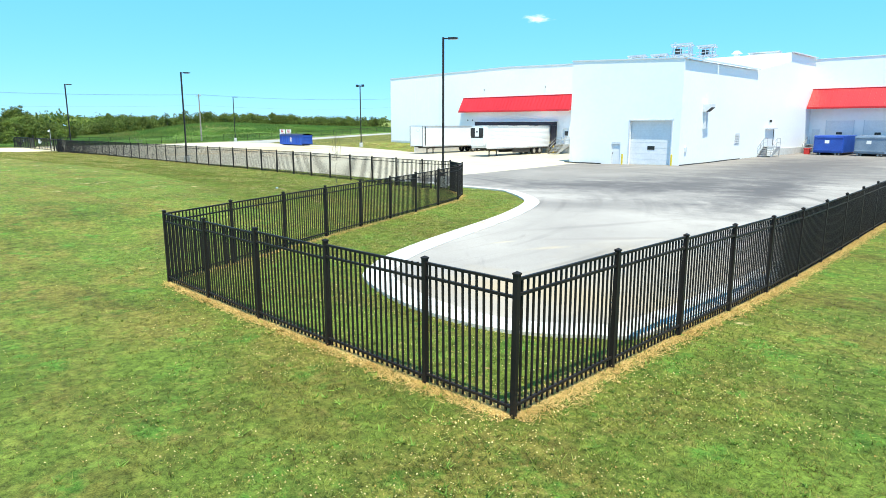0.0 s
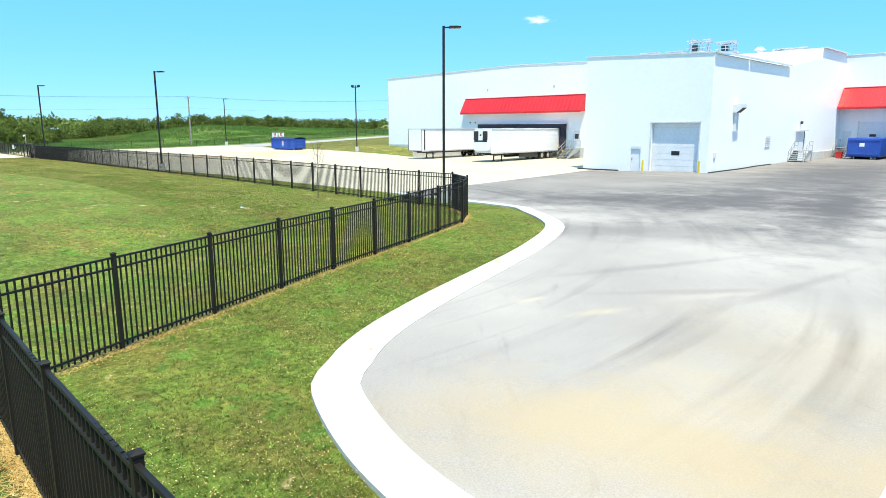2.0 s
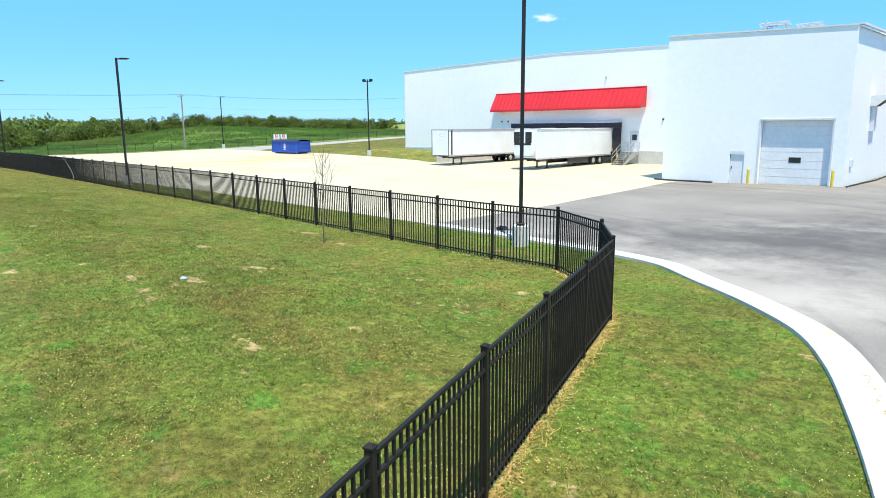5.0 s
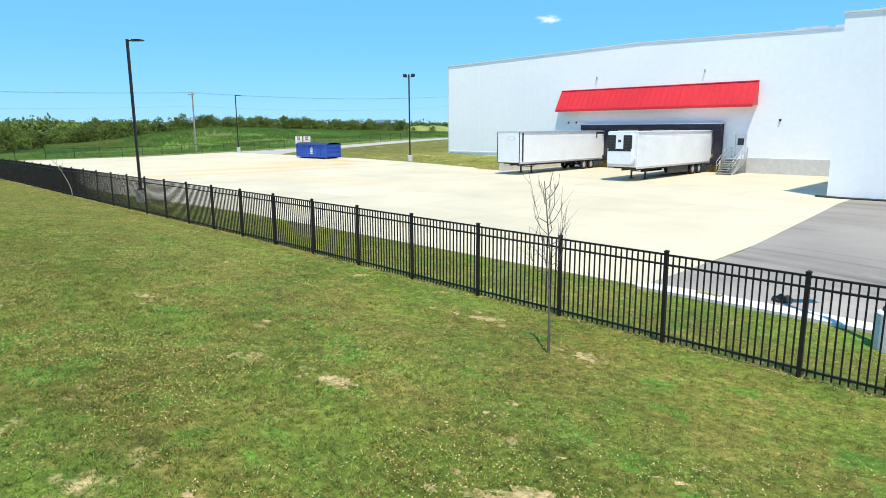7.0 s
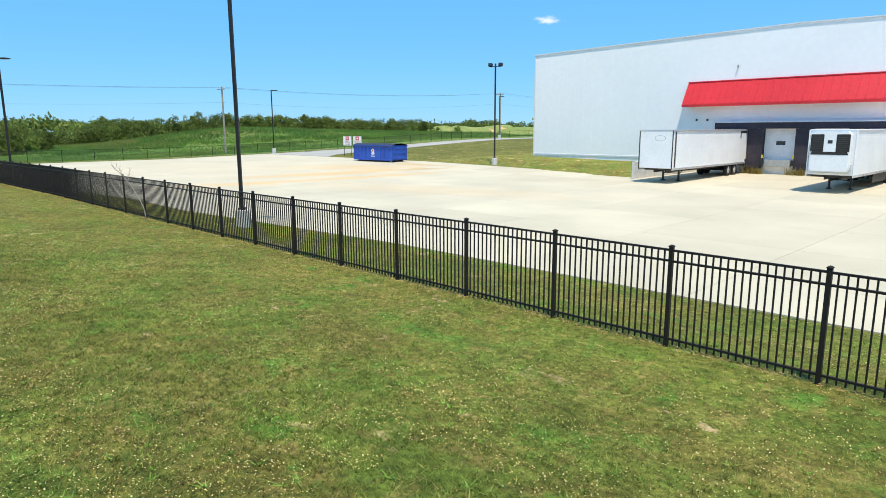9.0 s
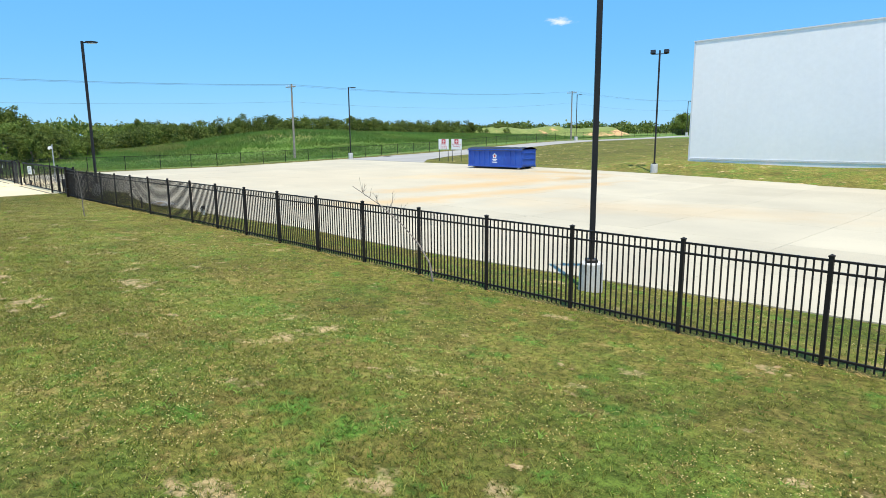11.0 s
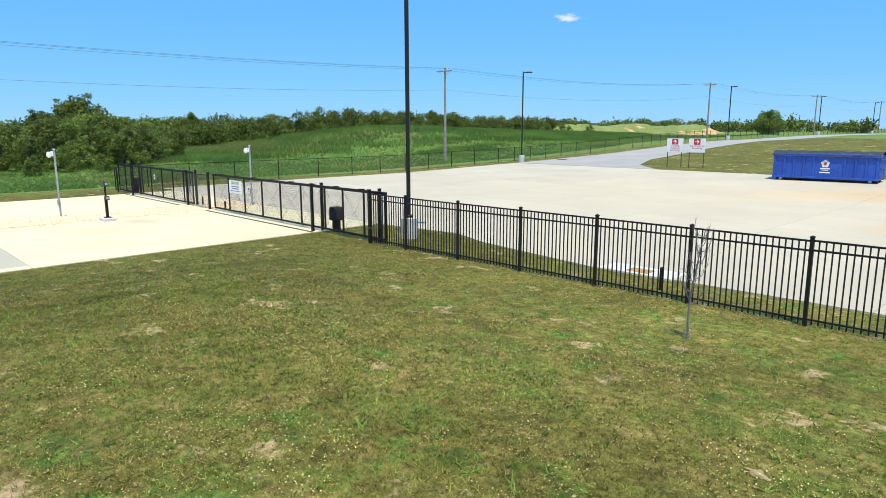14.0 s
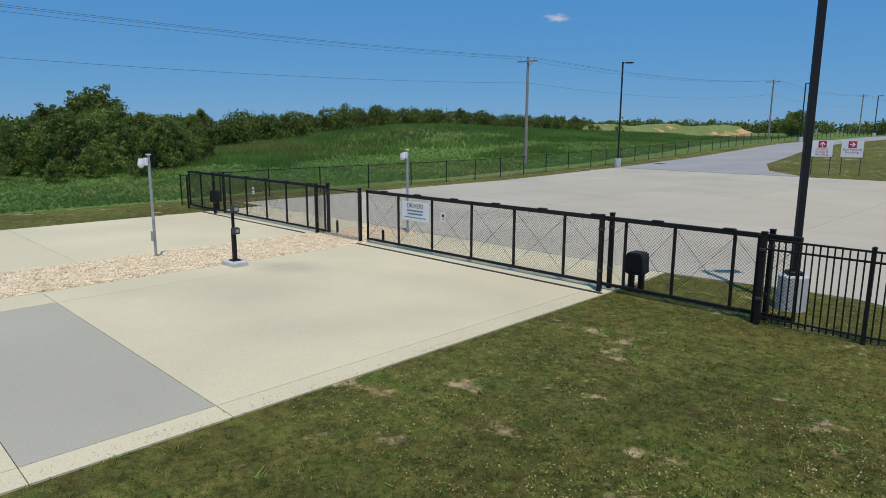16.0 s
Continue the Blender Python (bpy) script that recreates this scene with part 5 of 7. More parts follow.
def camera_post(x, y, h):
    r = thing("camera_post", (x, y, gz(x, y)), "thin galvanised pole with a white security camera", "camera post", "camera posts at the gate")
    bm = bmesh.new()
    rod(bm, (0, 0, -0.1), (0, 0, h), 0.042, n=14)
    part("pole", bm, M_GALV, r)
    bm = bmesh.new()
    box(bm, -0.06, 0.06, -0.06, 0.06, h, h + 0.03, 0.01)
    box(bm, -0.09, 0.09, -0.14, -0.05, h - 0.3, h - 0.08, 0.02)
    part("mount_box", bm, M_WHITE, r)
    bm = bmesh.new()
    bmesh.ops.create_uvsphere(bm, u_segments=16, v_segments=10, radius=0.10, matrix=pose(0, -0.22, h - 0.26))
    rod(bm, (0, -0.22, h - 0.26), (0, -0.22, h - 0.1), 0.10, 0.07, n=16)
    part("camera_dome", bm, M_WHITE, r)
    bm = bmesh.new()
    box(bm, -0.1, 0.1, -0.075, -0.05, 0.55, 0.85, 0.01)
    part("junction_box", bm, M_GALV, r)


camera_post(-17.0, -6.1, 3.1)
camera_post(-15.15, 2.4, 3.1)


# ---------- far chain-link fence along the meadow ----------
def far_fence():
    line = [(-30.2, 0.4), (-30.5, 20), (-31.0, 40), (-32.0, 70), (-33.0, 110), (-33.4, 160), (-33, 230)]
    pts = smooth_line(line, 3.05)
    root = thing("chain_link_fence", (line[0][0], line[0][1], 0), "low black chain-link fence along the meadow's edge", "fence")
    inv = Matrix.Translation((-line[0][0], -line[0][1], 0))
    bm = bmesh.new()
    rod(bm, (0, 0, -0.1), (0, 0, 1.55), 0.035, n=8)
    bmesh.ops.create_cone(bm, segments=8, radius1=0.04, radius2=0.015, depth=0.04, cap_ends=True, matrix=pose(0, 0, 1.56))
    pm = mesh_of("post", bm, M_BLACK)
    wires = bmesh.new()
    for i, (x, y) in enumerate(pts):
        o = part("post", pm, None, root)
        o.matrix_local = inv @ Matrix.Translation((x, y, gz(x, y)))
        if i + 1 < len(pts):
            x2, y2 = pts[i + 1]
            za, zb = gz(x, y), gz(x2, y2)
            a, b = Vector((x, y, za)) - Vector((*line[0], 0)), Vector((x2, y2, zb)) - Vector((*line[0], 0))
            up = Vector((0, 0, 1))
            rb = bmesh.new()
            rod(rb, a + up * 1.5, b + up * 1.5, 0.021, n=6)
            part("top_rail", rb, M_BLACK, root)
            rod(wires, a + up * 0.06, b + up * 0.06, 0.004, n=3, caps=False)
            n = 24 if y < 90 else 8
            for k in range(-n, n):
                for s in (1, -1):
                    u0, u1 = k / n, k / n + 0.48
                    z0, z1 = 0.05, 1.5
                    if u1 <= 0 or u0 >= 1:
                        continue
                    lo, hi = max(0, -u0 / 0.48), min(1, (1 - u0) / 0.48)
                    pa, pb = a.lerp(b, u0 + 0.48 * lo), a.lerp(b, u0 + 0.48 * hi)
                    ha, hb = z0 + (z1 - z0) * lo, z0 + (z1 - z0) * hi
                    if s < 0:
                        ha, hb = z1 + z0 - ha, z1 + z0 - hb
                    rod(wires, pa + up * ha, pb + up * hb, 0.003, n=3, caps=False)
    tagged(part("wire_mesh", wires, M_DARK, root), kind="stuff")


far_fence()


# ---------- direction signs ----------
def road_sign(x, y, words, arrow):
    g = gz(x, y)
    root = thing("direction_sign", (x, y, g, 0, 0, 14), "white direction sign with a red arrow panel on two dark posts", "sign",
                 "direction signs on the grass island")
    for s in (-0.62, 0.62):
        bm = bmesh.new()
        box(bm, s - 0.03, s + 0.03, 0.0, 0.05, -0.1, 2.6, 0.004)
        part("post", bm, M_DARK, root)
    bm = bmesh.new()
    box(bm, -0.72, 0.72, -0.02, -0.002, 1.4, 2.65, 0.004)
    part("board", bm, M_WHITE, root)
    bm = bmesh.new()
    box(bm, -0.28, 0.28, -0.026, -0.022, 2.1, 2.62, 0.0)
    part("arrow_panel", bm, M_SIGNRED, root, "red arrow panel")
    bm = bmesh.new()
    if arrow == "up":
        prism(bm, [(-0.03, 2.15), (0.03, 2.15), (0.03, 2.40), (0.13, 2.30), (0.17, 2.35), (0.0, 2.56), (-0.17, 2.35), (-0.13, 2.30), (-0.03, 2.40)],
              "y", -0.031, -0.027)
    else:
        prism(bm, [(-0.2, 2.33), (0.06, 2.33), (-0.04, 2.23), (0.01, 2.18), (0.2, 2.36), (0.01, 2.54), (-0.04, 2.49), (0.06, 2.39), (-0.2, 2.39)],
              "y", -0.031, -0.027)
    part("arrow", bm, M_WHITE, root)
    for k, w in enumerate(words):
        on_board(root, text_mesh(w, 0.23, M_SIGNRED), 0, 1.98 - 0.2 * k, -0.023)


road_sign(-12.45, 43.5, ["Shipping", "Packaging", "Receiving"], "up")
road_sign(-10.45, 43.7, ["Raw Material", "Receiving"], "right")


# ---------- roll-off containers ----------
def rolloff(x, y, heading, length, width, height, label, paint, tarp=True, tall_front=False):
    g = gz(x, y) + 0.03
    root = thing("roll_off_dumpster", (x, y, g, 0, 0, heading), label, "dumpster")
    h0 = 0.22
    bm = bmesh.new()
    t = 0.06
    box(bm, 0, length, 0, t, h0, height, 0.01)
    part("side_wall", bm, paint, root)
    bm = bmesh.new()
    box(bm, 0, length, width - t, width, h0, height, 0.01)
    part("side_wall", bm, paint, root)
    bm = bmesh.new()
    box(bm, 0, t, t, width - t, h0, height, 0.01)
    part("front_wall", bm, paint, root)
    bm = bmesh.new()
    box(bm, 0, length, t, width - t, h0, h0 + 0.08)
    part("floor", bm, M_DARK, root)
    n = int(length / 0.62)
    rib = bmesh.new()
    prism(rib, [(-0.06, -0.055), (0.06, -0.055), (0.08, 0), (-0.08, 0)], "z", h0 + 0.05, height - 0.1)
    rm = mesh_of("side_rib", rib, paint)
    for k in range(n + 1):
        for s in (0, 1):
            if s == 0 and 0.40 < k / n < 0.62:
                continue
            o = part("side_rib", rm, None, root)
            o.matrix_local = pose(0.12 + (length - 0.24) * k / n, 0.0 if s == 0 else width, 0, 0, 0, 0 if s == 0 else 180)
    for s, yy in ((0, -0.07), (1, width - 0.02)):
        bm = bmesh.new()
        box(bm, 0, length, yy, yy + 0.09, height - 0.1, height + 0.02, 0.012)
        part("top_rail", bm, paint, root)
        bm = bmesh.new()
        box(bm, 0, length, yy, yy + 0.09, h0 - 0.02, h0 + 0.12, 0.012)
        part("bottom_rail", bm, paint, root)
    bm = bmesh.new()
    box(bm, length - t, length, t + 0.02, width - t - 0.02, h0 + 0.02, height - 0.02, 0.01)
    gate = part("tail_gate", bm, paint, root, "hinged end gate")
    for k in range(3):
        bm = bmesh.new()
        box(bm, length, length + 0.06, 0.1, width - 0.1, h0 + 0.2 + k * 0.55, h0 + 0.3 + k * 0.55, 0.01)
        part("gate_rib", bm, paint, gate)
    for yy in (0.55, width - 0.75):
        bm = bmesh.new()
        box(bm, 0.1, length - 0.1, yy, yy + 0.2, 0.04, h0, 0.01)
        part("skid_rail", bm, M_DARK, root)
    for xx in (0.5, length - 0.5):
        for yy in (0.2, width - 0.35):
            bm = bmesh.new()
            rod(bm, (xx, yy, 0.11), (xx, yy + 0.16, 0.11), 0.11, n=14)
            part("roller", bm, M_RIM, root)
    if tarp:
        v, f = [], []
        nx, ny = 16, 8
        rnd = random.Random(3)
        for i in range(nx + 1):
            for j in range(ny + 1):
                u, w = i / nx, j / ny
                z = height + 0.05 + 0.16 * math.sin(math.pi * w) - 0.05 * math.sin(math.pi * 8 * u) ** 2 + rnd.uniform(-0.02, 0.02)
                if j in (0, ny):
                    z = height - 0.14 + rnd.uniform(-0.04, 0.02)
                v.append((-0.1 + (length + 0.2) * u, -0.12 + (width + 0.24) * w, z))
        for i in range(nx):
            for j in range(ny):
                f.append((i * (ny + 1) + j, (i + 1) * (ny + 1) + j, (i + 1) * (ny + 1) + j + 1, i * (ny + 1) + j + 1))
        part("tarp_cover", raw_mesh("tarp_cover", v, f, M_TARP), None, root, "black sagging tarp cover")
    # the maker's mark: a plain rosette, with unreadable lines below
    cx = length * 0.51
    for k in range(5):
        a = 2 * math.pi * k / 5 + 0.3
        bm = bmesh.new()
        rod(bm, (cx + 0.15 * math.cos(a), -0.003, 1.25 + 0.15 * math.sin(a)), (cx + 0.15 * math.cos(a), -0.008, 1.25 + 0.15 * math.sin(a)), 0.12, n=14)
        part("emblem_petal", bm, M_WHITE, root, "white emblem")
    bm = bmesh.new()
    rod(bm, (cx, -0.009, 1.25), (cx, -0.014, 1.25), 0.10, n=14)
    part("emblem_centre", bm, M_SIGNRED, root)
    bars(root, [(cx - 0.3, cx + 0.3, 0.92, 0.09), (cx - 0.2, cx + 0.2, 0.81, 0.05), (cx - 0.32, cx + 0.32, 0.65, 0.08)], M_WHITE, -0.004)
    return root


rolloff(-1.17, 36.1, 4.3, 6.5, 2.35, 1.9, "blue steel roll-off dumpster covered with a black tarp", M_BLUE)


def compactor(x, y, label, paint):
    """A closed container backed to the dock, seen on its end."""
    root = thing("compactor_container", (x, y, gz(x, y) + 0.03), label, "dumpster")
    w, l, h = 3.3, 6.0, 2.4
    bm = bmesh.new()
    box(bm, 0, w, 0, l, 0.3, h, 0.05)
    part("body", bm, paint, root)
    bm = bmesh.new()
    box(bm, 0.12, w - 0.12, -0.06, -0.003, 0.42, h - 0.1, 0.02)
    d = part("end_door", bm, paint, root)
    for z in (0.55, h - 0.3):
        bm = bmesh.new()
        box(bm, 0.05, w - 0.05, -0.12, -0.062, z, z + 0.12, 0.015)
        part("door_rib", bm, paint, d)
    for k in range(6):
        bm = bmesh.new()
        box(bm, -0.06, 0.0, 0.3 + k * 1.05, 0.42 + k * 1.05, 0.35, h - 0.1, 0.01)
        part("side_rib", bm, paint, root)
    for s in (0.5, w - 0.7):
        bm = bmesh.new()
        box(bm, s, s + 0.2, 0.0, l, 0.05, 0.3)
        part("skid_rail", bm, M_DARK, root)
        bm = bmesh.new()
        rod(bm, (s - 0.2, 0.25, 0.14), (s + 0.3, 0.25, 0.14), 0.13, n=12)
        part("roller", bm, M_RIM, root)
    bm = bmesh.new()
    box(bm, 1.25, 1.75, -0.07, -0.062, 1.45, 1.85)
    part("emblem", bm, M_WHITE, root, "pale emblem patch")


compactor(79.75, 63.4, "blue steel compactor container backed to the dock", M_BLUE)
compactor(84.2, 63.4, "faded blue-grey compactor container backed to the dock", M_BLUEGREY)


def red_bin():
    r = thing("waste_bin", (78.75, 64.6, 0.03), "small red plastic wheeled bin", "bin")
    bm = bmesh.new()
    prism(bm, [(-0.26, 0.08), (0.26, 0.08), (0.33, 0.95), (-0.33, 0.95)], "y", -0.3, 0.3)
    part("tub", bm, M_REDBIN, r)
    bm = bmesh.new()
    box(bm, -0.36, 0.36, -0.34, 0.34, 0.95, 1.02, 0.02)
    part("lid", bm, M_REDBIN, r)


red_bin()


# ---------- trailers at the dock ----------
def wheel(parent, x, y, z, r=0.5, w=0.28):
    bm = bmesh.new()
    prof = [(-w / 2, r * 0.6), (-w / 2, r * 0.94), (-w / 2 + 0.05, r), (w / 2 - 0.05, r), (w / 2, r * 0.94), (w / 2, r * 0.6)]
    n = 24
    rings = [[bm.verts.new((x + u, y + q * math.cos(2 * math.pi * k / n), z + q * math.sin(2 * math.pi * k / n))) for u, q in prof] for k in range(n)]
    for k in range(n):
        for j in range(5):
            bm.faces.new((rings[k][j], rings[(k + 1) % n][j], rings[(k + 1) % n][j + 1], rings[k][j + 1]))
    wh = part("wheel", bm, M_TYRE, parent, "black tyre")
    s = 1 if x > 0 else -1
    bm = bmesh.new()
    rod(bm, (x - w * 0.3, y, z), (x + s * w * 0.34, y, z), r * 0.6, n=20)
    rod(bm, (x + s * w * 0.34, y, z), (x + s * w * 0.5, y, z), r * 0.24, r * 0.18, n=14)
    part("rim", bm, M_RIM, wh, "dusty pale wheel rim")


def trailer(x, y_front, y_rear, label, reefer):
    g = gz(x, (y_front + y_rear) / 2)
    root = thing("box_trailer", (x, y_front, g), label, "trailer", "trailers backed to the dock")
    L, W, z0, z1 = y_rear - y_front, 2.58, 1.05 - 0.1, 3.85
    hw = W / 2
    bm = bmesh.new()
    box(bm, -hw + 0.03, hw - 0.03, 0.03, L, z0 + 0.12, z1 - 0.04, 0.02)
    part("body", bm, M_TRAILER, root)
    bm = bmesh.new()
    box(bm, -hw, hw, 0.0, L, z1 - 0.045, z1, 0.015)
    part("roof", bm, M_ALU if not reefer else M_TRAILER, root)
    for s in (-1, 1):
        bm = bmesh.new()
        box(bm, s * hw - 0.035, s * hw + 0.035, 0.0, L, z0, z0 + 0.16, 0.01)
        part("bottom_rail", bm, M_ALU, root)
        bm = bmesh.new()
        box(bm, s * hw - 0.03, s * hw + 0.03, 0.0, L, z1 - 0.14, z1 - 0.05, 0.01)
        part("top_rail", bm, M_ALU, root)
        bm = bmesh.new()
        box(bm, s * hw - 0.045, s * hw + 0.02, -0.02, 0.06, z0, z1 - 0.05, 0.02)
        part("corner_post", bm, M_DARK if not reefer else M_TRAILER, root)
        if reefer:
            for k in range(14):
                bm = bmesh.new()
                zz = z0 + 0.3 + k * 0.17
                box(bm, s * (hw - 0.032), s * (hw - 0.02), 0.14, L - 0.05, zz, zz + 0.085)
                part("side_corrugation", bm, M_TRAILER, root)
        for k in range(9):
            bm = bmesh.new()
            box(bm, s * (hw + 0.036), s * (hw + 0.042), 0.6 + k * 1.6, 0.72 + k * 1.6, z0 + 0.05, z0 + 0.09)
            part("side_marker", bm, M_SIGNRED if k % 2 else M_WHITE, root)
    if not reefer:
        bm = bmesh.new()
        box(bm, hw - 0.028, hw - 0.02, 0.4, 0.62, z0 + 0.2, z1 - 0.15)
        part("dark_corner_strip", bm, M_DARK, root, "dark strip behind the front corner")
        bm = bmesh.new()
        box(bm, hw - 0.028, hw - 0.022, L - 1.5, L - 0.1, z1 - 0.32, z1 - 0.15)
        box(bm, hw - 0.028, hw - 0.022, L - 1.5, L - 1.3, z1 - 0.75, z1 - 0.32)
        part("side_marking", bm, M_DARK, root, "dark vinyl corner marking")
        bm = bmesh.new()
        n = 40
        for k in range(n):
            a0, a1 = 2 * math.pi * k / n, 2 * math.pi * (k + 1) / n
            q = [(0.30 + rr * 0.42 * math.cos(a), 3.25 + rr * 0.20 * math.sin(a)) for a in (a0, a1) for rr in (1.0, 0.93)]
            vs = [bm.verts.new((u, 0.024, v)) for u, v in (q[0], q[2], q[3], q[1])]
            bm.faces.new(vs)
        part("oval_emblem", bm, M_BLUEGREY, root, "thin oval emblem outline")
    else:
        # cooling unit on the nose
        bm = bmesh.new()
        prism(bm, [(-1.0, 1.3), (1.0, 1.3), (1.08, 1.5), (1.08, 3.55), (0.95, 3.72), (-0.95, 3.72), (-1.08, 3.55), (-1.08, 1.5)], "y", -0.48, 0.025)
        bmesh.ops.bevel(bm, geom=bm.edges[:], offset=0.04, segments=2, affect="EDGES")
        unit = part("cooling_unit", bm, M_TRAILER, root, "white cooling unit on the nose")
        for s in (-1, 1):
            bm = bmesh.new()
            box(bm, *sorted((s * 0.34, s * 1.06)), -0.495, -0.470, 2.5, 3.55, 0.03)
            gr = part("grille", bm, M_RUBBER, unit, "dark louvred grille")
            for k in range(7):
                bm = bmesh.new()
                box(bm, *sorted((s * 0.42, s * 0.94)), -0.505, -0.497, 2.66 + k * 0.115, 2.70 + k * 0.115)
                part("grille_bar", bm, M_DARK, gr)
        bm = bmesh.new()
        box(bm, -0.13, 0.13, -0.486, -0.4815, 3.0, 3.2)
        part("maker_mark", bm, M_INK, unit, "small dark mark")
        bm = bmesh.new()
        prism(bm, [(-1.05, 2.32), (1.05, 2.32), (0.95, 2.5), (-0.95, 2.5)], "y", -0.492, -0.482)
        part("grille_sweep", bm, M_RUBBER, unit)
        bm = bmesh.new()
        box(bm, -1.15, 1.15, -0.06, 0.028, 1.2, 1.75, 0.03)
        part("nose_plate", bm, M_ALU, root, "bare metal nose plate")
    # running gear
    bm = bmesh.new()
    for s in (-0.45, 0.45):
        box(bm, s - 0.04, s + 0.04, 0.8, L - 0.3, z0 - 0.22, z0 + 0.1)
    for k in range(12):
        box(bm, -hw + 0.06, hw - 0.06, 0.8 + k * 1.2, 0.88 + k * 1.2, z0 - 0.06, z0 + 0.1)
    part("chassis", bm, M_DARK, root)
    for s in (-0.62, 0.62):
        bm = bmesh.new()
        box(bm, s - 0.06, s + 0.06, 2.55, 2.68, 0.1, z0, 0.01)
        box(bm, s - 0.14, s + 0.14, 2.47, 2.76, 0.03, 0.1, 0.01)
        rod(bm, (s, 2.6, 0.5), (s, 3.5, z0 - 0.02), 0.03, n=6)
        part("landing_leg", bm, M_DARK, root)
    bm = bmesh.new()
    rod(bm, (-0.62, 2.6, 0.62), (0.62, 2.6, 0.62), 0.03, n=6)
    part("leg_crossbar", bm, M_DARK, root)
    for yy in (L - 2.2, L - 3.45):
        bm = bmesh.new()
        rod(bm, (-1.0, yy, 0.53), (1.0, yy, 0.53), 0.07, n=10)
        part("axle", bm, M_DARK, root)
        for xx in (-1.12, 1.12):
            wheel(root, xx, yy, 0.53)
    for s in (-1, 1):
        bm = bmesh.new()
        box(bm, s * 1.2 - 0.012, s * 1.2 + 0.012, 5.2, L - 4.4, 0.35, z0, 0.006)
        if reefer:
            part("side_skirt", bm, M_DARK, root)
        else:
            bm.free()
    bm = bmesh.new()
    box(bm, -0.95, 0.95, L - 1.4, L - 1.38, 0.35, 0.9)
    part("mud_flap", bm, M_RUBBER, root)
    return root


trailer(38.17, 33.95, 47.75, "plain white dry-van trailer backed to the dock", False)
trailer(49.45, 34.45, 47.75, "white refrigerated trailer with a cooling unit on its nose", True)


# grass bank and retaining wall beside the dock court
def grass_bank():
    v, f = [], []
    xs = list(np.linspace(5, 34.9, 18))
    ys = list(np.linspace(36.4, 48.18, 10))
    for j, y in enumerate(ys):
        for x in xs:
            y0 = float(np.interp(x, [6, 16.7, 34.9], [38.5, 40.6, 36.7]))
            k = smoothstep((y - y0) / 6.0) * smoothstep((x - 6) / 8)
            v.append((x, y, gz(x, y) - 0.02 + k * (1.15 - 0.45) + (0.18 * smoothstep((x - 28) / 6) * k)))
    w = len(xs)
    for j in range(len(ys) - 1):
        for i in range(w - 1):
            f.append((j * w + i, j * w + i + 1, (j + 1) * w + i + 1, (j + 1) * w + i))
    me = raw_mesh("grass_bank", v, f, M_LAWN)
    me.polygons.foreach_set("use_smooth", [True] * len(f))
    tagged(new("grass_bank", me), "mown grass bank rising to the warehouse wall", "lawn", kind="structure")


grass_bank()
bm = bmesh.new()
prism(bm, [(36.5, -0.3), (48.18, -0.3), (48.18, 1.5), (36.5, 1.3)], "x", 34.92, 35.16)
tagged(part("retaining_wall", bm, M_BASE), "low bare concrete retaining wall beside the dock", "wall", kind="structure")
r = thing("guard_rail", (35.05, 43.2, 1.42), "pale tube guard rail on the retaining wall", "railing")
for z in (0.55, 1.0):
    bm = bmesh.new()
    rod(bm, (0, 0, z), (0, 4.9, z + 0.02), 0.024, n=8)
    part("rail", bm, M_GALV, r)
for k in range(4):
    bm = bmesh.new()
    rod(bm, (0, 0.05 + 1.6 * k, -0.02), (0, 0.05 + 1.6 * k, 1.0), 0.024, n=8)
    part("upright", bm, M_GALV, r)


def yellow_bollard(x, y):
    r = thing("bollard", (x, y, gz(x, y)), "yellow painted steel bollard", "bollard", "yellow bollards by the doors")
    bm = bmesh.new()
    rod(bm, (0, 0, -0.1), (0, 0, 1.05), 0.085, n=16)
    rod(bm, (0, 0, 1.05), (0, 0, 1.11), 0.085, 0.04, n=16)
    part("pipe", bm, M_YELLOW, r)


for bx, by in ((71.3, 31.6), (76.5, 31.6), (51.9, 47.0)):
    yellow_bollard(bx, by)


# roof plant
def pipe_rack(x, y, z, n, span, high, label):
    root = thing("roof_pipe_rack", (x, y, z), label, "roof equipment", "pipe racks on the roof")
    for k in range(n):
        for s in (0, 1.4):
            bm = bmesh.new()
            rod(bm, (k * span, s, -0.05), (k * span, s, high), 0.06, n=6)
            part("leg", bm, M_ALU, root)
        for zz in (high * 0.62, high):
            bm = bmesh.new()
            rod(bm, (k * span, 0, zz), (k * span, 1.4, zz), 0.05, n=6)
            part("cross_bar", bm, M_ALU, root)
    for yy, zz, rr in ((0.1, 1.06, 0.09), (0.5, 1.0, 0.14), (0.95, 0.98, 0.08), (1.25, 0.66, 0.1), (0.4, 0.68, 0.16), (0.05, 0.8, 0.05)):
        bm = bmesh.new()
        rod(bm, (-0.5, yy, zz * high), ((n - 1) * span + 0.5, yy, zz * high), rr, n=10)
        part("pipe", bm, M_ALU, root)
    for xx, yy in ((0.3, 0.5), ((n - 1) * span - 0.2, 0.95)):
        bm = bmesh.new()
        rod(bm, (xx, yy, 0), (xx, yy, high * 0.98), 0.1, n=10)
        part("riser", bm, M_ALU, root)
    bm = bmesh.new()
    box(bm, 0.2, 0.9, 0.2, 1.1, high * 0.72, high * 0.9, 0.03)
    part("valve_box", bm, M_DARK, root, "dark valve box")


def roof_z(x):
    return float(np.interp(x, [16, 42.8, 64.7, 76.7], [11.55, 12.0, 11.5, 10.1]))


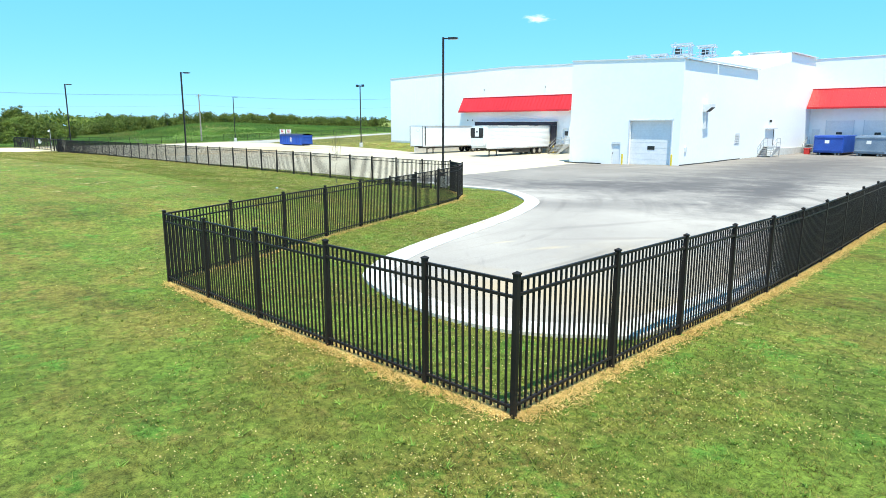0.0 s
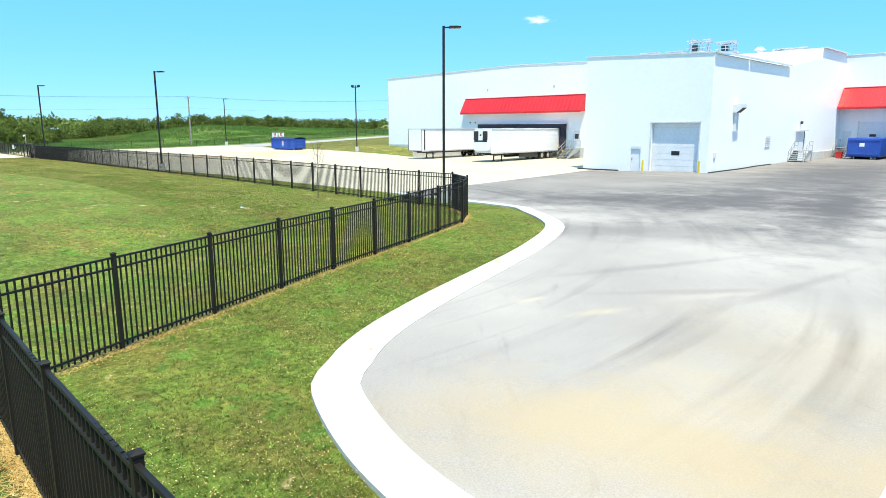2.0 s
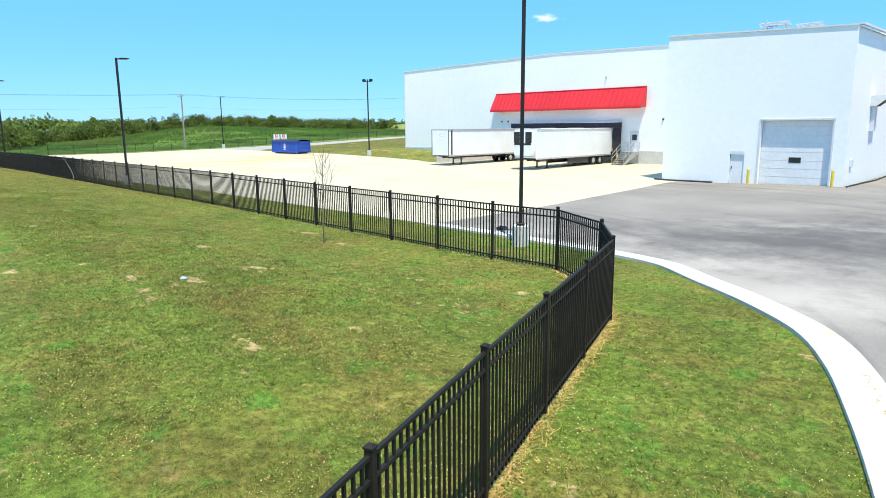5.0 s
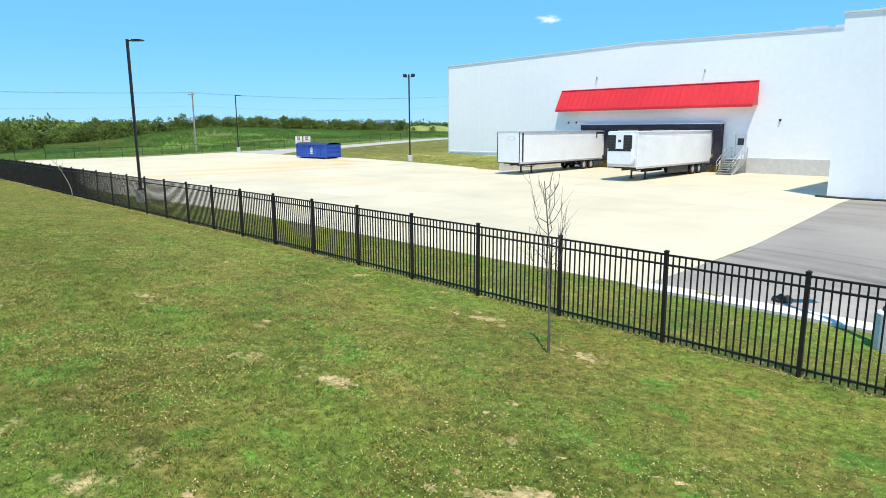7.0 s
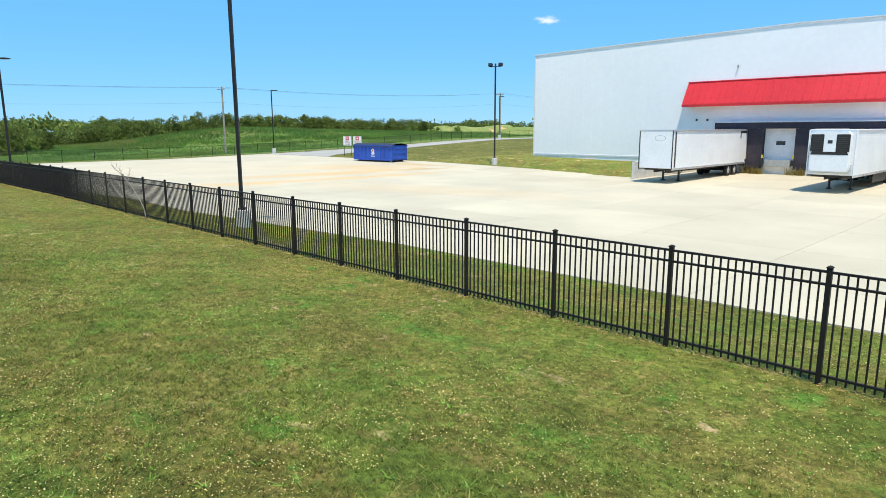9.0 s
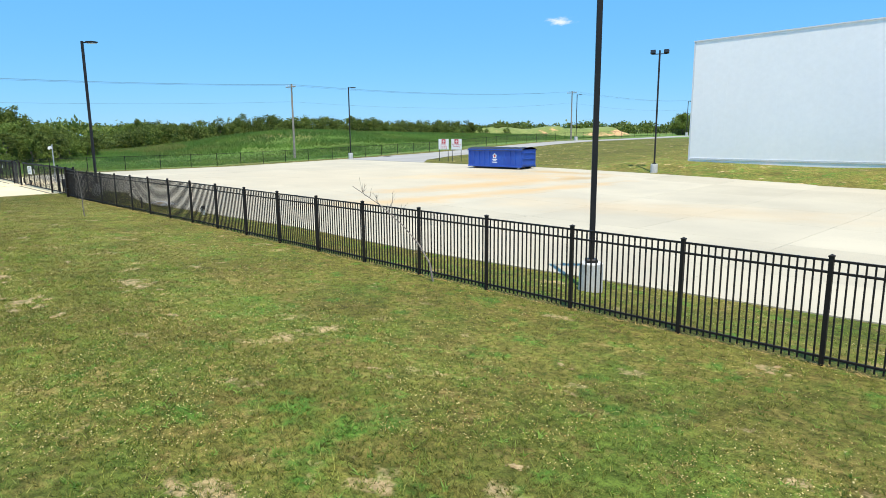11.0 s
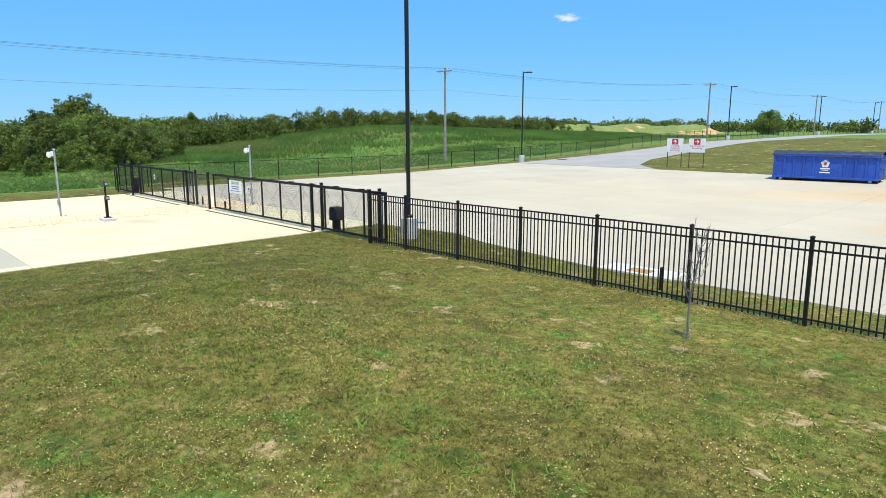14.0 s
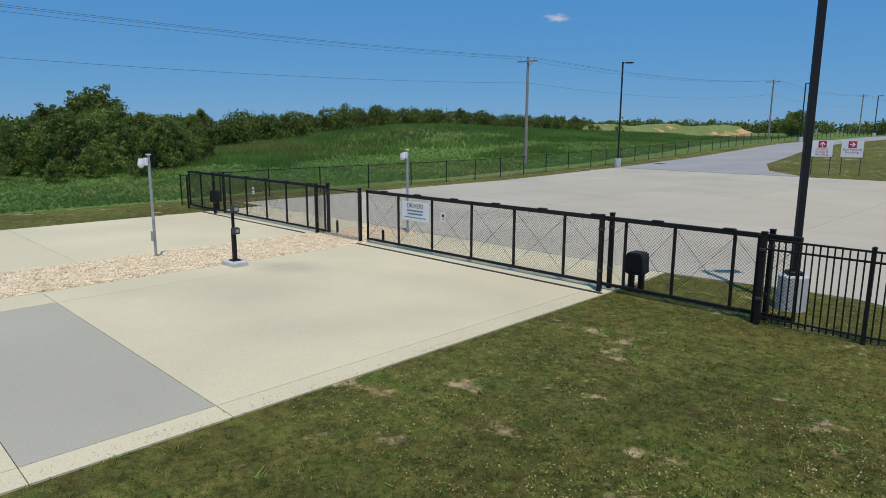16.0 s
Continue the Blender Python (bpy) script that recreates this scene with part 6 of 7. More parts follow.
RACK = "bright insulated pipes on a steel rack on the roof"
pipe_rack(50.6, 68.6, roof_z(50.6+1), 3, 1.1, 2.75, RACK)
pipe_rack(54.6, 68.6, roof_z(54.6+1), 3, 0.9, 2.75, RACK)
pipe_rack(57.8, 68.6, roof_z(57.8+1), 3, 1.2, 4.0, RACK)
pipe_rack(61.9, 68.6, roof_z(61.9+1), 3, 0.9, 3.6, RACK)
pipe_rack(69.3, 68.6, 12.72, 4, 1.05, 1.0, RACK)
for k, (vx, vh) in enumerate(((58.0, 4.4), (60.7, 3.9), (46.6, 2.2))):
    r = thing("roof_vent_pipe", (vx, 68.4, roof_z(vx)), "thin pale vent pipe standing on the roof", "roof equipment")
    bm = bmesh.new()
    rod(bm, (0, 0, -0.05), (0, 0, vh), 0.06, n=8)
    rod(bm, (0, 0, vh), (0.35, 0, vh + 0.05), 0.05, n=8)
    part("pipe", bm, M_ALU, r)
r = thing("roof_fan", (67.3, 68.6, 12.72), "pale mushroom roof fan", "roof equipment")
bm = bmesh.new()
box(bm, -0.5, 0.5, -0.5, 0.5, 0, 0.5, 0.05)
part("curb", bm, M_TRIM, r)
bm = bmesh.new()
rod(bm, (0, 0, 0.5), (0, 0, 1.1), 0.4, 0.4, n=18)
rod(bm, (0, 0, 1.1), (0, 0, 1.5), 0.75, 0.3, n=18)
part("housing", bm, M_TRIM, r)
r = thing("rooftop_unit", (84.5, 74.5, 12.3), "beige rooftop air unit", "roof equipment")
bm = bmesh.new()
box(bm, 0, 3.0, 0, 2.2, 0, 1.3, 0.04)
part("cabinet", bm, M_TRIM, r)


# ---------- utility poles and wires ----------
UPOLES = [(-37.0, 37.7, 10.6), (-36.9, 104.6, 12.1), (-36.8, 164, 12.0), (-36.8, 225, 12.2), (-36.0, -40.0, 10.6)]


def utility_pole(x, y, top):
    g = gz(x, y)
    root = thing("utility_pole", (x, y, g, 0, 0, 4), "weathered wooden utility pole with a crossarm", "utility pole", "utility poles along the road")
    h = top - g
    bm = bmesh.new()
    rod(bm, (0, 0, -0.2), (0, 0, h), 0.17, 0.11, n=12)
    part("pole", bm, M_WOODPOLE, root)
    bm = bmesh.new()
    box(bm, -1.15, 1.15, -0.17, -0.08, h - 0.45, h - 0.33, 0.01)
    part("crossarm", bm, M_WOODPOLE, root)
    for s in (-1.05, -0.45, 0.45, 1.05):
        bm = bmesh.new()
        rod(bm, (s, -0.12, h - 0.33), (s, -0.12, h - 0.22), 0.03, n=8)
        rod(bm, (s, -0.12, h - 0.22), (s, -0.12, h - 0.12), 0.055, 0.035, n=10)
        part("insulator", bm, M_TRIM, root)
    for s in (-1, 1):
        bm = bmesh.new()
        rod(bm, (s * 0.7, -0.12, h - 0.45), (0, -0.12, h - 1.0), 0.018, n=5)
        part("arm_brace", bm, M_GALV, root)


for u in UPOLES:
    utility_pole(*u)


def wire(a, b, sag, r=0.008):
    bm = bmesh.new()
    n = 18
    pts = [Vector(a).lerp(Vector(b), k / n) - Vector((0, 0, sag * 4 * (k / n) * (1 - k / n))) for k in range(n + 1)]
    rings = [[bm.verts.new(p + Vector((r * math.cos(k * math.pi / 2), 0, r * math.sin(k * math.pi / 2)))) for k in range(4)] for p in pts]
    for g, h in zip(rings, rings[1:]):
        for k in range(4):
            bm.faces.new((g[k], g[(k + 1) % 4], h[(k + 1) % 4], h[k]))
    tagged(part("overhead_wire", bm, M_DARK), "thin dark overhead wire between the poles", "wire", "overhead wires")


order = [4, 0, 1, 2, 3]
for i, j in zip(order, order[1:]):
    a, b = UPOLES[i], UPOLES[j]
    for s in (-1.05, 0.45, 1.05):
        wire((a[0] + s, a[1], a[2] - 0.12), (b[0] + s, b[1], b[2] - 0.12), 0.9)
    wire((a[0], a[1] - 0.1, a[2] - 2.4), (b[0], b[1] - 0.1, b[2] - 2.4), 1.0, 0.008)


# ---------- trees ----------
def leaf_cloud(seed, clumps, leaves, size, squash=0.8):
    """Leaf quads scattered through clumps, denser at their shells and feathered outside; returns vertex and face lists."""
    rng = np.random.default_rng(seed)
    v = []
    for cx, cy, cz, r in clumps:
        n = int(leaves * r * r)
        d = rng.normal(size=(n, 3))
        d /= np.linalg.norm(d, axis=1)[:, None]
        rad = r * rng.uniform(0.3, 1.2, n) ** 0.7 * (1 + 0.35 * (rng.uniform(size=n) > 0.85))
        c = np.array([cx, cy, cz]) + d * rad[:, None] * np.array([1, 1, squash])
        a = rng.normal(size=(n, 3)) + np.array([0, 0, 0.7])
        a /= np.linalg.norm(a, axis=1)[:, None]
        b = np.cross(a, d + 0.5 * rng.normal(size=(n, 3)))
        b /= np.maximum(np.linalg.norm(b, axis=1), 1e-6)[:, None]
        s = (size * rng.uniform(0.6, 1.4, n))[:, None]
        p, q = a * s, b * s * 0.5
        v.append(np.stack([c - p, c + q, c + p, c - q], axis=1).reshape(-1, 3))
    v = np.concatenate(v)
    return v.tolist(), np.arange(len(v)).reshape(-1, 4).tolist()


def tree_kind(name, seed, height, spread, clump_n, leaves, size, material, low=0.15):
    """Trunk, limbs and a crown of many uneven clumps with sprays of leaves standing out of it."""
    rng = random.Random(seed)
    root = thing("tree", (0, 0, -500), "", "tree", "trees at the meadow's edge")
    tagged(root, name)
    bm = bmesh.new()
    rod(bm, (0, 0, -0.2), (0.1, 0, height * 0.45), height * 0.022 + 0.03, height * 0.012 + 0.02, n=8)
    clumps = []
    for k in range(clump_n):
        a = rng.uniform(0, 2 * math.pi)
        z = height * rng.uniform(low, 0.88)
        ring = spread * (1 - abs(z / height - 0.42) * 1.25) * rng.uniform(0.25, 1.0)
        r = height * rng.uniform(0.06, 0.15)
        c = (ring * math.cos(a), ring * math.sin(a), z)
        clumps.append((*c, r))
        if k % 3 == 0:
            clumps.append((c[0] * 1.12, c[1] * 1.12, z + r * 1.1, r * 0.45))
        if k < 14:
            rod(bm, (0.1 * z / height, 0, min(z * 0.6, height * 0.45)), c, height * 0.008 + 0.015, 0.01, n=5)
    for k in range(6):
        clumps.append((rng.uniform(-0.14, 0.14) * height, rng.uniform(-0.14, 0.14) * height, height * rng.uniform(0.82, 0.96), height * rng.uniform(0.04, 0.09)))
    part("trunk", bm, M_BARK, root)
    v, f = leaf_cloud(seed, clumps, leaves, size)
    part("crown", raw_mesh("crown", v, f, material), None, root)
    return root


kinds = [tree_kind("dense dark green wild tree at the field edge", 11, 8.0, 3.6, 62, 190, 0.17, M_LEAF, 0.04),
         tree_kind("broad bushy green tree at the field edge", 12, 7.0, 3.8, 60, 210, 0.16, M_LEAF2, 0.04),
         tree_kind("ragged dark green tree at the field edge", 13, 8.6, 2.9, 54, 190, 0.17, M_LEAF, 0.04),
         tree_kind("low rounded green shrub in the meadow", 14, 4.2, 2.6, 34, 420, 0.14, M_LEAF2, 0.05),
         tree_kind("dense dark shrub in the tree belt", 15, 5.2, 3.0, 34, 320, 0.16, M_LEAF, 0.05)]
rnd = random.Random(21)


def plant_tree(k, x, y, s, dz=0.0):
    copy_thing(kinds[k], pose(x, y, gz(x, y) - 0.1 + dz, 0, 0, rnd.uniform(0, 360)) @ Matrix.Scale(s, 4))


# the thicket beyond the exit lane: one tall tree, lower ones to its sides, shrubs along its front
for k, x, y, s in ((2, -74, 10.6, 0.94), (0, -73, 9.2, 0.88), (1, -75.5, 12.2, 0.98), (1, -71, 10.6, 0.84), (0, -78, 9.0, 0.74), (2, -80, 7.2, 0.72),
                   (0, -70, 6.2, 0.70), (1, -68, 8.4, 0.78), (0, -72, 14.8, 0.64), (1, -70, 13.2, 0.66), (2, -74, 18.2, 0.54), (0, -76, 16.6, 0.56),
                   (1, -71.5, 17.4, 0.58), (0, -66, 11.2, 0.62), (1, -64.5, 6.6, 0.70), (0, -62, 3.6, 0.62), (1, -66, 3.6, 0.62), (2, -69, 2.6, 0.50),
                   (1, -62, 9.4, 0.60), (4, -58.5, 7.0, 0.80), (4, -57, 3.4, 0.76), (3, -55, 5.4, 0.80), (4, -59.5, 11.2, 0.80), (3, -57.5, 9.6, 0.80),
                   (4, -63, 14.0, 0.76), (3, -66.5, 16.4, 0.80), (3, -69, 19.6, 0.62), (4, -71, 20.8, 0.66), (3, -60.5, 13.6, 0.60), (1, -80, 22.0, 0.44),
                   (4, -54.5, 0.6, 0.66), (3, -51.5, 2.6, 0.60), (4, -58, -1.2, 0.66), (4, -62, -2.0, 0.70), (3, -54, -3.4, 0.62), (4, -66, -4.0, 0.74),
                   (4, -57, -6.5, 0.64), (3, -61, -8.5, 0.80), (4, -66, -10, 0.70), (4, -70, -3, 0.80), (1, -76, 0, 0.62), (4, -76, -8, 0.76), (1, -82, -14, 0.56),
                   (4, -72, -15, 0.72), (4, -82, -22, 0.80), (1, -86, -30, 0.60), (4, -86, -40, 0.85), (0, -84, 2, 0.56), (3, -49.5, 5.4, 0.42), (3, -48.5, -0.4, 0.45),
                   (3, -97, 33.0, 0.55), (3, -93, 36.5, 0.62), (1, -132, 47, 0.70), (0, -135, 50.5, 0.68), (4, -104, 35, 0.75), (4, -109, 32, 0.7)):
    plant_tree(k, x, y, s)
# belt on the far side of the meadow
for i in range(40):
    t = i / 39
    x = -95 - 14 * max(0, t - 0.55) + rnd.uniform(-7, 3)
    y = 38 + 128 * t + rnd.uniform(-2, 2)
    plant_tree(rnd.choice([0, 1, 4, 4, 3]), x, y, rnd.uniform(0.50, 0.68) * (1 - 0.25 * t))
plant_tree(2, -95.5, 90.3, 0.58)
for i in range(16):
    plant_tree(rnd.choice([3, 4, 3]), -86 - rnd.uniform(0, 5), 40 + 7.0 * i + rnd.uniform(-3, 3), rnd.uniform(0.4, 0.65))
plant_tree(1, -64.0, 211, 1.2)
plant_tree(0, -66.5, 214, 0.95)
for k in kinds:
    for o in (k, *k.children_recursive):
        bpy.data.objects.remove(o)


def far_woods():
    """Woods round the horizon, one mass of leaf clumps."""
    rng = random.Random(8)
    clumps = []
    for i in range(1150):
        t = rng.uniform(0, 1)
        a = radians(-20 + 150 * t)
        d = rng.uniform(330, 430) if a < radians(75) else rng.uniform(240, 320)
        x, y = 40 - d * math.sin(a), d * math.cos(a)
        h = rng.uniform(2.2, 3.6) * (1 + 0.35 * noise.noise(Vector((t * 40, 0, 0))))
        clumps.append((x, y, gz(x, y) + h * 0.5 + rng.uniform(0, 2.6) * (1 + 0.5 * noise.noise(Vector((t * 25, 3, 0)))), h))
    v, f = leaf_cloud(5, clumps, 11, 0.75)
    tagged(part("far_woods", raw_mesh("far_woods", v, f, M_LEAF)), "distant dark green woods along the horizon", "woods", kind="stuff")


def tree_belt():
    """Scrub and low trees along the far side of the meadow, one continuous mass."""
    rng = random.Random(18)
    clumps = []
    for i in range(1300):
        t = rng.uniform(-0.3, 1)
        x = -98 - 16 * max(0, t - 0.55) - 40 * max(0, -t) + rng.uniform(-6, 7)
        y = 38 + 130 * t
        top = (4.2 if t > 0 else 3.0) - 1.2 * t + 1.3 * noise.noise(Vector((y * 0.09, 0, 0))) + 1.0 * noise.noise(Vector((y * 0.3, 5, 0)))
        r = rng.uniform(0.5, 1.3)
        clumps.append((x, y, gz(x, y) + max(0.4, top * rng.uniform(0.02, 1.0) ** 1.2), r))
    v, f = leaf_cloud(25, clumps, 95, 0.21)
    tagged(part("tree_belt", raw_mesh("tree_belt", v, f, M_LEAF)), "continuous belt of dark green scrub across the meadow", "woods", kind="stuff")


tree_belt()
far_woods()


def moundmat():
    """Weedy yellow-green top, orange clay where the side is steep."""
    m = pmat("spoil_heap", (0.13, 0.185, 0.042), (0.27, 0.295, 0.082), rough=0.95, fine=1.5, coarse=0.15, bump=0.4)
    n, l = m.node_tree.nodes, m.node_tree.links
    bsdf = n["Principled BSDF"]
    src = bsdf.inputs["Base Color"].links[0].from_socket
    geo = n.new("ShaderNodeNewGeometry")
    sep = n.new("ShaderNodeSeparateXYZ")
    l.new(geo.outputs["Normal"], sep.inputs[0])
    t = n.new("ShaderNodeTexNoise")
    t.inputs["Scale"].default_value, t.inputs["Detail"].default_value, t.inputs["Roughness"].default_value = 0.13, 7, 0.65
    l.new(geo.outputs["Position"], t.inputs["Vector"])
    s = n.new("ShaderNodeMath")
    s.operation = "MULTIPLY_ADD"
    s.inputs[1].default_value = -1.1
    l.new(t.outputs["Fac"], s.inputs[0])
    l.new(sep.outputs[2], s.inputs[2])
    r = n.new("ShaderNodeMapRange")
    r.inputs["From Min"].default_value, r.inputs["From Max"].default_value = 0.31, 0.24
    l.new(s.outputs[0], r.inputs["Value"])
    x = n.new("ShaderNodeMixRGB")
    x.inputs[2].default_value = (0.62, 0.37, 0.17, 1)
    l.new(r.outputs[0], x.inputs[0])
    l.new(src, x.inputs[1])
    l.new(x.outputs[0], bsdf.inputs["Base Color"])
    return m


def dirt_mound():
    """A long uneven heap along the far side of the meadow."""
    a, b = Vector((-106, 139)), Vector((-66, 184))
    d = (b - a).normalized()
    q = Vector((-d.y, d.x))
    nu, nv, wide = 90, 22, 15.0
    v, f = [], []
    for i in range(nu + 1):
        u = i / nu
        crest = 3.3 * min(1, 7 * u, 6 * (1 - u)) * (0.8 + 0.35 * noise.noise(Vector((u * 7, 0, 2))) + 0.15 * noise.noise(Vector((u * 25, 0, 5))))
        for j in range(nv + 1):
            w = 2 * j / nv - 1
            p = a.lerp(b, u) + q * w * wide
            h = crest * smoothstep((1 - abs(w)) * 1.9) + 0.35 * noise.noise(Vector((p.x * 0.2, p.y * 0.2, 1))) * (1 - abs(w))
            v.append((p.x, p.y, gz(p.x, p.y) - 0.15 + h))
    for i in range(nu):
        for j in range(nv):
            k = i * (nv + 1) + j
            f.append((k, k + 1, k + nv + 2, k + nv + 1))
    tagged(part("dirt_mound", raw_mesh("dirt_mound", v, f, moundmat())), "long weedy spoil heap with bare orange clay sides", "dirt mound")


dirt_mound()


# ---------- bare saplings ----------
def sapling(x, y, h, lean, seed, label, tone=M_TWIG, twigs=22, start=0.3, spread=1.0):
    rng = random.Random(seed)
    root = thing("sapling", (x, y, gz(x, y)), label, "tree")
    bm = bmesh.new()
    top = Vector((lean[0], lean[1], h))
    pts = [Vector((lean[0] * t * t + rng.uniform(-0.02, 0.02), lean[1] * t * t + rng.uniform(-0.02, 0.02), h * t)) for t in (0, .2, .4, .6, .8, 1)]
    pts[0].z = -0.05
    for i, (p, q) in enumerate(zip(pts, pts[1:])):
        rod(bm, p, q, 0.028 - 0.004 * i, 0.024 - 0.004 * i, n=6)
    part("trunk", bm, tone, root)
    for k in range(twigs):
        t = start + (0.96 - start) * (k + rng.random()) / twigs
        i = min(4, int(t * 5))
        p = pts[i].lerp(pts[i + 1], t * 5 - i)
        a = k * 2.4 + rng.uniform(-0.5, 0.5)
        ln = spread * h * rng.uniform(0.16, 0.30) * (1.25 - t * 0.7)
        out = Vector((math.cos(a), math.sin(a), 0))
        # each branch leaves the trunk sideways and bends upwards
        line = [p, p + out * ln * 0.26 + Vector((0, 0, ln * 0.16)), p + out * ln * 0.42 + Vector((0, 0, ln * 0.48)),
                p + out * ln * rng.uniform(0.42, 0.52) + Vector((0, 0, ln * rng.uniform(0.9, 1.1)))]
        line = line[:1] + [q + Vector((rng.uniform(-1, 1), rng.uniform(-1, 1), rng.uniform(-1, 1))) * ln * 0.05 for q in line[1:]]
        bm = bmesh.new()
        for m, (q0, q1) in enumerate(zip(line, line[1:])):
            rod(bm, q0, q1, 0.0085 - 0.002 * m, 0.0065 - 0.002 * m, n=4)
        for _ in range(5):
            m = rng.choice((1, 1, 2))
            s = line[m].lerp(line[m + 1], rng.random())
            rod(bm, s, s + (out * rng.uniform(-0.15, 0.35) + Vector((rng.uniform(-0.2, 0.2), rng.uniform(-0.2, 0.2), rng.uniform(0.15, 0.5)))) * ln, 0.004, 0.0015, n=3)
        part("branch", bm, tone, root)
    return root


sapling(69.7, -2.2, 3.1, (-0.5, 0.4), 4, "bare leafless sapling with spreading dark twigs before the fence", tone=M_BARK, twigs=19, start=0.40, spread=1.08)
sapling(11.0, -2.6, 2.1, (0.3, -0.2), 6, "thin bare sapling on the lawn before the fence")
sapling(32.6, -0.3, 2.3, (-3.0, -0.25), 9, "bare sapling leaning over along the fence", twigs=9, start=0.62)


# small things along the yard edge
def cleanout(x, y):
    r = thing("hydrant_post", (x, y, gz(x, y)), "small white pipe stub with a dark cap in the grass", "pipe stub")
    bm = bmesh.new()
    rod(bm, (0, 0, -0.1), (0, 0, 0.32), 0.07, n=12)
    part("pipe", bm, M_WHITE, r)
    bm = bmesh.new()
    rod(bm, (0, 0, 0.32), (0, 0, 0.42), 0.11, 0.09, n=12)
    rod(bm, (-0.2, 0, 0.3), (0.12, 0, 0.3), 0.05, n=8)
    part("cap", bm, M_RUBBER, r)


cleanout(13.6, 2.0)
r = thing("storm_inlet", (69.4, 5.1, gz(69.4, 5.1)), "pale concrete storm inlet with a rusty grate at the yard edge", "storm drain")
bm = bmesh.new()
box(bm, -0.9, 0.9, -0.3, 0.25, -0.1, 0.07, 0.02)
part("apron", bm, M_KERB, r)
bm = bmesh.new()
box(bm, -0.3, 0.35, -0.2, 0.15, 0.07, 0.085)
part("grate", bm, M_DIRT, r, "rusty grate")
r = thing("storm_inlet", (7.3, 2.3, gz(7.3, 2.3)), "pale concrete storm inlet with a rusty grate at the yard edge", "storm drain")
bm = bmesh.new()
box(bm, -1.1, 1.1, -0.35, 0.55, -0.1, 0.07, 0.02)
part("apron", bm, M_KERB, r)
bm = bmesh.new()
box(bm, -0.3, 0.35, -0.25, 0.2, 0.07, 0.085)
part("grate", bm, M_DIRT, r, "rusty grate")
# small black lump, flattened to the ground and roughened by noise
r = thing("litter_rag", (71.0, 5.9, gz(71, 5.9) + 0.03), "small flattened black lump lying at the kerb", "litter")
bm = bmesh.new()
bmesh.ops.create_icosphere(bm, subdivisions=3, radius=0.22)
for v in bm.verts:
    v.co.z = max(0, v.co.z * 0.7 + 0.08 * noise.noise(v.co * 9)) + 0.02
    v.co.x *= 1.2 + 0.4 * noise.noise(v.co * 5)
part("rag", bm, M_RUBBER, r)
M_BLUEPALE = pmat("pale_blue_plastic", (0.30, 0.48, 0.66), (0.46, 0.64, 0.80), rough=0.4, fine=20, coarse=4, bump=0.0)
for lx, ly, ls in ((72.86, -8.5, 0.09),):
    r = thing("litter_scrap", (lx, ly, gz(lx, ly)), "small pale blue scrap of litter on the lawn", "litter")
    bm = bmesh.new()
    bmesh.ops.create_icosphere(bm, subdivisions=2, radius=ls)
    for v in bm.verts:
        v.co.z = max(0, v.co.z * 0.6) + 0.03 * noise.noise(v.co * 30) + 0.02
    part("scrap", bm, M_BLUEPALE, r)


# ---------- gravel median ----------
def gravel():
    rng = np.random.default_rng(4)
    ico = bmesh.new()
    bmesh.ops.create_icosphere(ico, subdivisions=1, radius=1.0)
    bv = np.array([v.co[:] for v in ico.verts])
    bf = [[v.index for v in fc.verts] for fc in ico.faces]
    ico.free()
    n = 9000
    v, f = [], []
    xs = rng.uniform(-17.75, -14.75, n)
    ys = rng.uniform(-11, 2.8, n)
    ss = rng.uniform(0.018, 0.05, n)
    for k in range(n):
        i = len(v)
        sc = ss[k] * rng.uniform(0.7, 1.3, 3)
        jit = rng.uniform(0.75, 1.2, len(bv))
        p = bv * jit[:, None] * sc + (xs[k], ys[k], -0.03 + ss[k] * 0.4)
        v += [tuple(q) for q in p]
        f += [tuple(i + a for a in fc) for fc in bf]
    tagged(part("gravel_stones", raw_mesh("gravel_stones", v, f, M_STONE)), "cream limestone gravel between the two lanes", "gravel", kind="stuff")


gravel()
bm = bmesh.new()
box(bm, -17.78, -14.72, -40, 2.86, -0.2, -0.03)
tagged(part("gravel_bed", bm, M_STONE), "cream gravel bed between the lanes", "gravel", kind="structure")


# ---------- grass blades, clover, straw ----------
def inside(poly, x, y):
    c = False
    j = len(poly) - 1
    for i in range(len(poly)):
        (xa, ya), (xb, yb) = poly[i], poly[j]
        if (ya > y) != (yb > y) and x < (xb - xa) * (y - ya) / (yb - ya) + xa:
            c = not c
        j = i
    return c


TURN_POLY = KERB_LINE + [(97.9, 60.0), (67.6, 60.0)]


def is_lawn(x, y):
    if x < -5.5:
        return False
    if x < 67.6:
        return y < yard_edge(x) + 0.04
    return not inside(TURN_POLY, x, y) and y < 4.9


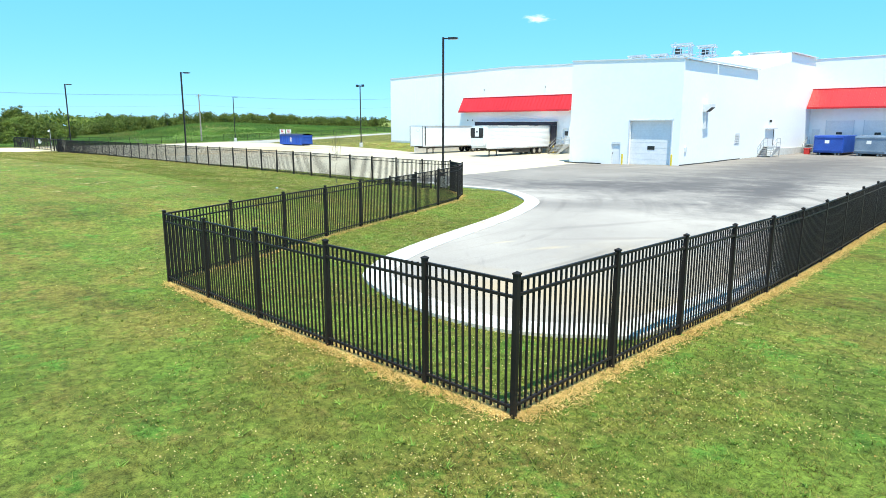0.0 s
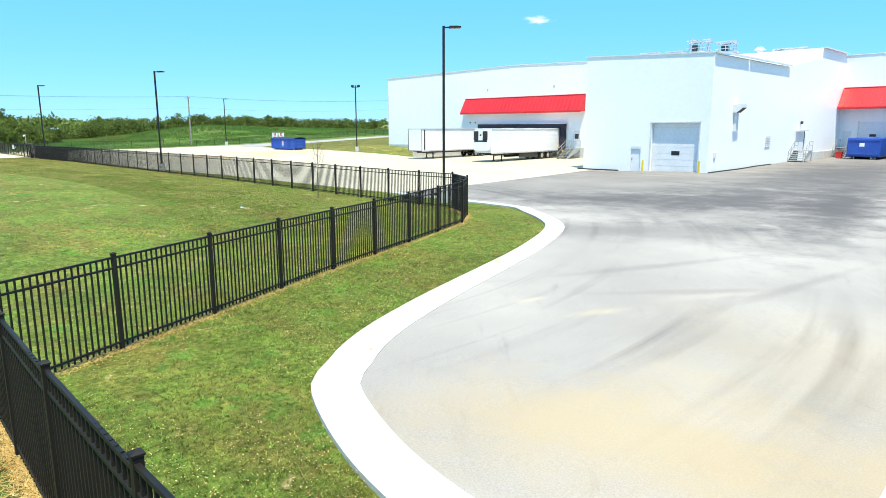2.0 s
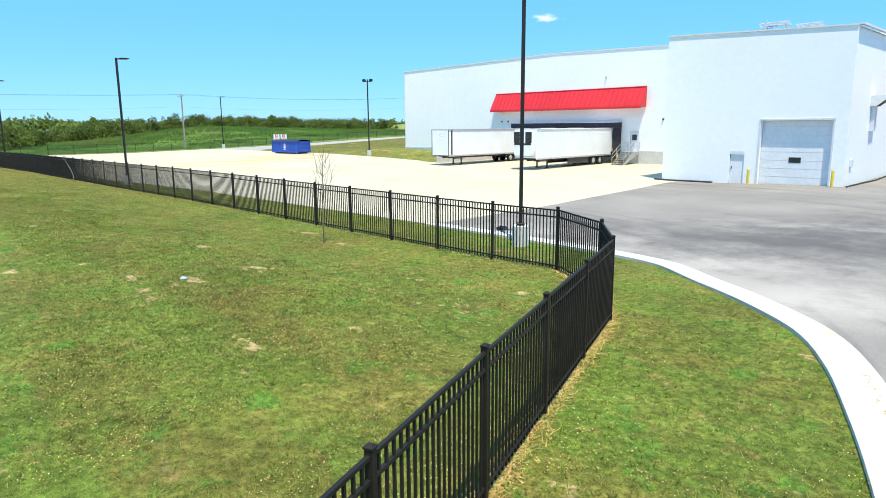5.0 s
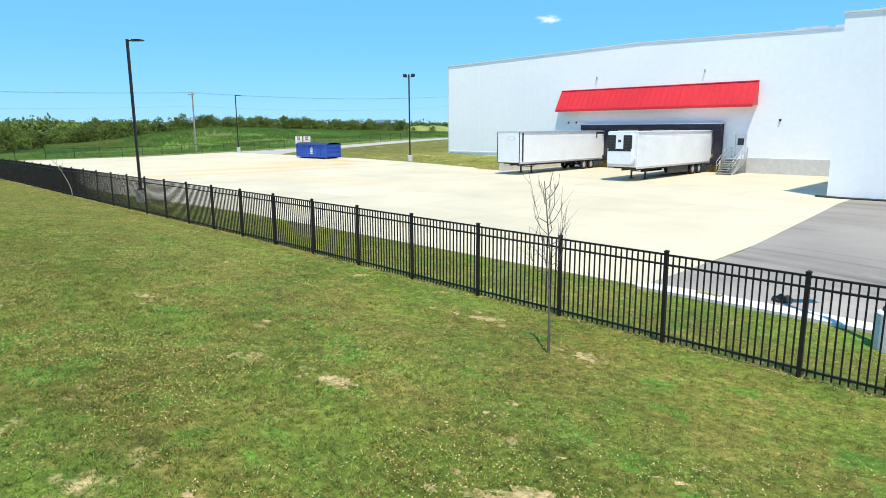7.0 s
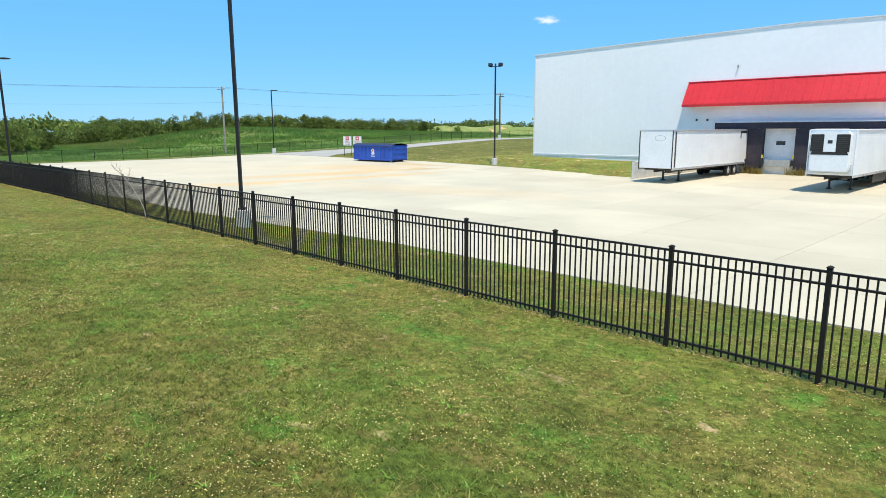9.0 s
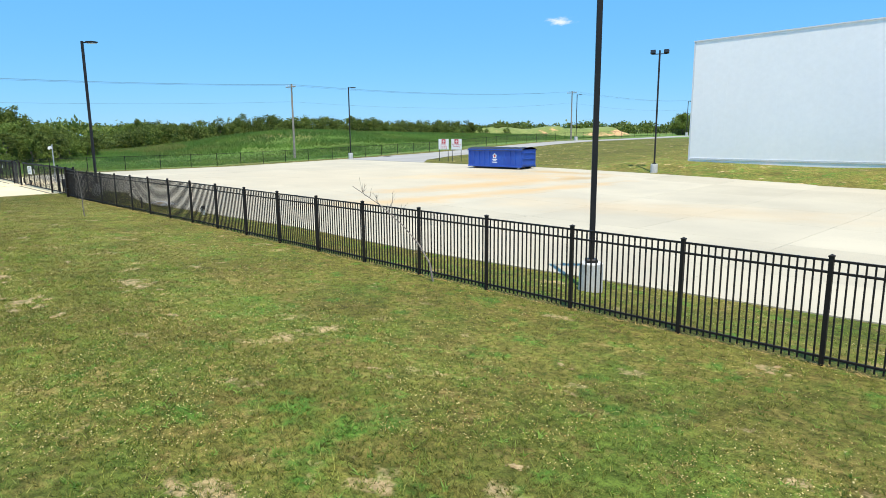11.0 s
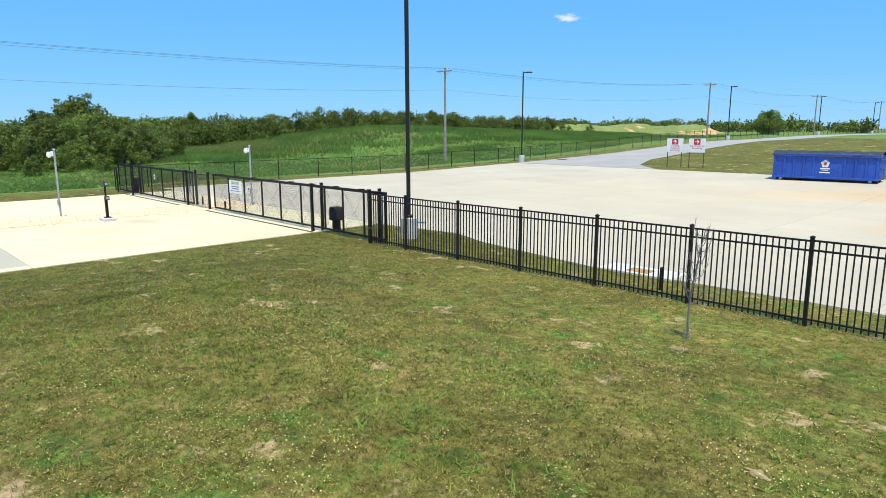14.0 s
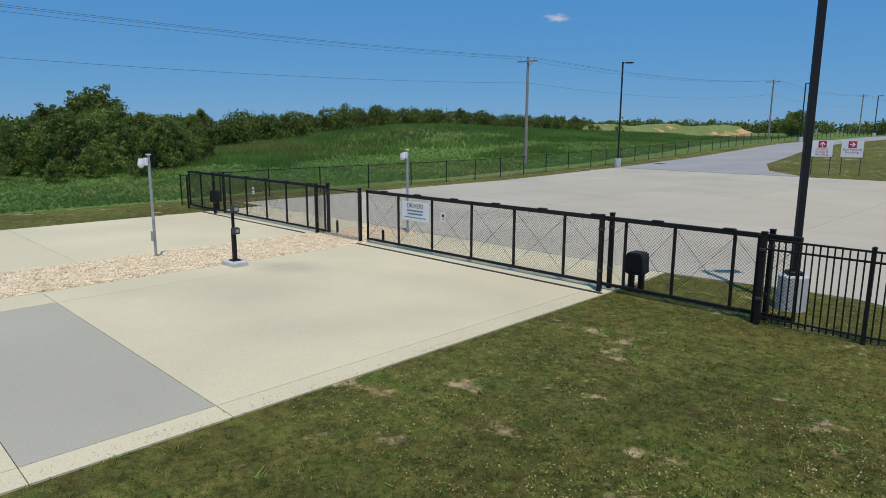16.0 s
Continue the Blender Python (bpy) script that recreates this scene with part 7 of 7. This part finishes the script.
def blades(name, pts, h_lo, h_hi, width, material, label, seed, per=3, lean=0.6, category="grass"):
    """Thin upright triangles, several to a tuft."""
    rng = np.random.default_rng(seed)
    n = len(pts) * per
    base = np.repeat(np.array(pts), per, axis=0)
    a = rng.uniform(0, 2 * np.pi, n)
    off = rng.normal(size=(n, 2)) * width * 1.6
    h = rng.uniform(h_lo, h_hi, n)
    tilt = rng.normal(size=(n, 2)) * lean
    w = width * rng.uniform(0.6, 1.3, n)
    p0 = base + np.c_[off, np.zeros(n) - 0.005]
    side = np.c_[np.cos(a), np.sin(a), np.zeros(n)] * w[:, None]
    tip = p0 + np.c_[tilt * h[:, None], h]
    v = np.stack([p0 - side, p0 + side, tip], axis=1).reshape(-1, 3)
    me = bpy.data.meshes.new(name)
    me.vertices.add(n * 3)
    me.vertices.foreach_set("co", v.ravel())
    me.loops.add(n * 3)
    me.loops.foreach_set("vertex_index", np.arange(n * 3, dtype=np.int32))
    me.polygons.add(n)
    me.polygons.foreach_set("loop_start", np.arange(0, n * 3, 3, dtype=np.int32))
    me.update(calc_edges=True)
    me.materials.append(material)
    return tagged(new(name, me), label, category, kind="stuff")


def lawn_points(count, seed, d_lo, d_hi):
    rng = np.random.default_rng(seed)
    line = [(112, -30), (97, -20), (86, -14), (76, -11.4), (60, -10.6), (37, -12.2), (16, -13.8), (2, -13.4)]
    seg = [math.dist(a, b) for a, b in zip(line, line[1:])]
    cum = np.cumsum([0] + seg)
    out = []
    while len(out) < count:
        s = rng.uniform(0, cum[-1], 4000)
        px = np.interp(s, cum, [p[0] for p in line])
        py = np.interp(s, cum, [p[1] for p in line])
        d = d_lo * (d_hi / d_lo) ** (rng.uniform(0, 1, 4000) ** 1.25)
        u = rng.uniform(-0.78, 0.78, 4000) * d
        x = px + (-d - u) * 0.7071
        y = py + (d - u) * 0.7071
        for i in range(4000):
            if is_lawn(x[i], y[i]):
                out.append((x[i], y[i], gz(x[i], y[i])))
    return out[:count]


M_SOIL = pmat("bare_soil", (0.29, 0.195, 0.085), (0.51, 0.37, 0.18), rough=0.95, fine=25, coarse=2.5, bump=0.5,
              spot=(0.15, 0.145, 0.035), spot_scale=6.0, spot_edge=(0.45, 0.57))
BARE = []


WORN = [(22.4, -10.8, 0.5), (24.9, -10.3, 0.55), (25.65, -8.4, 0.3), (28.1, -6.2, 0.3), (28.85, -6.2, 0.25), (18.4, -8.3, 0.3), (20.6, -8.4, 0.25),
        (28.9, -8.6, 0.4), (28.4, -6.3, 0.3), (24.6, -10.2, 0.4), (19.0, -8.4, 0.3), (17.1, -10.6, 0.3), (20.75, -8.45, 0.3), (22.2, -8.3, 0.25),
        (72.55, -6.4, 0.28), (71.7, -9.35, 0.22), (73.3, -9.6, 0.2), (73.1, -8.4, 0.3), (76.4, -3.7, 0.14), (67.3, -1.35, 0.3), (61.2, -6.3, 0.22),
        (68.4, -6.0, 0.26), (70.2, -1.85, 0.24), (81.1, -6.9, 0.24), (79.0, -4.9, 0.25), (58.1, -2.8, 0.16), (4.4, -9.8, 0.3), (-2.2, -5.7, 0.2)]


def bare_soil():
    """Ragged bare patches worn into the lawn, each broken into fragments, more of them towards the gate."""
    rng = random.Random(31)
    v, f = [], []

    def blob(x, y, r, st, a0):
        n, b = 26, len(v)
        v.append((x, y, gz(x, y) + 0.014))
        for q in (0.55, 1.0):
            for i in range(n):
                a = 2 * math.pi * i / n
                c, d = math.cos(a), math.sin(a)
                w = r * q * (1 + 0.6 * noise.noise(Vector((c * 1.3 + x * 3, d * 1.3 + y * 3, 0))) + 0.7 * noise.noise(Vector((c * 5 + x * 3, d * 5 + y * 3, 5))))
                px, py = x + w * (st * c * math.cos(a0) - d * math.sin(a0)), y + w * (st * c * math.sin(a0) + d * math.cos(a0))
                v.append((px, py, gz(px, py) + (0.011 if q < 1 else 0.002)))
        for i in range(n):
            k = (i + 1) % n
            f.append((b, b + 1 + i, b + 1 + k))
            f.append((b + 1 + i, b + 1 + n + i, b + 1 + n + k, b + 1 + k))

    spots = [(x, y, r * (0.6 if x < 19 else 0.8 if x < 40 else 0.9)) for x, y, r in WORN]
    for x, y, z in lawn_points(2200, 33, 4.0, 24.0):
        keep = float(np.interp(x, [-5, 13, 17, 26, 30, 40, 58, 66, 80, 100], [0.03, 0.04, 0.16, 0.22, 0.16, 0.12, 0.08, 0.07, 0.08, 0.04]))
        if noise.noise(Vector((x * 0.22, y * 0.5, 4))) > 0.12 and rng.random() < keep and y < -0.6:
            spots.append((x, y, 0.05 + 0.13 * rng.random() ** 2))
    for x, y, r in spots:
        st, a0 = rng.uniform(1.2, 2.0), rng.uniform(-0.6, 0.6)
        BARE.append((x, y, r))
        blob(x, y, r * 0.75, st, a0)
        for _ in range(8 if r > 0.15 else 4):
            u, w, k = rng.gauss(0, 1.25) * r * st, rng.gauss(0, 1.0) * r, rng.uniform(0.12, 0.42)
            blob(x + u * math.cos(a0) - w * math.sin(a0), y + u * math.sin(a0) + w * math.cos(a0), r * k, rng.uniform(1, 2.2), rng.uniform(-1, 1))
    tagged(part("bare_soil", raw_mesh("bare_soil", v, f, M_SOIL)), "bare tan soil patches worn into the lawn", "soil", kind="stuff")


bare_soil()


def drain_grate(x, y):
    r = thing("drain_grate", (x, y, gz(x, y) + 0.04), "dark square iron drain grate in the road", "drain grate", "drain grates")
    bm = bmesh.new()
    box(bm, -0.5, 0.5, -0.4, 0.4, -0.05, 0.012, 0.006)
    part("frame", bm, M_DARK, r)
    for k in range(7):
        bm = bmesh.new()
        box(bm, -0.44 + k * 0.13, -0.36 + k * 0.13, -0.34, 0.34, 0.012, 0.022)
        part("grate_bar", bm, M_RUBBER, r)


drain_grate(-27.5, 47.0)
bare_cells = {}
for bx, by, br in BARE:
    for cx in (-1, 0, 1):
        for cy in (-1, 0, 1):
            bare_cells.setdefault((int(bx) + cx, int(by) + cy), []).append((bx, by, br))


def on_grass(p):
    """Grass thins out over a bare patch and stands thick again past its ragged edge."""
    reach = (0.25 + 0.75 * lawn_rng.random()) ** 2
    return all((p[0] - x) ** 2 + (p[1] - y) ** 2 > reach * r * r for x, y, r in bare_cells.get((int(p[0]), int(p[1])), ()))


lawn_rng = random.Random(77)
GREEN_LAWN, OLIVE_LAWN, DARK_LAWN = [], [], []
for p in lawn_points(265000, 1, 4.0, 60.0):
    if on_grass(p):
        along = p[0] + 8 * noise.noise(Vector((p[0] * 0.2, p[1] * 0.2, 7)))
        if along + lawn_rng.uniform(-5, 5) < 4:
            DARK_LAWN.append(p)
        else:
            (OLIVE_LAWN if along + lawn_rng.uniform(-12, 12) < 34 else GREEN_LAWN).append(p)
blades("lawn_grass", GREEN_LAWN, 0.025, 0.065, 0.006, M_BLADE, "short green lawn grass blades", 2, per=4, lean=0.8)
blades("lawn_grass", OLIVE_LAWN, 0.025, 0.065, 0.006, M_BLADE_OLIVE, "short olive lawn grass before the gate", 5, per=4, lean=0.8)
blades("lawn_grass", DARK_LAWN, 0.025, 0.065, 0.006, M_BLADE_DARK, "dark green and brown lawn grass beside the drive", 7, per=4, lean=0.8)
dry_spots = [p for p in lawn_points(110000, 6, 4.0, 34.0)
             if noise.noise(Vector((p[0] * 0.5, p[1] * 0.5, 9))) + 0.5 * noise.noise(Vector((p[0] * 1.6, p[1] * 1.6, 2))) > 0.36 + 0.002 * (p[0] - 40) - 0.1 * smoothstep((34 - p[0]) / 12)]
blades("dry_grass", dry_spots, 0.02, 0.06, 0.008, M_DRYBLADE, "dry tan grass in the lawn", 8, lean=1.4)
blades("tall_weeds", lawn_points(2600, 3, 4.0, 24.0), 0.04, 0.07, 0.012, M_WEED, "pale green weed rosettes in the lawn", 4, per=10, lean=1.2)


def clover():
    rng = np.random.default_rng(9)
    v, f = [], []
    for x, y, z in lawn_points(200000, 11, 4.0, 34.0):
        if noise.noise(Vector((x * 0.35, y * 0.35, 3.1))) + 0.4 * noise.noise(Vector((x * 1.4, y * 1.4, 6))) < -0.12:
            continue
        s = rng.uniform(0.006, 0.0125)
        c = z + rng.uniform(0.045, 0.08)
        a = rng.uniform(0, 6.28)
        u, w = s * math.cos(a), s * math.sin(a)
        t = rng.uniform(-0.6, 0.6) * s
        i = len(v)
        v += [(x - u, y - w, c - t), (x + w, y - u, c + t), (x + u, y + w, c + t), (x - w, y + u, c - t)]
        f.append((i, i + 1, i + 2, i + 3))
    tagged(part("clover_flowers", raw_mesh("clover_flowers", v, f, M_CLOVER)), "tiny cream and brown clover heads in the lawn", "flowers", kind="stuff")


clover()
M_STRAW = pmat("dry_straw", (0.40, 0.25, 0.065), (0.70, 0.49, 0.18), rough=0.9, fine=25, coarse=1.5, bump=0.0)


def kerb_litter():
    """Dry clippings blown onto the kerb."""
    rng = np.random.default_rng(23)
    pts = []
    for p, q in zip(KERB_LINE, KERB_LINE[1:]):
        if p[0] < 84 or p[1] > -1 or p[0] > 99.3:
            continue
        for _ in range(120):
            t = rng.uniform()
            x, y = p[0] + (q[0] - p[0]) * t + rng.normal() * 0.12, p[1] + (q[1] - p[1]) * t + rng.normal() * 0.12
            if noise.noise(Vector((x * 0.8, y * 0.8, 2))) > 0.2 and noise.noise(Vector((x * 5, y * 5, 4))) > 0.0:
                pts.append((x, y, gz(x, y) + 0.062))
    blades("kerb_straw", pts, 0.004, 0.014, 0.006, M_STRAW, "dry straw clippings on the kerb", 24, per=3, lean=2.6, category="straw")


kerb_litter()


def straw():
    rng = np.random.default_rng(13)
    pts = []
    runs = [(CORNER + side, 0.14, 450), (front, 0.17, 1300), (east[:16], 0.19, 1000), (long_line[:33], 0.06, 90)]
    for posts, w, dens in runs:
        for p, q in zip(posts, posts[1:]):
            ln = math.dist(p, q)
            for _ in range(int(dens * ln * 0.5)):
                t = rng.uniform()
                o = rng.normal() * w * (0.6 + 0.5 * abs(noise.noise(Vector((p[0] * 0.7 + t * ln, p[1], 1)))))
                dx, dy = (q[0] - p[0]) / ln, (q[1] - p[1]) / ln
                x, y = p[0] + (q[0] - p[0]) * t - dy * o, p[1] + (q[1] - p[1]) * t + dx * o
                pts.append((x, y, gz(x, y) + 0.004))
    blades("straw", pts, 0.015, 0.05, 0.008, M_STRAW, "dry yellow straw along the fence foot", 14, per=3, lean=2.2, category="straw")


straw()


def meadow():
    """Short grass behind the far fence, deep weeds in drifts further up the slope, dry stalks in the dip."""
    rng = np.random.default_rng(17)
    short, deep, stalks = [], [], []
    while len(short) + len(deep) < 100000:
        x, y = -31 - 62 * rng.uniform() ** 1.5, rng.uniform(-45, 150)
        if x > float(np.interp(y, [-45, 40, 110, 160], [-31, -34, -39, -41])):
            continue
        if y < 0.5 and x > -29:
            continue
        drift = noise.noise(Vector((x * 0.05, y * 0.035, 3))) + 0.5 * noise.noise(Vector((x * 0.2, y * 0.12, 1)))
        p = (x, y, gz(x, y))
        (deep if drift + 0.03 * (-52 - x) > 0.1 and y > 0 else short).append(p)
        if (x + 92) ** 2 / 500 + (y - 33) ** 2 / 60 < 1 or (x < -70 and rng.uniform() < 0.04):
            stalks.append(p)
    blades("meadow_grass", short, 0.10, 0.26, 0.022, M_TALL, "short rough green grass behind the far fence", 18, per=5, lean=1.1)
    blades("tall_meadow_weeds", deep, 0.25, 0.75, 0.022, M_TALL, "deep green meadow weeds in drifts on the slope", 20, per=6, lean=0.45)
    blades("meadow_seedheads", stalks, 0.3, 0.7, 0.02, M_DRYBLADE, "dry pale stalks in the meadow", 19, per=5, lean=0.6)


meadow()


def dock_weeds():
    rng = np.random.default_rng(41)
    pts = []
    for cx in (40.1, 43.9, 47.7, 51.5):
        for _ in range(60):
            x, y = cx + rng.normal() * 0.45, 47.7 + rng.uniform(-0.35, 0.2)
            pts.append((x, y, gz(x, y) + 0.03))
    blades("dock_weeds", pts, 0.3, 0.85, 0.03, M_DRYBLADE, "yellow-brown weeds growing under the dock pads", 42, per=5, lean=0.35, category="weeds")


dock_weeds()


# small fair-weather cloud, a plain far backdrop: a flat card, its sunlit white is emitted
def cloudmat():
    m = bpy.data.materials.new("cloud")
    m.use_nodes = True
    n, l = m.node_tree.nodes, m.node_tree.links
    tc = n.new("ShaderNodeTexCoord")
    mp = n.new("ShaderNodeMapping")
    mp.inputs["Location"].default_value, mp.inputs["Scale"].default_value = (-1, -1, 0), (2, 2, 0)
    l.new(tc.outputs["UV"], mp.inputs["Vector"])
    ln = n.new("ShaderNodeVectorMath")
    ln.operation = "LENGTH"
    l.new(mp.outputs[0], ln.inputs[0])
    no = n.new("ShaderNodeTexNoise")
    no.inputs["Scale"].default_value, no.inputs["Detail"].default_value, no.inputs["Roughness"].default_value = 1.7, 8, 0.6
    l.new(mp.outputs[0], no.inputs["Vector"])
    s = n.new("ShaderNodeMath")
    s.operation = "MULTIPLY_ADD"
    s.inputs[1].default_value = 1.5
    l.new(no.outputs["Fac"], s.inputs[0])
    neg = n.new("ShaderNodeMath")
    neg.operation = "MULTIPLY"
    neg.inputs[1].default_value = -1.0
    l.new(ln.outputs["Value"], neg.inputs[0])
    l.new(neg.outputs[0], s.inputs[2])
    r = n.new("ShaderNodeMapRange")
    r.interpolation_type = "SMOOTHSTEP"
    r.inputs["From Min"].default_value, r.inputs["From Max"].default_value = 0.1, 0.75
    r.inputs["To Max"].default_value = 0.75
    l.new(s.outputs[0], r.inputs["Value"])
    em = n.new("ShaderNodeEmission")
    em.inputs[0].default_value, em.inputs[1].default_value = (0.93, 0.96, 1, 1), 1.0
    tr = n.new("ShaderNodeBsdfTransparent")
    mx = n.new("ShaderNodeMixShader")
    l.new(r.outputs[0], mx.inputs[0])
    l.new(tr.outputs[0], mx.inputs[1])
    l.new(em.outputs[0], mx.inputs[2])
    l.new(mx.outputs[0], n["Material Output"].inputs["Surface"])
    return m


def cloud():
    d, yaw, el = 2300, radians(36.5), radians(9.0)
    me = raw_mesh("cloud", [(-75, 0, -26), (75, 0, -26), (75, 0, 26), (-75, 0, 26)], [(0, 1, 2, 3)], cloudmat())
    uv = me.uv_layers.new(name="UVMap")
    for k, q in enumerate(((0, 0), (1, 0), (1, 1), (0, 1))):
        uv.data[k].uv = q
    ob = new("cloud", me)
    ob.matrix_world = pose(-d * math.sin(yaw) + 50, d * math.cos(yaw), 4 + d * math.tan(el), 0, 0, 36.5)
    tagged(ob, "one small white fair-weather cloud", "cloud", kind="structure")


cloud()
